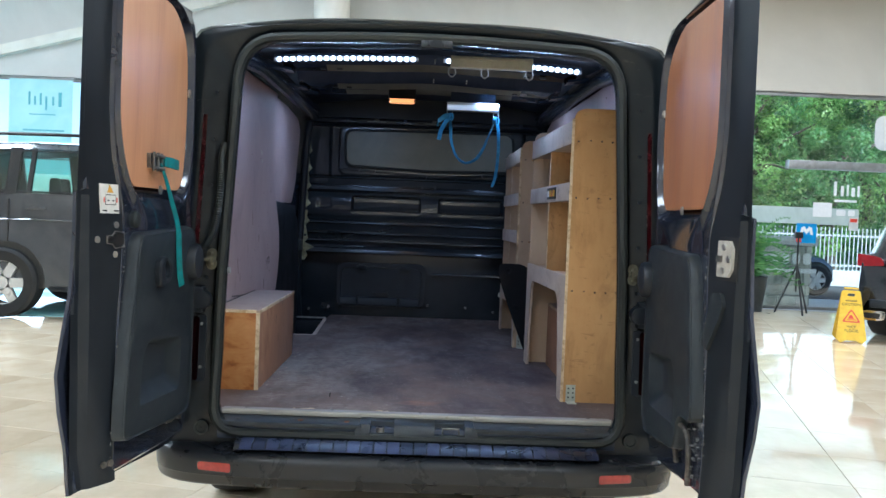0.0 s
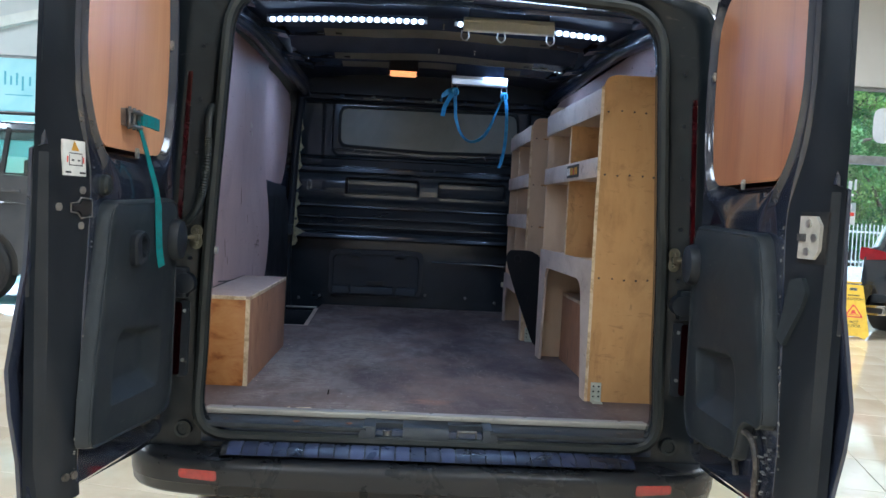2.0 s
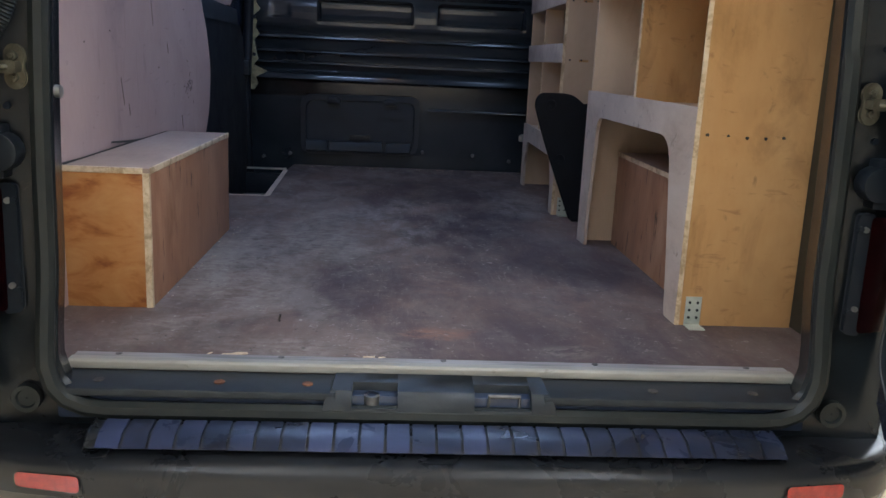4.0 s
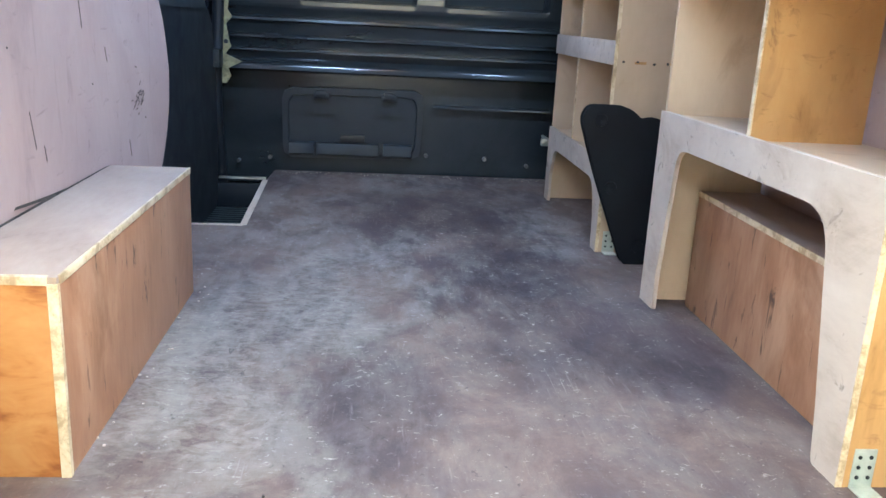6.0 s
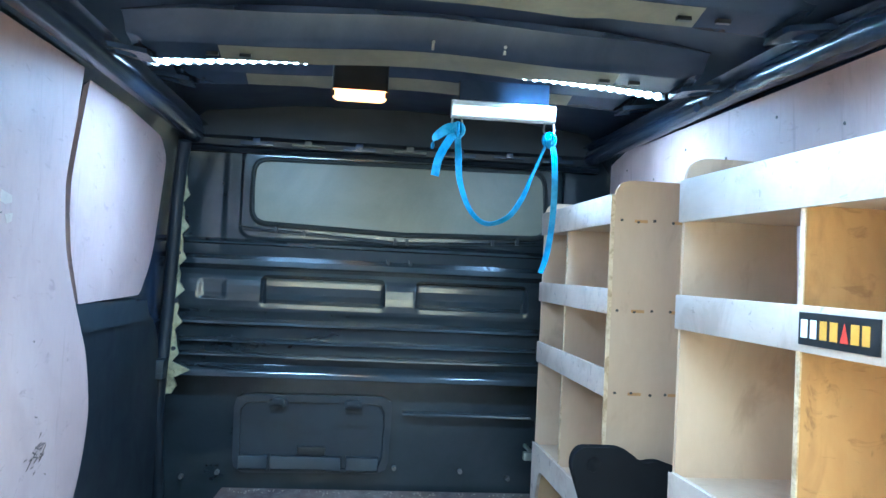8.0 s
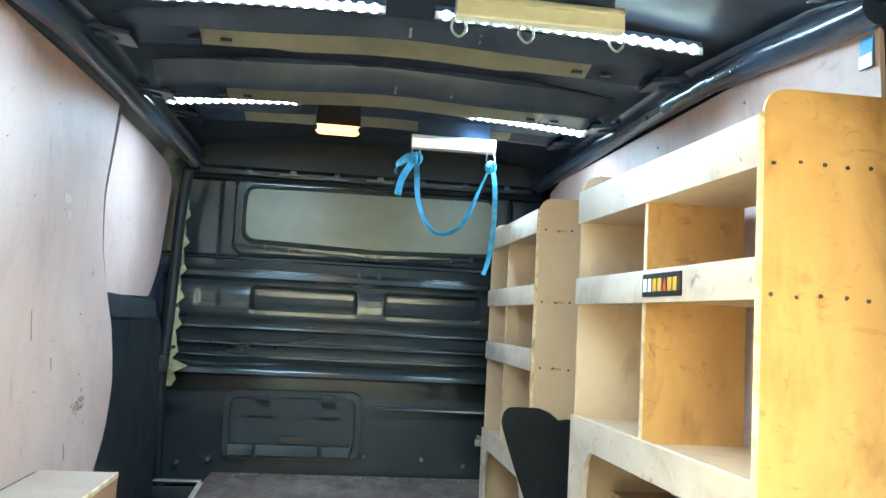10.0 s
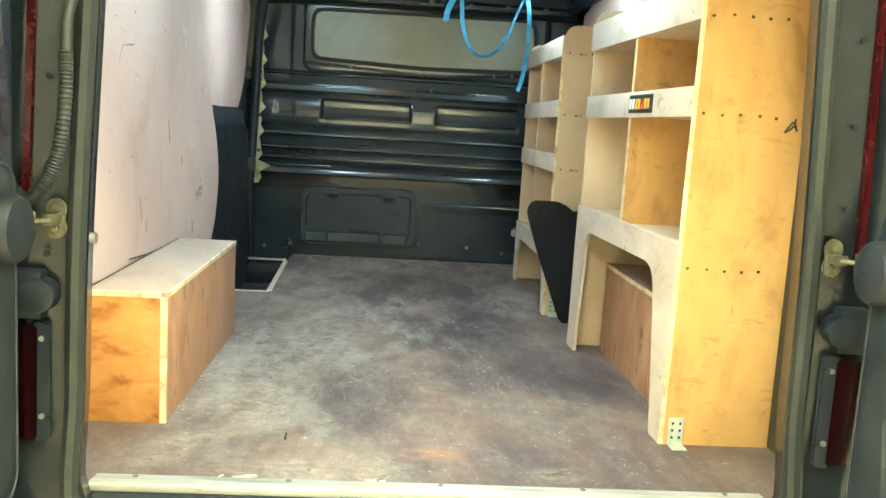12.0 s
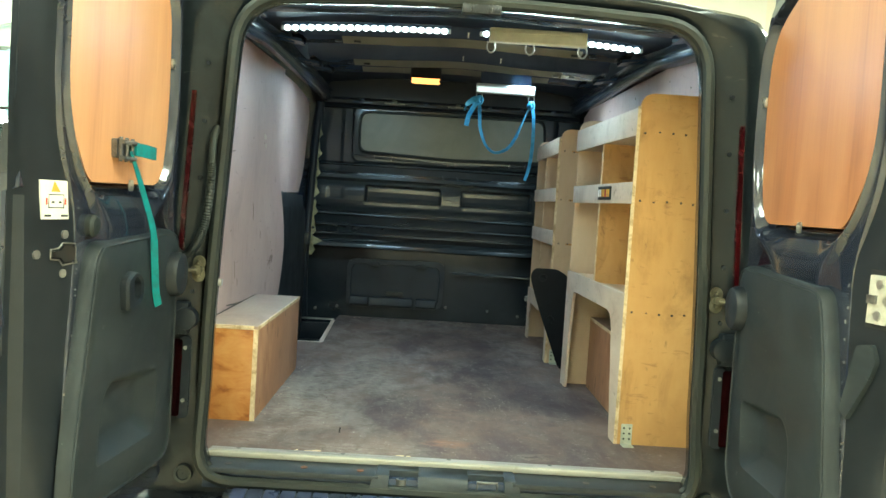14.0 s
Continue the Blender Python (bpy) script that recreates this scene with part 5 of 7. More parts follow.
# latch housing with two open recesses
HOUSING = [(3.026, 0.505), (3.030, 0.530), (3.042, 0.5485), (3.108, 0.557), (3.108, 0.505)]
RECESSES = ((-0.166, -0.082), (0.060, 0.166))
b = B()
for xa, xb in ((-0.222, -0.166), (-0.082, 0.060), (0.166, 0.216)):
    prism(b, HOUSING, along_x, xa, xb)
for xa, xb in RECESSES:
    prism(b, [(3.074, 0.505), (3.074, 0.5526), (3.108, 0.557), (3.108, 0.505)], along_x, xa, xb)
    prism(b, [(3.026, 0.505), (3.029, 0.519), (3.036, 0.519), (3.036, 0.505)], along_x, xa, xb)
for v in b.verts:
    # the housing tapers towards its top at both ends
    if v.co.z > 0.52 and abs(v.co.x + 0.003) > 0.21:
        v.co.x += (-0.022 if v.co.x > 0 else 0.022) * (v.co.z - 0.52) / 0.037
latch = part("latch_plate", b, SILL, van, bevel=0.0025)
for xa, xb in RECESSES:
    part("latch_recess", box(B(), xa + 0.001, xb - 0.001, 3.037, 3.073, 0.505, 0.511), INKBLACK, latch)
b = B()
rg = [[(-0.130 + rr * math.cos(k * math.pi / 8), 3.055 + rr * math.sin(k * math.pi / 8), z) for k in range(16)] for rr, z in ((0.015, 0.511), (0.015, 0.536), (0.008, 0.536), (0.007, 0.515))]
loops(b, rg, True)
part("latch_socket", b, STEELDULL, latch)
b = B()
tube(b, [(0.088, 3.048, 0.511), (0.088, 3.048, 0.540), (0.146, 3.048, 0.540), (0.146, 3.048, 0.511)], 0.004, 8)
box(b, 0.080, 0.152, 3.056, 3.062, 0.511, 0.530)
part("latch_loop", b, STEELDULL, latch)
b = B()
box(b, 0.100, 0.134, 3.040, 3.072, 0.5115, 0.516)
part("rusty_catch", b, RUST, latch, "rust-stained catch in the recess")

# rear bumper with treaded step
b = B()
outl = [(p.x, p.y) for p in curve_points([(0.0, 2.925, 0), (0.45, 2.932, 0), (0.72, 2.955, 0), (0.855, 3.01, 0), (0.925, 3.12, 0), (0.945, 3.30, 0), (0.95, 3.55, 0)], 5)]
outl = [(-x, y) for x, y in outl[:0:-1]] + outl
rings = []
for dz, off in ((0.335, 0.10), (0.336, 0.045), (0.341, 0.022), (0.352, 0.010), (0.378, 0.002), (0.382, -0.003), (0.425, -0.010), (0.440, -0.008), (0.450, -0.002), (0.456, 0.008), (0.460, 0.030), (0.462, 0.07), (0.463, 0.14)):
    rings.append([(x * (1 - off * 0.15), y + off, dz) for x, y in outl])
loops(b, rings, False)
bumper = part("rear_bumper", b, BUMPER, van)
b = B()
prism(b, [(2.985, 0.455), (2.95, 0.470), (2.975, 0.488), (3.02, 0.492), (3.04, 0.47)], along_x, -0.62, 0.62)
part("step", b, BUMPER, bumper, bevel=0.004)
for k in range(27):
    xs = -0.60 + k * 0.0455
    b = B()
    prism(b, [(2.945, 0.474), (2.972, 0.4905), (3.018, 0.4955), (3.018, 0.490), (2.974, 0.484)], along_x, xs, xs + 0.040)
    part("tread_bar", b, TREAD, bumper)
for sd in (-1, 1):
    b = B()
    prism(b, rounded([(sd * 0.625, 0.400), (sd * 0.732, 0.404), (sd * 0.732, 0.425), (sd * 0.625, 0.425)], 0.006), lambda p, q, a: (p, a + 0.14 * (abs(p) - 0.62), q), 2.928, 2.96)
    part("reflector", b, RED, bumper, "red reflector", bevel=0.003)
    b = B()
    prism(b, rounded([(sd * 0.618, 0.390), (sd * 0.740, 0.394), (sd * 0.740, 0.431), (sd * 0.618, 0.431)], 0.006), lambda p, q, a: (p, a + 0.14 * (abs(p) - 0.62), q), 2.933, 2.96)
    part("reflector_bezel", b, INKBLACK, bumper)


# ---- rear doors ----
def rear_door(hinge, u_dir, w_dir, ply, left):
    """A rear door: u from hinge to tip, w outward from the load side, z up."""
    ux, wx = Vector((*u_dir, 0)), Vector((*w_dir, 0))
    h = Vector((*hinge, 0))

    def P(u, z, w=0.0):
        p = h + ux * u + wx * w
        return (p.x, p.y, z)
    name = "rear_door"
    outline = rounded([(0.0, 0.50), (0.70, 0.562), (0.665, 1.0), (0.648, 1.25), (0.745, 1.45), (0.735, 1.945), (0.0, 1.925), (-0.012, 1.6), (-0.012, 1.1)], [0.03, 0.03, 0, 0.06, 0.1, 0.08, 0.10, 0, 0], 8)
    hs = 0.0 if left else -0.040
    win = rounded([(0.12 + hs, 1.298), (0.62, 1.305), (0.735, 1.47), (0.728, 1.90), (0.22, 1.912), (0.072 + hs, 1.84), (0.055 + hs, 1.62), (0.065 + hs, 1.45)], [0.10, 0.10, 0.16, 0.06, 0.06, 0.12, 0.1, 0.1], 8)
    board = rounded([(0.135 + hs, 1.334), (0.595, 1.333), (0.712, 1.484), (0.702, 1.886), (0.25, 1.898), (0.105 + hs, 1.82), (0.090 + hs, 1.62), (0.10 + hs, 1.46)], [0.12, 0.04, 0.16, 0.05, 0.06, 0.12, 0.1, 0.1], 8)
    c = (0.40, 1.60)
    po, pw = polar(outline, c, 120), polar(win, c, 120)
    wi = polar([(c[0] + (p - c[0]) * 0.80, c[1] + (q - c[1]) * 0.80) for p, q in win], c, 120)

    def ring(pts, w):
        return [P(u, z, w) for u, z in pts]
    b = B()
    loops(b, [ring(po, 0.055), ring(scaled(po, 0.996, c), 0.012), ring(scaled(po, 0.985, c), 0.0), ring(blend(pw, po, 0.20), 0.0), ring(blend(pw, po, 0.15), -0.010), ring(blend(pw, po, 0.10), -0.015), ring(blend(pw, po, 0.05), -0.013), ring(pw, -0.003), ring(scaled(pw, 0.985, c), 0.012), ring(scaled(pw, 0.95, c), 0.026), ring(wi, 0.036)], True)
    door = part(name, b, PAINT, van, "dark navy rear door standing wide" if left else "dark navy rear door standing wide with lock plate")
    # tip edge, slanting from the load side to the outer skin

    def skin(z):
        return 0.042 + (0.028 * math.exp(-((z - 0.84) / 0.15) ** 2) + 0.016 if z < 1.31 else -0.008)
    def inset(z):
        """How far the load-side corner of the edge runs out towards the foot."""
        return 0.062 * step(z, 1.15, 0.62) if z < 1.15 else 0.0
    b = B()
    tip = [(0.545, 0.645), (0.64, 0.665), (1.0, 0.672), (1.30, 0.690), (1.48, 0.745), (1.95, 0.735)]
    prof = []
    for z, u in tip:
        out = skin(z)
        ui = u + inset(z)
        prof.append([P(ui - 0.05, z, 0.002), P(ui - 0.03, z, 0.003), P(u + 0.095, z, 0.038), P(u + 0.104, z, out - 0.004), P(u + 0.118, z, out), P(0.80, z, out + 0.004)])
    loops(b, prof, False)
    part("edge_face", b, PLASTIC, door)
    # outer skin
    b = B()
    prof = []
    for z in (0.47, 0.56, 0.66, 0.76, 0.85, 0.95, 1.06, 1.2, 1.305, 1.315, 1.5, 1.8, 1.95):
        out = skin(z)
        ut = (0.80 + 0.02 * math.exp(-((z - 0.85) / 0.2) ** 2)) if z < 1.31 else 0.80
        zz = z + (0.075 if z == 0.47 else 0)
        prof.append([P(-0.02, z, out - 0.012), P(0.1, z, out), P(0.45, (z + zz) / 2, out + 0.006), P(ut - 0.03, zz, out), P(ut, zz, out + 0.006), P(ut, zz, out + 0.014), P(0.45, (z + zz) / 2, out + 0.022), P(0.0, z, out + 0.004)])
    rows = loops(b, prof, True)
    b.faces.new(rows[0])
    b.faces.new(rows[-1][::-1])
    part("outer_skin", b, PAINT, door)
    # plywood in the window opening
    b = B()
    prism(b, board, lambda p, q, a: P(p, q, a), 0.000, 0.013)
    part("window_plywood", b, ply, door, "orange-brown plywood sheet filling the window" if left else "reddish plywood sheet filling the window", bevel=0.002)
    for u, z in ((0.085 + hs, 1.655), (0.36, 1.328)):
        b = B()
        prism(b, rounded([(-0.010, -0.013), (0.010, -0.013), (0.010, 0.013), (-0.010, 0.013)], 0.006), along_z, -0.004, 0.001)
        cyl(b, (0, 0.002, 0.001), (0, 0.002, 0.004), 0.0045, 10)
        mm = Matrix.Translation(P(u, z, -0.006)) @ Matrix(((ux.x, 0, -wx.x, 0), (ux.y, 0, -wx.y, 0), (0, 1, 0, 0), (0, 0, 0, 1)))
        bmesh.ops.transform(b, matrix=mm, verts=b.verts)
        part("clip", b, ZINC, door, "small zinc retaining clip")
    # moulded trim panel with a pocket
    if left:
        tr = rounded([(0.060, 0.640), (0.10, 0.604), (0.25, 0.611), (0.705, 0.655), (0.695, 0.80), (0.640, 1.05), (0.606, 1.205), (0.085, 1.219), (0.052, 1.19)], [0.03, 0.03, 0, 0.03, 0.2, 0.2, 0.045, 0.02, 0.02], 6)
        pk = rounded([(0.212, 0.703), (0.575, 0.727), (0.555, 0.902), (0.195, 0.864)], [0.03, 0.012, 0.09, 0.035], 6)
        pin = rounded([(0.262, 0.758), (0.556, 0.776), (0.552, 0.896), (0.272, 0.852)], [0.02, 0.02, 0.06, 0.03], 6)
        c2 = (0.40, 0.81)
    else:
        tr = rounded([(0.040, 0.66), (0.095, 0.595), (0.50, 0.643), (0.530, 0.735), (0.575, 0.762), (0.64, 0.752), (0.680, 0.775), (0.635, 1.05), (0.585, 1.205), (0.06, 1.219), (0.034, 1.19)], [0.03, 0.03, 0.02, 0.03, 0.03, 0.01, 0.02, 0.2, 0.045, 0.02, 0.02], 6)
        pk = rounded([(0.168, 0.703), (0.485, 0.714), (0.475, 0.895), (0.132, 0.866)], [0.03, 0.012, 0.09, 0.035], 6)
        pin = rounded([(0.222, 0.757), (0.468, 0.764), (0.470, 0.890), (0.212, 0.852)], [0.02, 0.02, 0.06, 0.03], 6)
        c2 = (0.34, 0.81)
    pt, pp, pn = polar(tr, c2, 120), polar(pk, c2, 120), polar(pin, c2, 120)
    b = B()
    rows = loops(b, [ring(pt, 0.0), ring(scaled(pt, 0.998, c2), -0.018), ring(scaled(pt, 0.985, c2), -0.029), ring(scaled(pt, 0.968, c2), -0.032), ring(blend(pp, pt, 0.75), -0.032), ring(blend(pp, pt, 0.06), -0.033), ring(blend(pp, pt, 0.02), -0.032), ring(pp, -0.029), ring(blend(pp, pn, 0.92), -0.004), ring(pn, -0.002), ring(scaled(pn, 0.5, c2), -0.002)], True)
    b.faces.new(rows[-1])
    trim = part("trim_panel", b, TRIM, door, "scuffed dark grey moulded plastic door trim")
    b = B()
    tube(b, ring(scaled(pt, 0.976, c2), -0.0315), 0.0030, 6, True)
    part("raised_rim", b, TRIM, door)
    # round cap near the hinge
    b = B()
    cu = 0.100 if left else 0.068
    rg = [[P(cu + rr * math.cos(k * math.pi / 12), 1.100 + rr * math.sin(k * math.pi / 12), w) for k in range(24)] for rr, w in ((0.060, -0.02), (0.060, -0.046), (0.054, -0.058), (0.030, -0.065), (0.002, -0.066))]
    loops(b, rg, True)
    part("check_cap", b, PLASTIC, door, "round black plastic cap")
    # ragged foam strip and grit along the foot of the trim
    r = random.Random(4 if left else 9)
    b = B()
    foot = [(0.08 + 0.02 * k, 0.598 + 0.0028 * k) for k in range(24 if left else 20)]
    low = [(u, z - 0.016 - r.uniform(0, 0.014)) for u, z in foot[::-1]]
    prism(b, [(u, z + r.uniform(-0.004, 0.006)) for u, z in foot] + low, lambda p, q, a: P(p, q, a), -0.007, -0.001)
    part("torn_edge", b, DIRT, door, "dirty torn membrane below the trim")
    b = B()
    for k in range(150 if left else 46):
        u = r.uniform(0.09, 0.54) if left else r.choice((r.uniform(0.10, 0.50), r.uniform(0.56, 0.69)))
        z = 0.592 + 0.14 * (u - 0.08) + r.gauss(0, 0.007) if left or u < 0.52 else r.uniform(0.60, 0.75)
        e = r.uniform(0.0015, 0.005)
        a0 = r.uniform(0, 6.2)
        prism(b, [(u + e * math.cos(a0 + q) * r.uniform(0.6, 1.5), z + e * math.sin(a0 + q) * 0.7) for q in (0.0, 1.4, 2.9, 4.4)], lambda p, q, a: P(p, q, a), -0.011, -0.004)
    tagged(part("grit", b, GRIT, door, "pale dried grit and foam crumbs"), kind="stuff")
    # chipped paint along the load-side corner of the edge
    b = B()
    for k in range(22):
        z = r.uniform(0.60, 1.30)
        u = 0.668 + (inset(z) - 0.028) + r.gauss(0, 0.003)
        e = r.uniform(0.0006, 0.0022)
        prism(b, [(u - e, z - e), (u + e, z - e * r.uniform(0.3, 1.2)), (u + e * 0.6, z + e * r.uniform(0.6, 2.4)), (u - e * 0.8, z + e)], lambda p, q, a: P(p, q, a), -0.002, 0.0015)
    tagged(part("paint_chip", b, GRIT, door), kind="stuff")

    def E(u, z, w=0.0):
        """A place on the slanting edge face: u across it, w proud of it."""
        ut = next(ua + (ub - ua) * (z - za) / (zb - za) for (za, ua), (zb, ub) in zip(tip, tip[1:]) if za <= z <= zb)
        base = Vector(P(ut + inset(z) - 0.03, z, 0.003))
        d = Vector(P(ut + 0.095, z, 0.038)) - base
        nn = Vector((d.y, -d.x, 0)).normalized()
        if nn.dot(wx) > 0:
            nn = -nn
        q = base + d * u + nn * w
        return (q.x, q.y, q.z)

    if left:
        b = B()
        hl = rounded([(0.375, 1.060), (0.470, 1.042), (0.484, 1.118), (0.425, 1.138), (0.372, 1.112)], 0.022)
        hi = rounded([(0.388, 1.072), (0.425, 1.062), (0.436, 1.112), (0.418, 1.124), (0.386, 1.106)], 0.012)
        c3 = (0.412, 1.092)
        pa, pb = polar(hl, c3, 40), polar(hi, c3, 40)
        rows = loops(b, [ring(pa, -0.030), ring(pa, -0.045), ring(scaled(pa, 0.90, c3), -0.051), ring(pb, -0.048), ring(scaled(pb, 0.94, c3), -0.0335)], True)
        b.faces.new(rows[-1])
        part("pull_handle", b, PLASTIC, door)
        b = B()
        rg = [[P(0.585 + rr * math.cos(k * math.pi / 10), 1.24 + rr * math.sin(k * math.pi / 10), w) for k in range(20)] for rr, w in ((0.024, 0.0), (0.024, -0.012), (0.018, -0.018), (0.002, -0.018))]
        loops(b, rg, True)
        part("buffer", b, RUBBER, door)
        b = B()
        prism(b, [(0.11, 1.255), (0.68, 1.255), (0.68, 1.330), (0.11, 1.330)], lambda p, q, a: E(p, q, a), -0.004, 0.003)
        lab = part("warning_label", b, PAPER, door, "white warning label with small yellow triangle")
        b = B()
        prism(b, [(0.29, 1.308), (0.49, 1.308), (0.39, 1.328)], lambda p, q, a: E(p, q, a), 0.003, 0.0042)
        part("triangle", b, INKYELLOW, lab)
        b = B()
        for za, zb, ua, ub in ((1.276, 1.300, 0.22, 0.235), (1.276, 1.300, 0.54, 0.555), (1.3015, 1.3035, 0.22, 0.555), (1.2765, 1.2785, 0.22, 0.555), (1.286, 1.290, 0.28, 0.34), (1.286, 1.290, 0.43, 0.49), (1.260, 1.264, 0.14, 0.28), (1.260, 1.264, 0.50, 0.63)):
            prism(b, [(ua, za), (ub, za), (ub, zb), (ua, zb)], lambda p, q, a: E(p, q, a), 0.003, 0.0042)
        part("print", b, INKBLACK, lab)
        b = B()
        for ua in (0.175, 0.575):
            prism(b, [(ua, 1.283), (ua + 0.035, 1.283), (ua + 0.035, 1.296), (ua, 1.296)], lambda p, q, a: E(p, q, a), 0.003, 0.0042)
        part("red_mark", b, INKRED, lab)
        b = B()
        prism(b, rounded([(-0.02, 1.174), (0.22, 1.170), (0.30, 1.180), (0.47, 1.182), (0.47, 1.192), (0.30, 1.194), (0.22, 1.203), (-0.02, 1.200)], 0.004), lambda p, q, a: E(p, q, a), -0.002, 0.006)
        part("latch_slot", b, INKBLACK, door)
        b = B()
        tube(b, [E(p, q, 0.004) for p, q in rounded([(-0.04, 1.168), (0.24, 1.164), (0.32, 1.175), (0.50, 1.178), (0.50, 1.196), (0.32, 1.199), (0.24, 1.209), (-0.04, 1.206)], 0.004)], 0.0018, 6, True)
        part("latch_rim", b, STEELDULL, door)
        for u, z in ((0.78, 1.188), (0.19, 1.225), (0.23, 1.148)):
            b = B()
            cyl(b, E(u, z, -0.004), E(u, z, 0.005), 0.0085, 12)
            part("screw", b, ZINC, door)
        for k in range(2):
            b = B()
            cyl(b, E(0.05 + 0.3 * k, 0.60, -0.004), E(0.05 + 0.3 * k, 0.60, 0.006), 0.009, 12)
            part("bolt", b, DIRT, door)
    else:
        b = B()
        prism(b, rounded([(0.34, 1.146), (1.02, 1.146), (1.02, 1.258), (0.34, 1.258)], 0.006), lambda p, q, a: E(p, q, a), -0.003, 0.003)
        part("lock_backing", b, INKBLACK, door)
        b = B()
        prism(b, rounded([(0.42, 1.156), (0.80, 1.156), (0.92, 1.176), (0.92, 1.228), (0.80, 1.248), (0.42, 1.248)], 0.006), lambda p, q, a: E(p, q, a), 0.003, 0.011)
        lock = part("lock_plate", b, LOCKPLATE, door, "bright metal lock plate", bevel=0.002)
        for u, z in ((0.64, 1.172), (0.80, 1.202), (0.64, 1.232)):
            b = B()
            cyl(b, E(u, z, 0.009), E(u, z, 0.014), 0.009, 12)
            part("screw", b, ZINC, lock)
        b = B()
        prism(b, rounded([(0.42, 1.194), (0.60, 1.194), (0.60, 1.210), (0.42, 1.210)], 0.003), lambda p, q, a: E(p, q, a), 0.009, 0.016)
        part("catch", b, STEELDULL, lock)
        b = B()
        prism(b, rounded([(0.0, 0.975), (0.14, 0.958), (0.60, 1.045), (0.72, 1.085), (0.60, 1.115), (0.30, 1.108)], [0.01, 0.01, 0.02, 0.03, 0.03, 0.03]), lambda p, q, a: E(p, q, a), 0.0, 0.012)
        part("cover_flap", b, TRIM, door, bevel=0.004)
        b = B()
        tube(b, curve_points([P(0.47, 0.60, -0.012), P(0.46, 0.68, -0.02), P(0.50, 0.72, -0.02), P(0.57, 0.715, -0.015), P(0.60, 0.66, -0.012), P(0.585, 0.57, -0.008)], 5), 0.008, 7)
        part("torn_bracket", b, DIRT, door, "dirty exposed bracket at the lower corner")
    return P


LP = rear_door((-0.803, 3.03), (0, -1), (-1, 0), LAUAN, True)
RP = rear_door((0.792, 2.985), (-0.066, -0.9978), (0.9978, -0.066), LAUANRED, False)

# ---- load space lining of steel and plastic ----
b = B()
prof = [(-0.90, 0.50), (-0.90, 1.10), (-0.90, 1.60), (-0.885, 1.90), (-0.83, 1.965), (-0.74, 1.99)]
for sd in (-1, 1):
    loops(b, [[(-sd * x * (0.97 if drop > 0.1 else 1), y, z - drop * (z - 0.5) / 1.5) for x, z in prof] for y, drop in ((3.11, 0.15), (3.6, 0.05), (4.2, 0.0), (BY + 0.1, 0.0))], False)
part("inner_side", b, INNER, van)
b = B()
top = [(-0.82, 1.985), (-0.75, 2.045), (-0.4, 2.085), (0, 2.092), (0.4, 2.085), (0.75, 2.045), (0.82, 1.985)]
loops(b, [[(x, y, z - drop) for x, z in top] for y, drop in ((3.1, 0.195), (3.4, 0.135), (3.7, 0.070), (4.3, 0.026), (4.7, 0.0), (BY + 0.1, 0.0))], False)
part("roof_skin", b, ROOF, van)
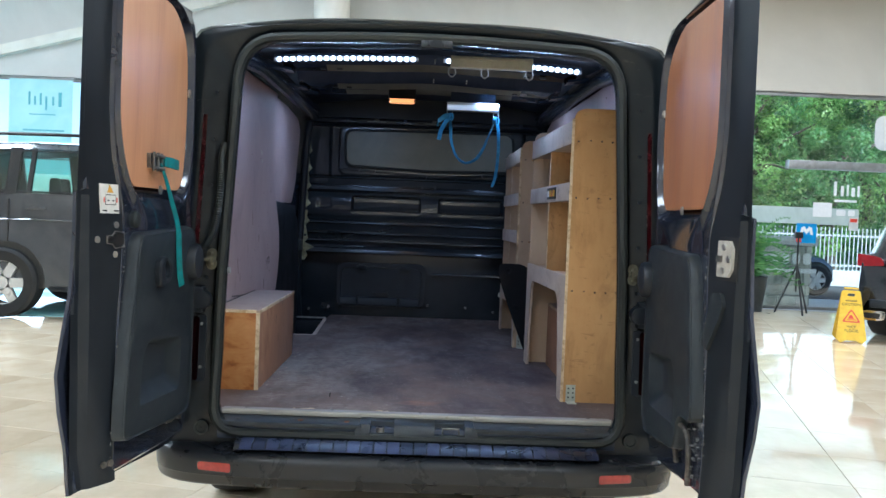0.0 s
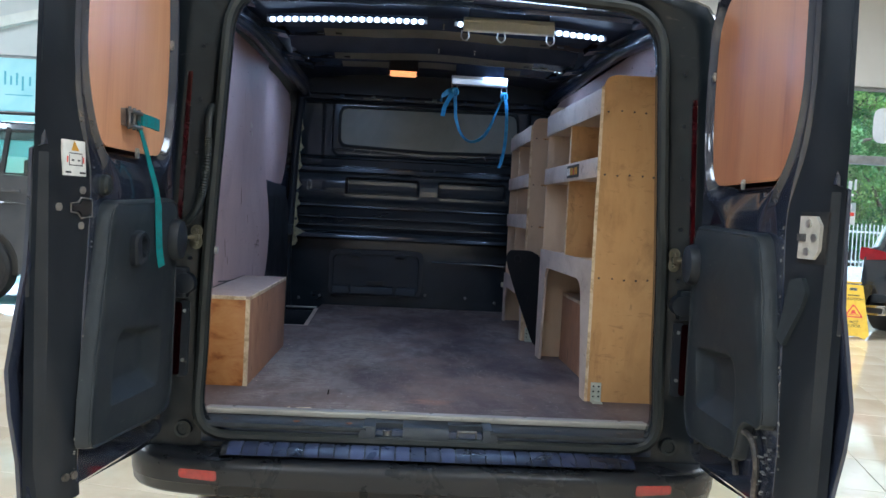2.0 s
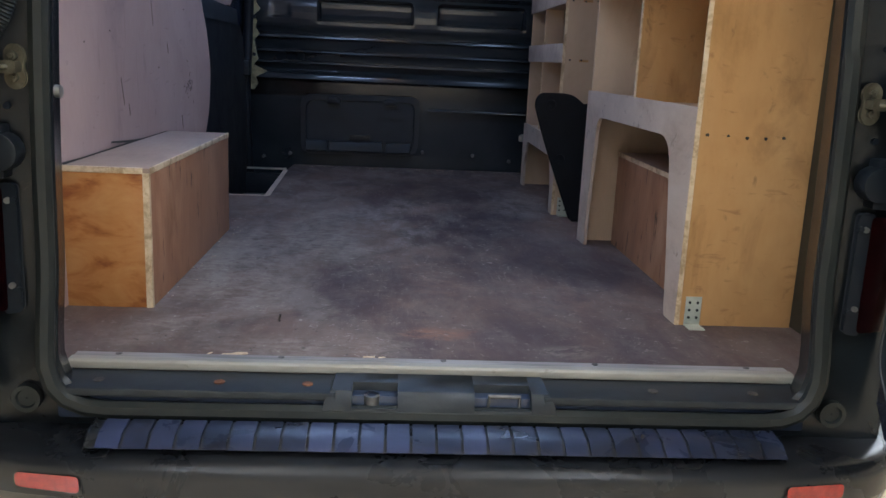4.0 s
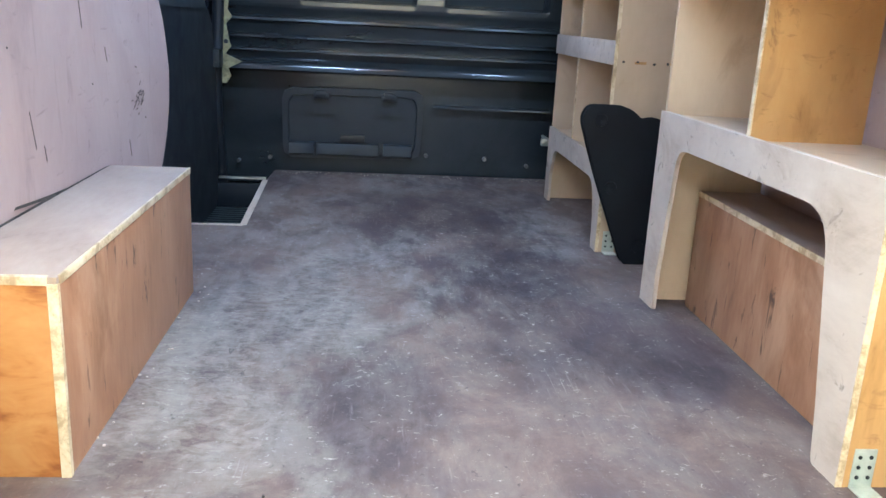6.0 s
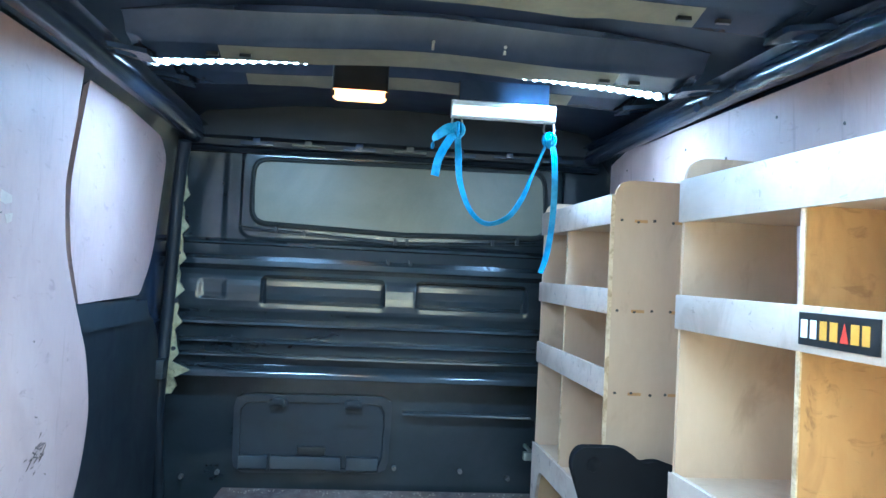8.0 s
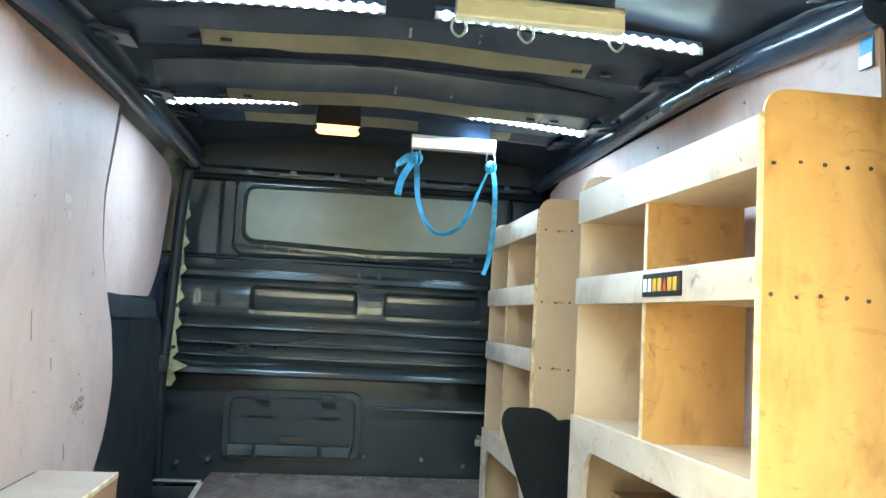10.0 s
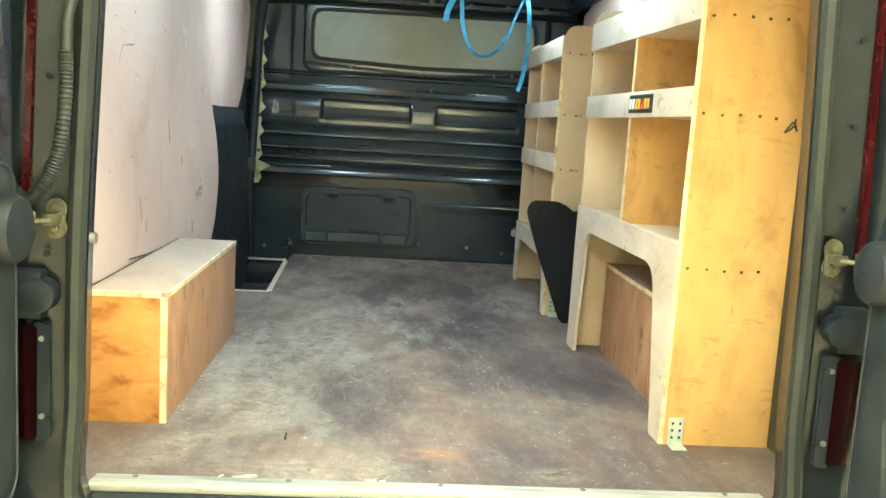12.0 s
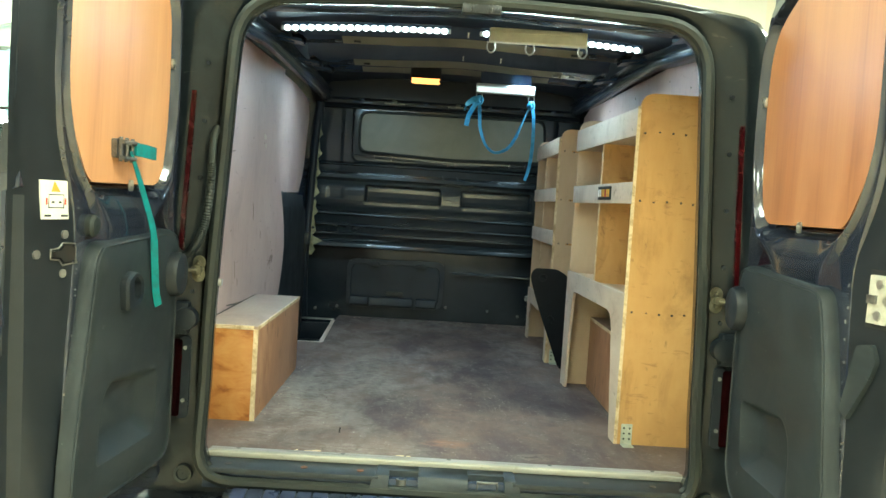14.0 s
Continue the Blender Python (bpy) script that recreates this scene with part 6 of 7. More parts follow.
for y0, w, zm in ((3.42, 0.12, 1.929), (4.25, 0.11, 1.990), (4.78, 0.11, 1.985), (5.27, 0.11, 2.029)):
    b = B()
    lead = [(-0.100, 0.125), (-0.076, 0.072), (-0.052, 0.022), (-0.040, 0.004)] if y0 > 4.2 else [(-0.075, 0.125), (-0.050, 0.070), (-0.046, 0.022), (-0.040, 0.004)]
    front, rear = lead, [(0.02, 0.022), (0.05, 0.065), (0.07, 0.125)]
    rings = []
    for k in range(61):
        x = -0.72 + 1.44 * k / 60
        zr = zm - 0.055 * x * x + 0.03 * step(abs(x), 0.67, 0.72)
        zr += 0.008 * (0.5 + 0.5 * math.cos(x * 9.0)) * (1 if abs(x) < 0.7 else 0)
        lip = 0.006 + 0.018 * step(0.30 - abs(x), -0.03, 0.03) + 0.010 * step(abs(x) - 0.52, -0.02, 0.02)
        deep, rise = (0.0, 0.0) if y0 < 3.5 else (0.02, 0.018)
        sec = [*[(p, q + rise) for p, q in front], (-0.034, rise), (lip + deep - 0.004, 0.0), (lip + deep, 0.003), *[(p + lip + deep - 0.006, q) for p, q in rear]]
        cap = 2.086 - 0.075 * x * x - (0.03 if y0 < 4.5 else 0.0)
        rings.append([(x, y0 + p * w / 0.09, min(cap, zr + q * (0.3 if y0 < 3.5 else 1))) for p, q in sec])
    loops(b, [[r[q] for r in rings] for q in range(5)], False)
    loops(b, [[r[q] for r in rings[:10]] for q in range(4, 6)], False)
    # middle of the underside in the tan that imitates reflected hall light
    loops(b, [[r[q] for r in rings[9:52]] for q in range(4, 6)], False, 1)
    loops(b, [[r[q] for r in rings[51:]] for q in range(4, 6)], False)
    loops(b, [[r[q] for r in rings] for q in range(5, len(sec))], False)
    bow = part("roof_bow", b, [INNER, INNER if y0 < 3.5 else BOW], van)
    if 4.0 < y0 < 5.0:
        for cx in (0.02, 0.20):
            b = B()
            box(b, cx - 0.003, cx + 0.003, y0 - 0.062, y0 - 0.052, zm + 0.030, zm + 0.052)
            cyl(b, (cx, y0 - 0.066, zm + 0.046), (cx, y0 - 0.072, zm + 0.046), 0.004, 8)
            part("clip", b, ZINC, bow, "small bright metal clip")
        for cx in (-0.52, -0.44, 0.47, 0.55):
            b = B()
            box(b, cx - 0.014, cx + 0.014, y0 - 0.02, y0 - 0.008, zm - 0.012, zm - 0.004)
            part("slot", b, INKBLACK, bow)
    for sd in (-1, 1):
        b = B()
        oute = rounded([(sd * 0.665, y0 - 0.055), (sd * 0.80, y0 - 0.042), (sd * 0.80, y0 + 0.042), (sd * 0.665, y0 + 0.055)], 0.01)
        inne = rounded([(sd * 0.705, y0 - 0.024), (sd * 0.775, y0 - 0.024), (sd * 0.775, y0 + 0.024), (sd * 0.705, y0 + 0.024)], 0.018)
        cc = (sd * 0.738, y0)
        pa, pb = polar(oute, cc, 40), polar(inne, cc, 40)

        def zc(x):
            return zm - 0.029 + 0.02 * (abs(x) - 0.665) / 0.135
        loops(b, [[(p, q, zc(p) + dz2) for p, q in pts] for pts, dz2 in ((pa, 0.012), (pa, 0.0), (pb, 0.0), (pb, 0.012))], True)
        part("bow_gusset", b, INNER, bow)
# cant rail along each side
for sd in (-1, 1):
    b = B()
    tube(b, [(sd * 0.775, 3.42, 1.89), (sd * 0.795, 4.1, 1.955), (sd * 0.797, 4.6, 1.965), (sd * 0.79, BY, 1.96)], 0.036, 12)
    part("cant_rail", b, INNER, van)

# bulkhead: a pressed profile, then ribs, pads, window and hatch
# height and depth up the pressed sheet: fields lean to the load space, ribs end in a narrow upward face
PRESSED = [(0.50, 6.125), (0.62, 6.125), (0.64, 6.124), (1.00, 6.102), (1.014, 6.020), (1.016, 6.011), (1.040, 6.019), (1.064, 6.047), (1.090, 6.036), (1.094, 6.020), (1.101, 6.022), (1.110, 6.042),
           (1.145, 6.030), (1.150, 6.012), (1.157, 6.014), (1.167, 6.036), (1.216, 6.020), (1.222, 6.002), (1.231, 6.0045), (1.246, 6.032), (1.262, 6.022), (1.275, 6.011), (1.290, 6.0055), (1.315, 6.001), (1.345, 5.999), (1.375, 6.0015), (1.395, 6.006), (1.412, 6.013), (1.434, 6.028),
           (1.452, 6.002), (1.454, 5.998), (1.474, 6.001), (1.492, 6.034), (1.532, 6.022), (1.537, 6.010), (1.543, 6.012), (1.558, 6.052), (1.900, 6.050), (1.93, 6.045), (2.10, 5.97)]
def rect_inside(x, z, x0, x1, z0, z1, r):
    """Distance inside a rounded rectangle, negative outside it."""
    dx, dz = abs(x - (x0 + x1) / 2) - (x1 - x0) / 2 + r, abs(z - (z0 + z1) / 2) - (z1 - z0) / 2 + r
    return r - math.hypot(max(dx, 0.0), max(dz, 0.0)) - min(max(dx, dz), 0.0)


POCKETS = ((-0.512, -0.030, 1.282, 1.418), (0.098, 0.548, 1.284, 1.418), (-0.760, -0.640, 1.292, 1.405))


def pressed_depth(x, z):
    """How far the sheet stands back at a place: ribs by the profile, then pockets and the window's frame."""
    y = next(ya + (yb - ya) * (z - za) / (zb - za) for (za, ya), (zb, yb) in zip(PRESSED, PRESSED[1:]) if z <= zb)
    for x0, x1, z0, z1 in POCKETS:
        d = rect_inside(x, z, x0, x1, z0, z1, 0.022)
        if d > -0.004:
            # a bright narrow sill, then the drop into the pocket
            sill = 0.04 * min(1.0, max(0.0, (z - z0 - 0.002) / 0.022)) + 0.96 * step(z - z0, 0.024, 0.038)
            y += (0.12 if x < -0.6 else 1.0) * (0.046 + 0.30 * (z1 - z)) * step(d, -0.003, 0.011 if x > -0.6 else 0.03) * sill
    d = rect_inside(x, z, -0.612, 0.690, 1.562, 1.925, 0.05)
    y -= 0.013 * step(d, -0.008, 0.008)
    # outer cheeks below the window stand proud by a hand's thickness less
    y += 0.008 * step(abs(x), 0.66, 0.69) * step(z, 1.50, 1.54)
    return y


heights = sorted({round(z, 4) for z, _ in PRESSED} | {round(0.50 + 0.01 * k, 4) for k in range(161)} | {round(1.262 + 0.004 * k, 4) for k in range(46)} | {round(1.550 + 0.004 * k, 4) for k in range(8)})
across = [-0.90 + 1.80 * k / 300 for k in range(301)]
b = B()
loops(b, [[(x, pressed_depth(x, z), z) for z in heights] for x in across], False)
bulk = part("bulkhead", b, BULK, van, "black pressed steel bulkhead with glossy ribs")
for xa, xb, zc_, hh in ((-0.41, 0.445, 1.098, 0.005), (0.07, 0.60, 0.876, 0.004), (-0.42, 0.55, 1.545, 0.003)):
    b = B()
    ye = 6.035 if zc_ > 0.9 else 6.095
    prism(b, [(ye - 0.024, zc_ - hh), (ye - 0.024 + 0.5 * hh, zc_ + hh), (ye + 0.03, zc_ + hh + 0.012), (ye + 0.03, zc_ - hh)], along_x, xa, xb)
    part("rib", b, BULK, bulk, bevel=0.0012)
# window with a gasket, a sagging lower line and studs
wo = rounded([(-0.565, 1.625), (0.03, 1.605), (0.62, 1.62), (0.60, 1.885), (-0.565, 1.875)], [0.06, 0, 0.06, 0.06, 0.06], 6)
b = B()
tube(b, [(p, 6.030, q) for p, q in wo], 0.012, 8, True)
part("window_gasket", b, RUBBER, bulk)
b = B()
prism(b, wo, along_y, 6.022, 6.04)
part("window_panel", b, material("dull_window_board", [(0.15, 0.143, 0.096), (0.20, 0.192, 0.132)], 0.36, scale=(3, 3, 3), bump=0.03), bulk, "dull olive-grey window board")
b = B()
tube(b, [(-0.60, 6.035, 1.60), (-0.3, 6.035, 1.585), (0.03, 6.035, 1.568), (0.35, 6.035, 1.58), (0.64, 6.035, 1.595)], 0.008, 6)
part("rib", b, BULK, bulk)
for sx, sz in ((-0.47, 1.60), (-0.36, 1.592), (0.005, 1.575), (0.055, 1.575), (0.40, 1.59), (0.50, 1.597), (-0.02, 1.49), (0.07, 1.49)):
    b = B()
    box(b, sx - 0.006, sx + 0.006, 6.012, 6.04, sz - 0.012, sz + 0.012)
    part("stud", b, PLASTIC, bulk)
b = B()
prism(b, [(6.0, 1.897), (5.985, 1.910), (6.0, 1.922), (5.995, 1.945), (5.965, 1.955), (5.960, 2.10), (6.06, 2.10), (6.06, 1.897)], along_x, -0.82, 0.82)
part("header_rail", b, PLASTIC, bulk)
# header above the window
for k in range(7):
    xk = -0.62 + 0.2 * k
    b = B()
    box(b, xk, xk + 0.13, 5.978, 6.0, 1.923 + (0.006 if k % 2 else 0), 1.938)
    box(b, xk + 0.05, xk + 0.08, 5.968, 5.985, 1.930, 1.952)
    part("header_clip", b, BOW if k in (1, 3) else INNER, bulk, bevel=0.004)
# hatch low in the bulkhead
hb = rounded([(-0.60, 0.625), (0.02, 0.632), (0.03, 0.945), (-0.605, 0.938)], 0.05, 6)
hi = rounded([(-0.575, 0.645), (-0.005, 0.65), (0.0, 0.915), (-0.58, 0.91)], 0.05, 6)
cc = (-0.29, 0.785)
pa, pb = polar(hb, cc, 60), polar(hi, cc, 60)
b = B()
rows = loops(b, [ring_at(pa, 6.11), ring_at(pa, 6.085), ring_at(pb, 6.085), ring_at(scaled(pb, 0.985, cc), 6.095)], True)
b.faces.new(rows[-1])
hatch = part("hatch", b, HATCH, bulk, "dark plastic access hatch")
for xh in (-0.43, -0.13):
    b = B()
    box(b, xh - 0.035, xh + 0.035, 6.065, 6.10, 0.895, 0.922)
    box(b, xh - 0.022, xh + 0.022, 6.055, 6.09, 0.905, 0.93)
    prism(b, [(xh - 0.065, 0.83), (xh + 0.065, 0.83), (xh + 0.05, 0.862), (xh - 0.05, 0.862)], along_y, 6.08, 6.10)
    part("hatch_hinge", b, HATCH, hatch, bevel=0.003)
for xa, xb in ((-0.575, -0.46), (-0.45, -0.17), (-0.15, -0.02)):
    b = B()
    prism(b, [(6.10, 0.64), (6.065, 0.645), (6.075, 0.695), (6.10, 0.70)], along_x, xa, xb)
    part("hatch_foot", b, HATCH, hatch, bevel=0.004)
part("hatch_recess", box(B(), -0.345, -0.235, 6.082, 6.096, 0.700, 0.735), INKBLACK, hatch, bevel=0.004)
for sx, sz in ((0.048, 0.652), (0.32, 0.645), (0.52, 0.62), (-0.66, 0.62), (-0.80, 0.60)):
    b = B()
    cyl(b, (sx, 6.12, sz), (sx, 6.092, sz), 0.009, 10)
    part("bolt", b, STEELDULL, bulk)
b = B()
cyl(b, (0.575, 6.05, 0.77), (0.575, 5.86, 0.77), 0.008, 8)
box(b, 0.53, 0.60, 5.84, 5.87, 0.755, 0.785)
part("anchor_eye", b, ZINC, bulk, bevel=0.004)

# bare ragged flange at the sliding door's front pillar
b = B()
r = random.Random(12)
edge = [(-0.797 - 0.012 * k / 28 + r.uniform(-0.003, 0.004) + (0.016 if k % 4 == 3 else 0.0) - (0.008 if k % 4 == 0 else 0.0), 1.80 - 0.03 * k) for k in range(29)]
edge = [(x + (0.055 if abs(z - 1.045) < 0.02 else 0), z) for x, z in edge]
prism(b, [(-0.838 - (0.02 * (k / 28) ** 2), 1.80 - 0.03 * k) for k in range(28, -1, -1)] + edge, along_y, 5.90, 5.915)
flange = part("pillar_flange", b, FOAM, van, "ragged bare tan pillar flange")
for k in range(9):
    b = B()
    cyl(b, (-0.812, 5.90, 1.76 - 0.09 * k), (-0.812, 5.892, 1.76 - 0.09 * k), 0.009, 8)
    part("clip", b, PLASTIC if k % 2 else FOAM, flange)

# sliding side door, inner faces
sdoor = [(4.55, 0.45), (5.86, 0.45), (5.87, 0.75), (5.90, 1.10), (5.88, 1.45), (5.82, 1.93), (4.55, 1.96)]
b = B()
prism(b, [(p, q) for p, q in sdoor], lambda p, q, a: (a, p, q), -0.895, -0.878)
slide = part("sliding_door", b, INNER, van, "sliding side door seen from inside")
b = B()
prism(b, rounded([(4.55, 0.47), (5.80, 0.47), (5.82, 0.9), (5.75, 1.22), (5.52, 1.29), (4.55, 1.31)], [0, 0.06, 0.3, 0.10, 0.08, 0], 6), lambda p, q, a: (a, p, q), -0.87, -0.842)
part("lower_trim", b, PLASTIC, slide, "black moulded door trim", bevel=0.012)
b = B()
prism(b, [(4.70, 1.270), (5.60, 1.262), (5.56, 1.318), (4.70, 1.338)], lambda p, q, a: (a, p, q), -0.872, -0.836)
part("trim_ledge", b, HATCH, slide, bevel=0.006)
b = B()
prism(b, rounded([(4.95, 1.338), (5.56, 1.342), (5.70, 1.46), (5.84, 1.84), (5.74, 1.900), (4.95, 1.945), (4.895, 1.80), (4.845, 1.66), (4.845, 1.58), (4.87, 1.47)], [0.005, 0.03, 0.10, 0.05, 0.03, 0.005, 0.05, 0.02, 0.02, 0.03], 6), lambda p, q, a: (a, p, q), -0.876, -0.862)
part("window_plywood", b, LINING, slide, "pale plywood over the sliding door window", bevel=0.002)
b = B()
tube(b, curve_points([(-0.845, 5.93, 0.52), (-0.85, 5.86, 0.9), (-0.84, 5.90, 1.3), (-0.82, 5.86, 1.7), (-0.79, 5.80, 1.90)], 6), 0.024, 10)
part("door_seal", b, PLASTIC, slide)
b = B()
box(b, -0.865, -0.815, 5.76, 5.84, 1.03, 1.10)
part("door_latch", b, TRIM, slide, bevel=0.008)

# ---- plywood floor, wheel boxes, linings ----
b = B()
outer = [(-0.70, SY + 0.02), (0.70, SY + 0.02), (0.80, 3.122), (0.85, 3.14), (0.85, 6.085), (-0.635, 6.085), (-0.645, 5.84), (-0.620, 5.05), (-0.865, 5.045), (-0.865, 3.14), (-0.80, 3.122)]
prism(b, outer, along_z, 0.547, FZ)
part_floor = thing("plywood_floor", (0, 3.1, 0.547), "worn brown phenolic plywood load floor with grey scuffs", "load floor", kind="structure")
part("floor_sheet", b, PLYFLOOR, part_floor, smooth=False)
b = B()
prism(b, [(SY + 0.036, 0.5684), (SY + 0.064, 0.5675), (SY + 0.064, FZ + 0.0005), (SY + 0.036, FZ + 0.0005)], along_x, -0.70, 0.70)
edge = part("edge_strip", b, EDGEALU, part_floor, "dulled aluminium edge strip", bevel=0.0005)
b = B()
prism(b, [(SY + 0.012, 0.553), (SY + 0.012, 0.5665), (SY + 0.016, 0.5705), (SY + 0.034, 0.5705), (SY + 0.036, 0.5690), (SY + 0.036, FZ + 0.0005), (SY + 0.019, FZ + 0.0005), (SY + 0.019, 0.553)], along_x, -0.70, 0.70)
part("edge_lip", b, EDGELIP, edge, "pale rounded front lip", bevel=0.001)
for sx in (-0.62, -0.31, 0.007, 0.31, 0.62):
    b = B()
    cyl(b, (sx, SY + 0.054, 0.5675), (sx, SY + 0.054, 0.5695), 0.006, 10)
    part("screw", b, STEELDULL, edge)
b = B()
box(b, -0.845, -0.648, 5.838, 5.872, FZ + 0.0005, FZ + 0.007)
part("step_strip", b, ALU, part_floor, "pale aluminium strip at the step", bevel=0.002)
b = B()
for pa, pb in (((-0.648, 5.838), (-0.623, 5.05)), ((-0.623, 5.05), (-0.86, 5.045))):
    d = (Vector(pb) - Vector(pa)).normalized()
    n = Vector((-d.y, d.x)) * 0.011
    prism(b, [(pa[0] + n.x, pa[1] + n.y), (pb[0] + n.x, pb[1] + n.y), (pb[0] - n.x, pb[1] - n.y), (pa[0] - n.x, pa[1] - n.y)], along_z, FZ - 0.004, FZ + 0.0015)
part("cut_edge", b, SHELFFACE, part_floor, "pale cut plywood edge")
b = B()
box(b, -0.90, -0.60, 4.95, 5.90, 0.40, 0.44)
box(b, -0.635, -0.61, 5.0, 5.88, 0.44, 0.547)
box(b, -0.88, -0.61, 5.845, 5.87, 0.44, 0.545)
part("step_well", b, PLASTIC, van, bevel=0.006)
for k in range(9):
    b = B()
    box(b, -0.86, -0.65, 5.50 + 0.036 * k, 5.52 + 0.036 * k, 0.44, 0.446)
    part("tread_bar", b, TRIM, van)
b = B()
tube(b, curve_points([(-0.345, 3.385, FZ), (-0.3455, 3.386, 0.572), (-0.343, 3.387, 0.582)], 4), 0.0022, 6)
single("bent_nail", b, DIRT, (-0.345, 3.385, FZ), "small bent rusty nail standing in the floor", "nail")
b = B()
r = random.Random(31)
for px, py, w, d, turn in ((-0.395, 0.076, 0.017, 0.008, 0.15), (-0.418, 0.072, 0.010, 0.003, 0.05), (-0.452, 0.073, 0.007, 0.002, 0.9), (-0.14, 0.072, 0.012, 0.002, 0.0), (-0.115, 0.073, 0.007, 0.0025, 0.2)):
    prism(b, [(px + u * w * math.cos(turn) - v * d * math.sin(turn), SY + py + u * w * math.sin(turn) + v * d * math.cos(turn)) for u, v in ((-1, -0.8), (0.3, -1.0), (1.0, -0.4), (0.9, 0.8), (-0.2, 1.0), (-0.9, 0.3))], along_z, FZ - 0.001, FZ + r.uniform(0.001, 0.003))
single("wood_splinters", b, PLYEDGE, (-0.40, SY + 0.05, FZ), "pale wood splinters at the floor edge", "splinters", kind="stuff")

# dust and crumbs along the foot of the bulkhead and the floor edges
r = random.Random(52)
b = B()
for k in range(110):
    x, y = (r.uniform(-0.6, 0.8), 6.06 - abs(r.gauss(0, 0.03))) if k < 95 else (-0.615 + r.gauss(0, 0.012), r.uniform(3.5, 4.4))
    s, a = r.uniform(0.0012, 0.0042), r.uniform(0, 3.1)
    prism(b, [(x + s * math.cos(a + q) * (1.6 if q < 1 else 1), y + s * math.sin(a + q)) for q in (0.3, 1.7, 3.0, 4.6)], along_z, FZ - 0.001, FZ + r.uniform(0.0008, 0.0025))
single("floor_crumbs", b, SHELFFACE, (0, 6.0, FZ), "pale crumbs and dust along the floor edges", "crumbs", kind="stuff")


def wheel_box(sd, y0, y1, xin, xout, top, label):
    w = thing("wheel_arch_box", (sd * (xin + xout) / 2, y0, FZ), label, "box", "wheel arch boxes")
    part("front_board", box(B(), *sorted((sd * xin + sd * 0.012, sd * xout)), y0, y0 + 0.012, FZ, top - 0.012), BOXFRONT, w, "orange plywood end board with dark knots", bevel=0.0008)
    part("side_board", box(B(), *sorted((sd * xin, sd * xin + sd * 0.012)), y0 + 0.002, y1, FZ, top - 0.012), BOXSIDE, w, "stained brown plywood side board", bevel=0.0008)
    part("top_board", box(B(), *sorted((sd * xin, sd * xout)), y0 + 0.002, y1, top - 0.012, top), BOXTOP, w, "dusty plywood top board", bevel=0.0008)
    part("rear_board", box(B(), *sorted((sd * xin + sd * 0.012, sd * xout)), y1 - 0.012, y1 - 0.001, FZ, top - 0.012), BOXSIDE, w, bevel=0.0008)
    b = B()
    box(b, *sorted((sd * (xin - 0.0015), sd * (xin + 0.0135))), y0 - 0.002, y0 + 0.010, FZ, top - 0.010)
    box(b, *sorted((sd * (xin + 0.0135), sd * xout)), y0 - 0.002, y0 + 0.010, top - 0.012, top + 0.001)
    box(b, *sorted((sd * (xin - 0.002), sd * (xin + 0.002))), y0 + 0.010, y1, top - 0.013, top + 0.001)
    part("bare_edges", b, PLYEDGE, w, "pale bare plywood edges", bevel=0.001)
    return w


wheel_box(-1, 3.462, 4.35, 0.642, 0.835, 0.884, "plywood wheel arch box with orange end and stained side")
wheel_box(1, 3.50, 4.33, 0.640, 0.80, 0.874, "stained plywood wheel arch box under the shelving")

# plywood lining on the near side, cut in a waved edge by the sliding door
b = B()
wave = [(4.83, 1.935), (4.79, 1.80), (4.74, 1.66), (4.735, 1.60), (4.76, 1.47), (4.85, 1.33), (4.93, 1.22), (4.97, 1.11), (4.975, 1.03), (4.93, 0.90), (4.85, 0.80), (4.80, 0.75), (4.79, 0.70)]
wave = [(p.x, p.y) for p in curve_points([(a, c, 0) for a, c in wave], 4)]
poly = [(3.145, 0.567), (3.145, 1.80), (3.35, 1.875), (3.8, 1.915)] + wave + [(4.79, 0.567)]


def lean_left(p, q, a):
    return (-0.830 - 0.012 * max(0, q - 1.0) + a, p, q)


# rim faces black, in place of the shaded gap behind the sheet's edge
prism(b, poly, lean_left, -0.010, 0.0, 0, 1)
lining = thing("plywood_lining", (-0.83, 4.0, 0.6), "pale pinkish plywood wall lining with scuffs and screw holes", "wall lining")
part("sheet", b, [LINING, INKBLACK], lining, smooth=False)
b = B()
prism(b, [(4.375, 1.588), (4.428, 1.580), (4.430, 1.566), (4.398, 1.560), (4.372, 1.566)], lean_left, 0.0005, 0.0012)
prism(b, [(4.398, 1.540), (4.436, 1.545), (4.432, 1.528), (4.408, 1.522)], lean_left, 0.0005, 0.0012)
part("torn_patch", b, SHELFFACE, lining, "small torn pale patches")
# dark crack where the sheet has lifted off the wheel box
b = B()
prism(b, [(3.47, 0.8845), (4.34, 0.8845), (4.30, 0.887), (4.06, 0.8875), (3.95, 0.893), (3.80, 0.904), (3.79, 0.900), (3.92, 0.889), (3.60, 0.888), (3.47, 0.890)], lean_left, 0.0005, 0.0015)
part("crack", b, DIRT, lining)
r = random.Random(14)
b = B()
for k in range(13):
    y, z = r.uniform(3.5, 4.7), r.uniform(0.95, 1.85)
    cyl(b, lean_left(y, z, 0.0002), lean_left(y, z, 0.0012), 0.0021, 6)
tagged(part("screw_holes", b, DIRT, lining), kind="stuff")
b = B()
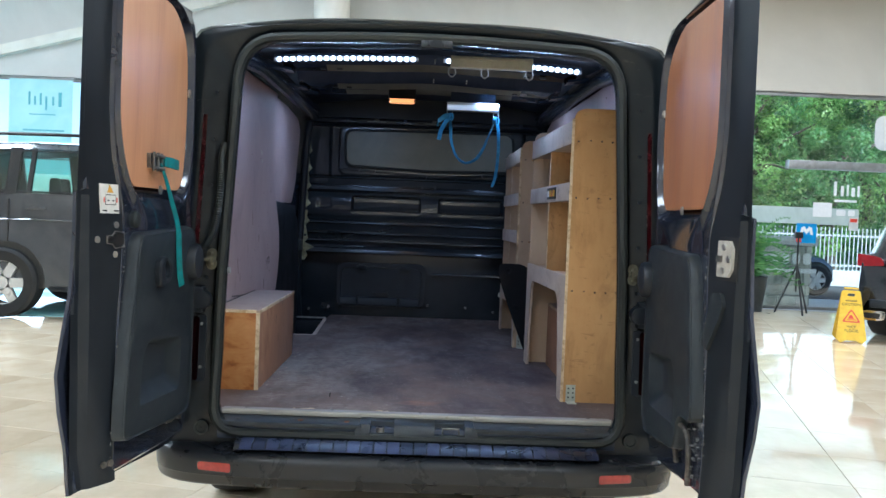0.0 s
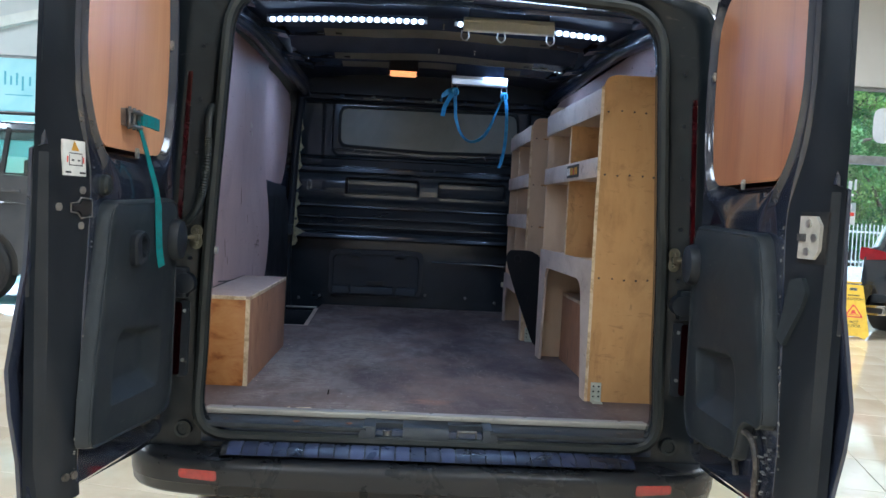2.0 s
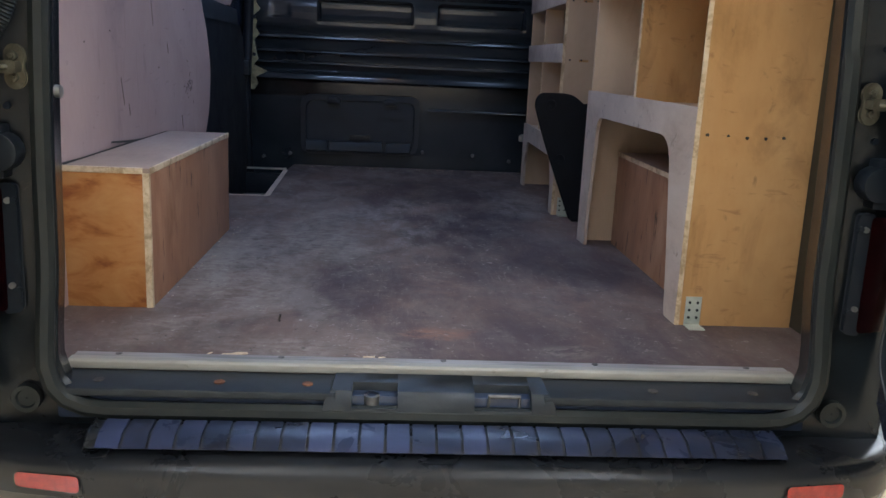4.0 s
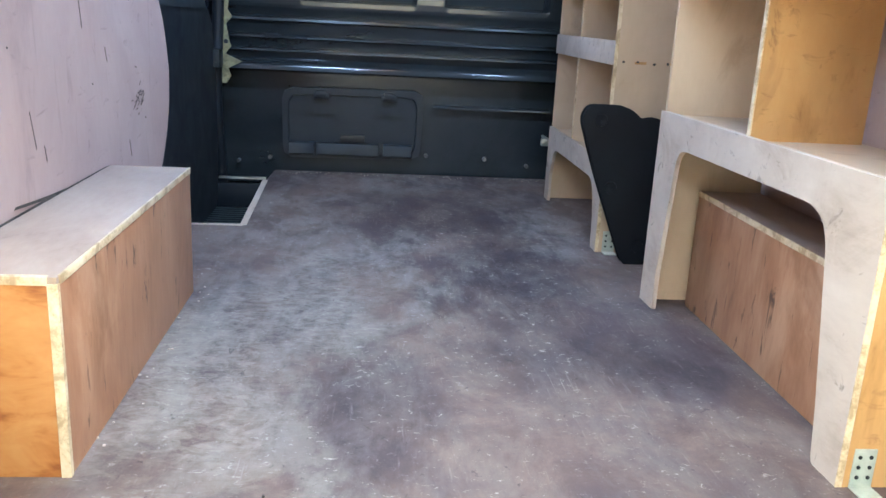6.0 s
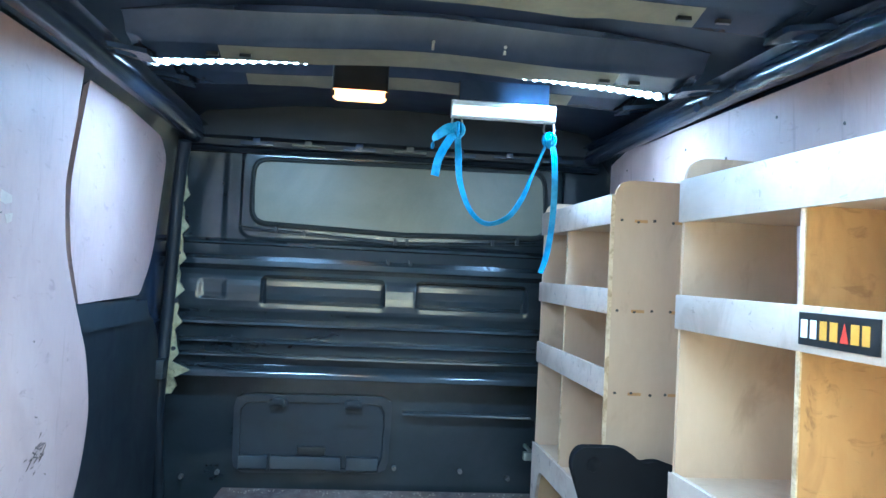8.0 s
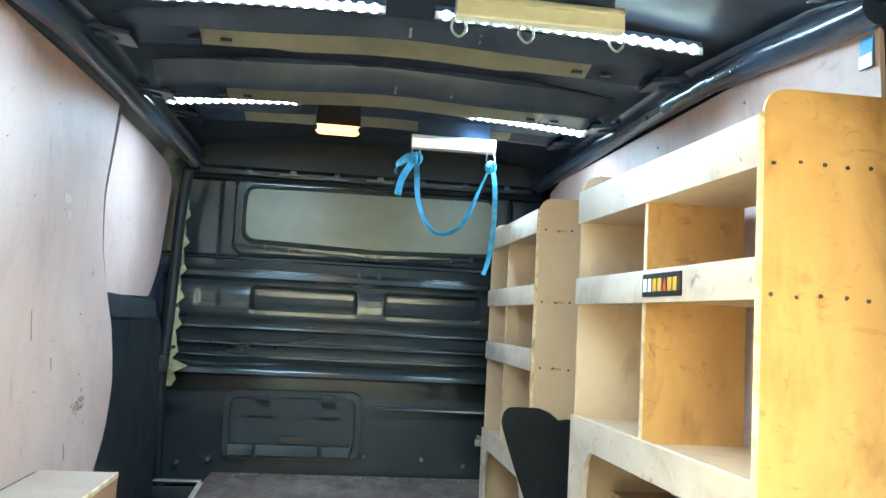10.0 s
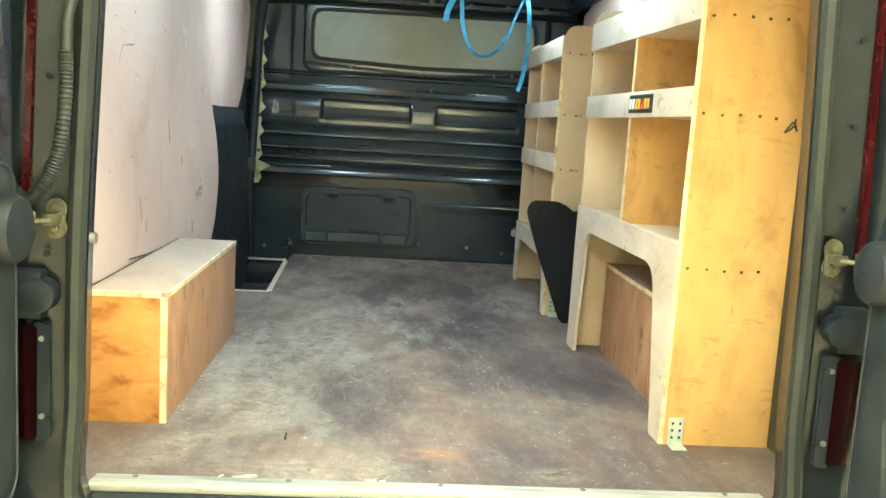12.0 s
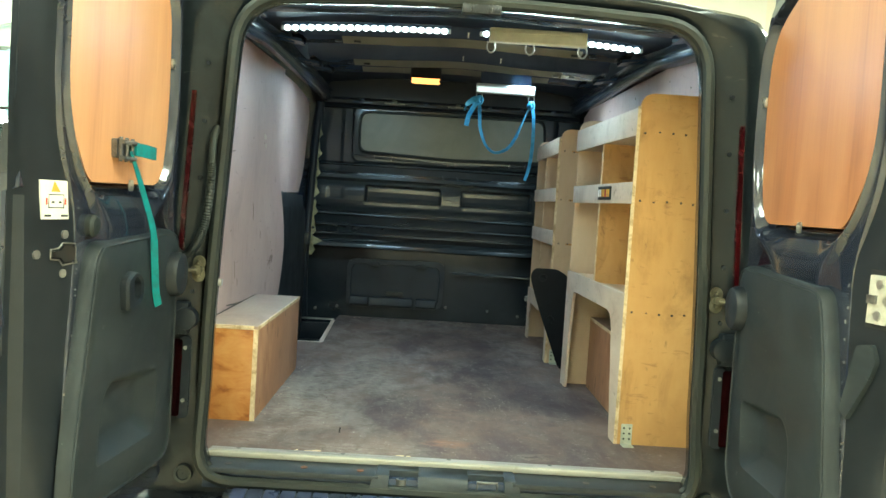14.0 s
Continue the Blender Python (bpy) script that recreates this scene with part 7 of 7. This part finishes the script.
for k in range(22):
    y, z = 4.63 + r.gauss(0, 0.035), 1.02 + r.gauss(0, 0.035)
    s, t = r.uniform(0.004, 0.016), r.uniform(-0.5, 1.0)
    prism(b, [(y - s, z - s * t), (y - s * 0.8, z - s * t + 0.003), (y + s, z + s * t + 0.002), (y + s, z + s * t - 0.001)], lean_left, 0.0004, 0.001)
tagged(part("scuff", b, SCUFF, lining), kind="stuff")
for y, z, dy, dz in ((4.20, 1.28, 0.012, -0.07), (4.36, 1.16, 0.01, -0.03), (3.893, 1.061, 0.018, -0.068), (3.748, 1.468, 0.098, 0.012), (3.722, 1.428, 0.026, 0.039), (3.95, 0.99, 0.008, -0.03), (4.52, 0.92, 0.01, -0.04)):
    b = B()
    prism(b, [(y, z), (y + 0.0025, z + 0.002), (y + dy + 0.0025, z + dz + 0.002), (y + dy, z + dz - 0.003)], lean_left, 0.0004, 0.001)
    part("scratch", b, SCUFF, lining)
b = B()
prism(b, [(3.62, 0.567), (3.62, 1.70), (3.475, 1.715), (3.475, 1.885), (3.55, 1.91), (5.60, 1.93), (5.78, 1.90), (5.80, 1.80), (5.80, 0.567)], lambda p, q, a: (0.842 - 0.05 * max(0, q - 1.2) + a, p, q), 0.0, 0.010)
lin2 = thing("plywood_lining", (0.83, 4.6, 0.6), "pale pinkish plywood wall lining behind the shelving", "wall lining")
part("sheet", b, LINING, lin2, smooth=False)
b = B()
box(b, 0.8035, 0.8065, 3.485, 3.522, 1.805, 1.862)
stk = part("sticker", b, INKBLUE, lin2, "small blue and white sticker")
b = B()
box(b, 0.8015, 0.8033, 3.485, 3.522, 1.805, 1.83)
part("sticker_text", b, INKWHITE, stk)
for k in range(8):
    b = B()
    yk, zk = 3.7 + 0.27 * k, 1.80 + 0.06 * (k % 2)
    xk = 0.842 - 0.05 * (zk - 1.2)
    cyl(b, (xk + 0.001, yk, zk), (xk - 0.0015, yk, zk), 0.004, 8)
    part("screw", b, DIRT, lin2)

# dark primed pillar between the opening and the shelving, with fixing holes
b = B()
prism(b, [(3.135, 0.567), (3.455, 0.567), (3.455, 1.84), (3.135, 1.79)], lambda p, q, a: (0.846 - 0.02 * max(0, q - 1.2) + a, p, q), 0.0, 0.010)
pillar = part("pillar_trim", b, PILLAR, van, "dark olive-black primed pillar with fixing holes", smooth=False)
for k in range(9):
    zk, yk = 0.72 + 0.125 * k, 3.24 + 0.03 * (k % 3)
    xk = 0.846 - 0.02 * max(0, zk - 1.2)
    b = B()
    cyl(b, (xk + 0.002, yk, zk), (xk - 0.0012, yk, zk), 0.005, 8)
    part("hole", b, INKBLACK, pillar)


# ---- shelving ----
T = 0.012


def shelving(y0, y1, xf, rails, base_top, divider, arch, foot_y, label, endmat, logo, skew=None):
    s = thing("shelving_unit", (0.69, (y0 + y1) / 2, FZ), label, "shelving", "plywood van shelving units")
    top = 1.732
    near_end = False

    def back(z):
        return 0.843 - 0.010 * (z - FZ) / 1.17 if near_end else 0.834 - 0.046 * (z - FZ) / 1.17

    def panel(ya, yb, mat, lab):
        b = B()
        prism(b, rounded([(xf, FZ), (back(FZ), FZ), (back(top), top), (xf, top)], [0, 0, 0.012, 0.05], 6), along_y, ya, yb)
        return part("end_panel", b, mat, s, lab, bevel=0.001)
    near_end = logo
    near = panel(y0, y0 + T, endmat, "yellowed plywood end panel with stains and screw heads")
    near_end = False
    panel(y1 - T, y1, BIRCH, "pale plywood end panel")
    for z0, z1 in rails:
        b = B()
        box(b, xf - 0.010, xf + 0.001, y0 + 0.001, y1 - 0.001, z0, z1)
        part("rail", b, SHELFFACE, s, "whitish worn plywood front rail", bevel=0.0015)
        part("shelf", box(B(), xf + 0.002, back(z0) - 0.002, y0 + T, y1 - T, z0 + 0.004, z0 + 0.004 + T), BIRCH, s)
    part("shelf", box(B(), xf + 0.002, back(base_top) - 0.002, y0 + T, y1 - T, base_top - 0.02, base_top - 0.02 + T), BIRCH, s)
    levels = [base_top - 0.008] + [a for r in rails[::-1] for a in (r[0] + 0.004, r[0] + 0.016)]
    for za, zb in zip(levels[0::2], levels[1::2]):
        part("divider", box(B(), xf + 0.002, back(zb) - 0.002, divider - T / 2, divider + T / 2, za, zb), ENDPLY if endmat is ENDPLY else BIRCH, s)
        b = B()
        box(b, xf, xf + 0.003, divider - T / 2 - 0.0005, divider + T / 2 + 0.0005, za, zb)
        part("divider_edge", b, PLYEDGE, s)
    # arched lower frame
    ya, yb = arch
    zt = base_top - 0.075
    b = B()
    pts = [(y0 + 0.001, FZ)]
    lean = 0.060 if logo else 0.030
    pts += [(ya - lean - 0.014, FZ), (ya - lean - 0.004, FZ + 0.004), (ya - lean, FZ + 0.014)] + rounded([(ya - lean * 0.8, FZ + 0.1), (ya + 0.015, zt), (yb - 0.035, zt), (yb + 0.01, FZ + 0.1)], [0, 0.075, 0.05, 0], 8) + [(yb + 0.01, FZ), (y1 - 0.001, FZ), (y1 - 0.001, base_top), (y0 + 0.001, base_top)]
    prism(b, pts, lambda p, q, a: (a, p, q), xf - 0.010, xf + 0.001)
    part("arched_frame", b, SHELFFACE, s, "whitish worn plywood arched lower frame", bevel=0.0015)
    # bare edge line of the end panel's front, and screw heads on it
    b = B()
    box(b, xf - 0.0105, xf + 0.0005, y0 - 0.0005, y0 + 0.002, FZ, 1.69)
    part("bare_edge", b, PLYEDGE, near)
    r = random.Random(int(y0 * 100))
    for z in [rr[0] + 0.01 for rr in rails] + [base_top - 0.06]:
        for k in range(5):
            xs = xf + 0.02 + 0.047 * k + r.uniform(-0.004, 0.004)
            b = B()
            cyl(b, (xs, y0 + 0.001, z + r.uniform(-0.004, 0.004)), (xs, y0 - 0.0015, z), 0.0042, 8)
            part("screw", b, DIRT, near)
        for xs in (xf + 0.055, xf + 0.165):
            b = B()
            box(b, xs, xs + 0.036, y0 - 0.0012, y0 + 0.001, z - 0.004, z + 0.004)
            part("tenon", b, ENDPLY, near)
    # bracket at the foot
    fy = foot_y
    b = B()
    box(b, xf + 0.012, xf + 0.052, fy - 0.003, fy, FZ + 0.002, FZ + 0.070)
    box(b, xf + 0.012, xf + 0.052, fy - 0.040, fy, FZ, FZ + 0.003)
    br = part("bracket", b, PALEZINC, s, "pale galvanised angle bracket", bevel=0.001)
    for zz in (0.020, 0.038, 0.056):
        for xx in (0.022, 0.042):
            b = B()
            cyl(b, (xf + xx, fy - 0.003, FZ + zz), (xf + xx, fy - 0.0045, FZ + zz), 0.0035, 8)
            part("screw", b, INKBLACK, br)
    if logo:
        z0, z1 = rails[1]
        b = B()
        box(b, xf - 0.0125, xf - 0.0102, 3.716, 3.910, z0 + 0.012, z1 - 0.010)
        pl = part("maker_plate", b, INKBLACK, s, "black maker plate with white and yellow shapes")
        lh0, lh1 = z0 + 0.023, z1 - 0.021
        for i, (w, m_) in enumerate(((0.017, INKWHITE), (0.016, INKWHITE), (0.017, INKYELLOW), (0.018, INKYELLOW), (0.019, INKRED), (0.018, INKYELLOW), (0.016, INKYELLOW))):
            yb_ = 3.903 - 0.0250 * i
            b = B()
            if i == 4:
                prism(b, [(yb_ - w, lh0), (yb_, lh0), (yb_ - w / 2, lh1)], lambda p, q, a: (a, p, q), xf - 0.0133, xf - 0.0125)
            else:
                box(b, xf - 0.0133, xf - 0.0125, yb_ - w, yb_, lh0, lh1)
            part("plate_shape", b, m_, pl)
    if skew:
        # the unit stands askew: its near end further from the middle of the van
        for ob in bpy.data.objects:
            up = ob
            while up.parent:
                up = up.parent
            if up is s and ob.type == "MESH":
                for v in ob.data.vertices:
                    x, y = v.co.x + s.location.x, v.co.y + s.location.y
                    v.co.x += (skew[0] + (skew[1] - skew[0]) * (y - y0) / (y1 - y0)) * min(1.0, max(0.0, (0.84 - x) / 0.28))
    return s


shelving(3.44, 4.385, 0.560, ((1.595, 1.685), (1.370, 1.442)), 1.068, 3.93, (3.578, 4.285), 3.44, "plywood van shelving, yellowed end panel, arched foot, maker plate", ENDPLY, True, (0.016, -0.016))
shelving(4.835, 5.68, 0.535, ((1.615, 1.695), (1.375, 1.443), (1.155, 1.228)), 0.862, 5.33, (4.93, 5.60), 4.835, "pale plywood van shelving with narrow bays", BIRCH, False)

# small angle plate high on the shelving's end
plate = thing("angle_plate", (0.802, 3.4555, 1.562), "pale green-grey steel plate screwed to the shelving end", "bracket")
part("plate", box(B(), 0.783, 0.821, 3.4535, 3.457, 1.532, 1.592), PLATEOLIVE, plate, bevel=0.001)
for sx, sz in ((0.803, 1.577), (0.794, 1.549), (0.811, 1.549)):
    b = B()
    cyl(b, (sx, 3.454, sz), (sx, 3.4515, sz), 0.0045, 10)
    part("screw", b, ALU, plate)

# black moulded wheel trim leaning between the shelving units
b = B()
pts = rounded([(0.585, FZ), (0.66, FZ), (0.80, FZ + 0.10), (0.80, 0.97), (0.70, 0.985), (0.64, 1.005), (0.60, 0.995), (0.555, 1.035), (0.44, 1.035), (0.425, 1.00), (0.47, 0.86)], [0.02, 0.02, 0.05, 0.03, 0.02, 0.02, 0.02, 0.03, 0.03, 0.02, 0.1], 5)
prism(b, pts, lambda p, q, a: (p, 4.72 + a + 0.06 * (q - FZ), q), -0.018, 0.022)
tr = thing("plastic_trim", (0.62, 4.72, FZ), "black moulded plastic trim leaning between shelving units", "trim panel")
part("moulding", b, SOOT, tr, bevel=0.008)
for px, pz in ((0.475, 1.0), (0.52, 0.80), (0.62, 0.62)):
    b = B()
    rg = [[(px + rr * math.cos(k * math.pi / 8), 4.705 + 0.06 * (pz - FZ) - w, pz + rr * math.sin(k * math.pi / 8)) for k in range(16)] for rr, w in ((0.02, 0.0), (0.018, 0.006), (0.008, 0.005), (0.001, 0.002))]
    loops(b, rg, True)
    part("boss", b, SOOT, tr)

# ---- roof lights, bars, straps ----
b = B()
prism(b, [(0.0085 * math.cos(k * math.pi / 6), 0.0085 * math.sin(k * math.pi / 6)) for k in range(12)], along_y, -0.004, 0.004)
bead = mesh_of("led_bead", b, LED, bevel=0.002)
for xa, xb, yy, zz, sag, count in LED_RUNS:
    st = thing("led_strip", ((xa + xb) / 2, yy, zz), "bright cool-white LED tape on a roof bow", "led strip", "LED tapes on the roof")
    xs = [xa - 0.01 + (xb - xa + 0.02) * k / 16 for k in range(17)]
    for pname, pm, sec in (("tape", LEDTAPE, ((-0.006, -0.009), (0.006, -0.009), (0.006, 0.007), (-0.006, 0.007))), ("carrier", INNER, ((0.001, 0.007), (0.045, 0.007), (0.045, 0.022), (0.001, 0.022)))):
        b = B()
        rows = loops(b, [[(x, yy + p, zz - sag * x * x + q) for p, q in sec] for x in xs], True)
        b.faces.new(rows[0])
        b.faces.new(rows[-1][::-1])
        part(pname, b, pm, st)
    for k in range(count):
        x = xa + (xb - xa) * (k + 0.5) / count
        ob = new("led_bead", bead)
        ob.parent = st
        ob.location = (x - (xa + xb) / 2, -0.008, -sag * x * x - 0.002)

lampo = thing("courtesy_lamp", (-0.155, LAMP_Y, LAMP_Z), "small glowing amber courtesy lamp on the roof", "lamp")
b = B()
prism(b, rounded([(-0.235, LAMP_Y - 0.04), (-0.078, LAMP_Y - 0.04), (-0.078, LAMP_Y + 0.025), (-0.235, LAMP_Y + 0.025)], 0.012), along_z, LAMP_Z + 0.005, LAMP_Z + 0.10)
part("base", b, SOOT, lampo, bevel=0.004)
b = B()
prism(b, rounded([(-0.228, LAMP_Y - 0.047), (-0.085, LAMP_Y - 0.047), (-0.095, LAMP_Y + 0.015), (-0.218, LAMP_Y + 0.015)], 0.012), along_z, LAMP_Z - 0.014, LAMP_Z + 0.006)
part("lens", b, ORANGE, lampo, "lit amber lens", bevel=0.006)


def roof_bar(x0, x1, y, z0, z1, mat, label, hooks):
    t = thing("roof_bar", ((x0 + x1) / 2, y, z1), label, "roof bar")
    b = B()
    prism(b, rounded([(y - 0.02, z0), (y + 0.02, z0), (y + 0.02, z1), (y - 0.014, z1)], 0.006), along_x, x0, x1)
    part("channel", b, mat, t, bevel=0.002)
    part("fixing", box(B(), x0 + 0.02, x1 - 0.02, y - 0.012, y + 0.014, z1, 2.02), INNER, t)
    part("lip", box(B(), x0, x1, y - 0.024, y - 0.018, z1 - 0.018, z1 - 0.013), mat, t)
    for hx in hooks:
        b = B()
        tube(b, curve_points([(hx - 0.012, y, z0 + 0.002), (hx - 0.015, y - 0.004, z0 - 0.025), (hx, y - 0.006, z0 - 0.04), (hx + 0.015, y - 0.004, z0 - 0.025), (hx + 0.012, y, z0 + 0.002)], 5), 0.0028, 6)
        part("ring", b, ZINC, t, "thin zinc ring")
    return t


roof_bar(0.085, 0.442, 3.80, 1.934, 1.986, CREAMBAR, "cream steel bar with hanging rings under the roof", (0.092, 0.235, 0.43))
bar = roof_bar(0.108, 0.410, 5.055, 1.912, 1.962, WHITEBAR, "white bar with tied blue webbing under the roof", (0.125, 0.395))
# glowing strip added on the bar's face, in place of light falling on it
part("diffuser", box(B(), 0.112, 0.406, 5.0305, 5.0335, 1.918, 1.944), BARGLOW, bar, "white bar face with an added glow", bevel=0.001)

strap = thing("blue_strap", (0.26, 5.05, 1.87), "bright blue webbing strap tied to the roof bar", "strap")
Y = 5.05
b = B()
way = curve_points([(0.128, Y, 1.885), (0.133, Y - 0.004, 1.80), (0.142, Y, 1.725), (0.175, Y, 1.645), (0.225, Y + 0.004, 1.610), (0.285, Y, 1.632), (0.325, Y, 1.69), (0.352, Y, 1.76), (0.378, Y - 0.003, 1.825), (0.395, Y, 1.868)], 6)
turns = []
for k in range(len(way)):
    d = (way[min(k + 1, len(way) - 1)] - way[max(k - 1, 0)]).normalized()
    turns.append((d.z, 1.5 - 0.6 * math.sin(k * 0.23), -d.x))
ribbon(b, way, 0.022, turns)
part("loop", b, BLUESTRAP, strap)
b = B()
ribbon(b, curve_points([(0.400, Y - 0.01, 1.865), (0.412, Y - 0.012, 1.80), (0.417, Y - 0.008, 1.70), (0.414, Y, 1.60), (0.402, Y, 1.52), (0.388, Y, 1.475)], 6), 0.018, [(1, 0.5 - 0.05 * k, 0) for k in range(31)])
part("tail", b, BLUESTRAP, strap)
b = B()
ribbon(b, curve_points([(0.128, Y - 0.01, 1.880), (0.095, Y - 0.018, 1.872), (0.062, Y - 0.015, 1.845), (0.055, Y - 0.01, 1.815)], 6), 0.034, [(0.3, 0.4, 1) for k in range(19)])
part("knot_end", b, BLUESTRAP, strap)
b = B()
ribbon(b, curve_points([(0.122, Y - 0.014, 1.872), (0.098, Y - 0.02, 1.835), (0.076, Y - 0.018, 1.79), (0.066, Y - 0.016, 1.738)], 6), 0.026, [(1, 0.4, 0.1) for k in range(19)])
part("knot_end", b, BLUESTRAP, strap)
for kx, kz in ((0.128, 1.875), (0.396, 1.862)):
    b = B()
    for j in range(4):
        a = j * 1.3
        ring_ = [(kx + 0.016 * math.cos(q) * math.cos(a), Y - 0.004 + 0.016 * math.cos(q) * math.sin(a), kz + 0.018 * math.sin(q)) for q in [i * math.pi / 6 for i in range(12)]]
        tube(b, ring_, 0.007, 6, True)
    part("knot", b, BLUESTRAP, strap)

# ratchet strap fixed on the left rear door's plywood
rs = thing("ratchet_strap", LP(0.44, 1.41, 0.0), "teal ratchet strap hanging on the door plywood", "ratchet strap")
b = B()
prism(b, rounded([(0.395, 1.388), (0.475, 1.388), (0.48, 1.43), (0.39, 1.43)], 0.006), lambda p, q, a: LP(p, q, a), -0.012, 0.020)
for zz in (1.388, 1.424):
    cyl(b, LP(0.40, zz, -0.026), LP(0.48, zz, -0.026), 0.005, 8)
for uu in (0.405, 0.44, 0.475):
    cyl(b, LP(uu, 1.38, -0.020), LP(uu, 1.434, -0.020), 0.0045, 8)
part("buckle", b, STEELDULL, rs, "worn zinc ratchet buckle", bevel=0.001)
b = B()
ribbon(b, [LP(0.39, 1.412, -0.022), LP(0.35, 1.410, -0.032), LP(0.31, 1.408, -0.034), LP(0.29, 1.407, -0.034)], 0.030, (0, 0, 1), 0.008)
part("rolled_end", b, TEALSTRAP, rs)
b = B()
ribbon(b, curve_points([LP(0.425, 1.404, -0.024), LP(0.395, 1.36, -0.030), LP(0.355, 1.30, -0.036), LP(0.315, 1.22, -0.046), LP(0.288, 1.14, -0.044), LP(0.266, 1.075, -0.042), LP(0.240, 1.032, -0.042)], 6), [0.008 + 0.012 * min(1, k / 20) for k in range(37)], [(0.45, 1, 0.1) if k < 20 else (0.7, 1, 0) for k in range(37)])
part("tail", b, TEALSTRAP, rs)
# wire clip at the shelving edge
b = B()
tube(b, curve_points([(0.806, 3.415, 1.378), (0.790, 3.39, 1.362), (0.768, 3.37, 1.350), (0.758, 3.365, 1.346), (0.766, 3.368, 1.356), (0.788, 3.388, 1.370), (0.808, 3.41, 1.352)], 5), 0.0024, 6)
single("wire_hook", b, DIRT, (0.78, 3.39, 1.36), "twisted wire hook by the shelving edge", "hook")

# ---- floor tiles, last ----
TS, TURN15 = 0.60, radians(-15.3)
ct, sn = math.cos(TURN15), math.sin(TURN15)
half = TS / 2 - 0.0016
b = B()
box(b, -half, half, -half, half, -0.008, 0.0)
tile_mesh = mesh_of("tile", b, TILE, smooth=False, bevel=0.0012)
near_tiles, verts, faces = 0, [], []
for i in range(-40, 41):
    for j in range(-40, 41):
        u, v = i * TS + 0.12, j * TS + 0.22
        x, y = ct * u - sn * v, sn * u + ct * v
        if not (HX0 + 0.4 < x < HX1 - 0.4 and HY0 + 0.4 < y < HY1 - 0.2):
            if not (HX0 - 0.3 < x < HX1 + 0.3 and HY0 - 0.3 < y < HY1 - 0.05):
                continue
        if near_tiles < 300 and ((1.0 < x < 6.2 or -4.8 < x < -0.9) and 2.9 < y < 12.2 or (-0.9 <= x <= 1.0 and 1.5 < y < 4.5)):
            ob = new("tile", tile_mesh)
            ob.parent = floor
            ob.location, ob.rotation_euler = (x, y, 0), (0, 0, TURN15)
            near_tiles += 1
        else:
            n = len(verts)
            for a, c in ((-half, -half), (half, -half), (half, half), (-half, half)):
                verts.append((x + ct * a - sn * c, y + sn * a + ct * c, 0.0))
            faces.append((n, n + 1, n + 2, n + 3))
            for z0 in (-0.008,):
                m_ = len(verts)
                verts += [(vx, vy, z0) for vx, vy, _ in verts[n:n + 4]]
                faces += [(n + k, m_ + k, m_ + (k + 1) % 4, n + (k + 1) % 4) for k in range(4)]
me = bpy.data.meshes.new("far_tiles")
me.from_pydata(verts, [], faces)
me.materials.append(TILE)
ob = new("far_tiles", me)
ob.parent = floor
tagged(ob, kind="stuff")
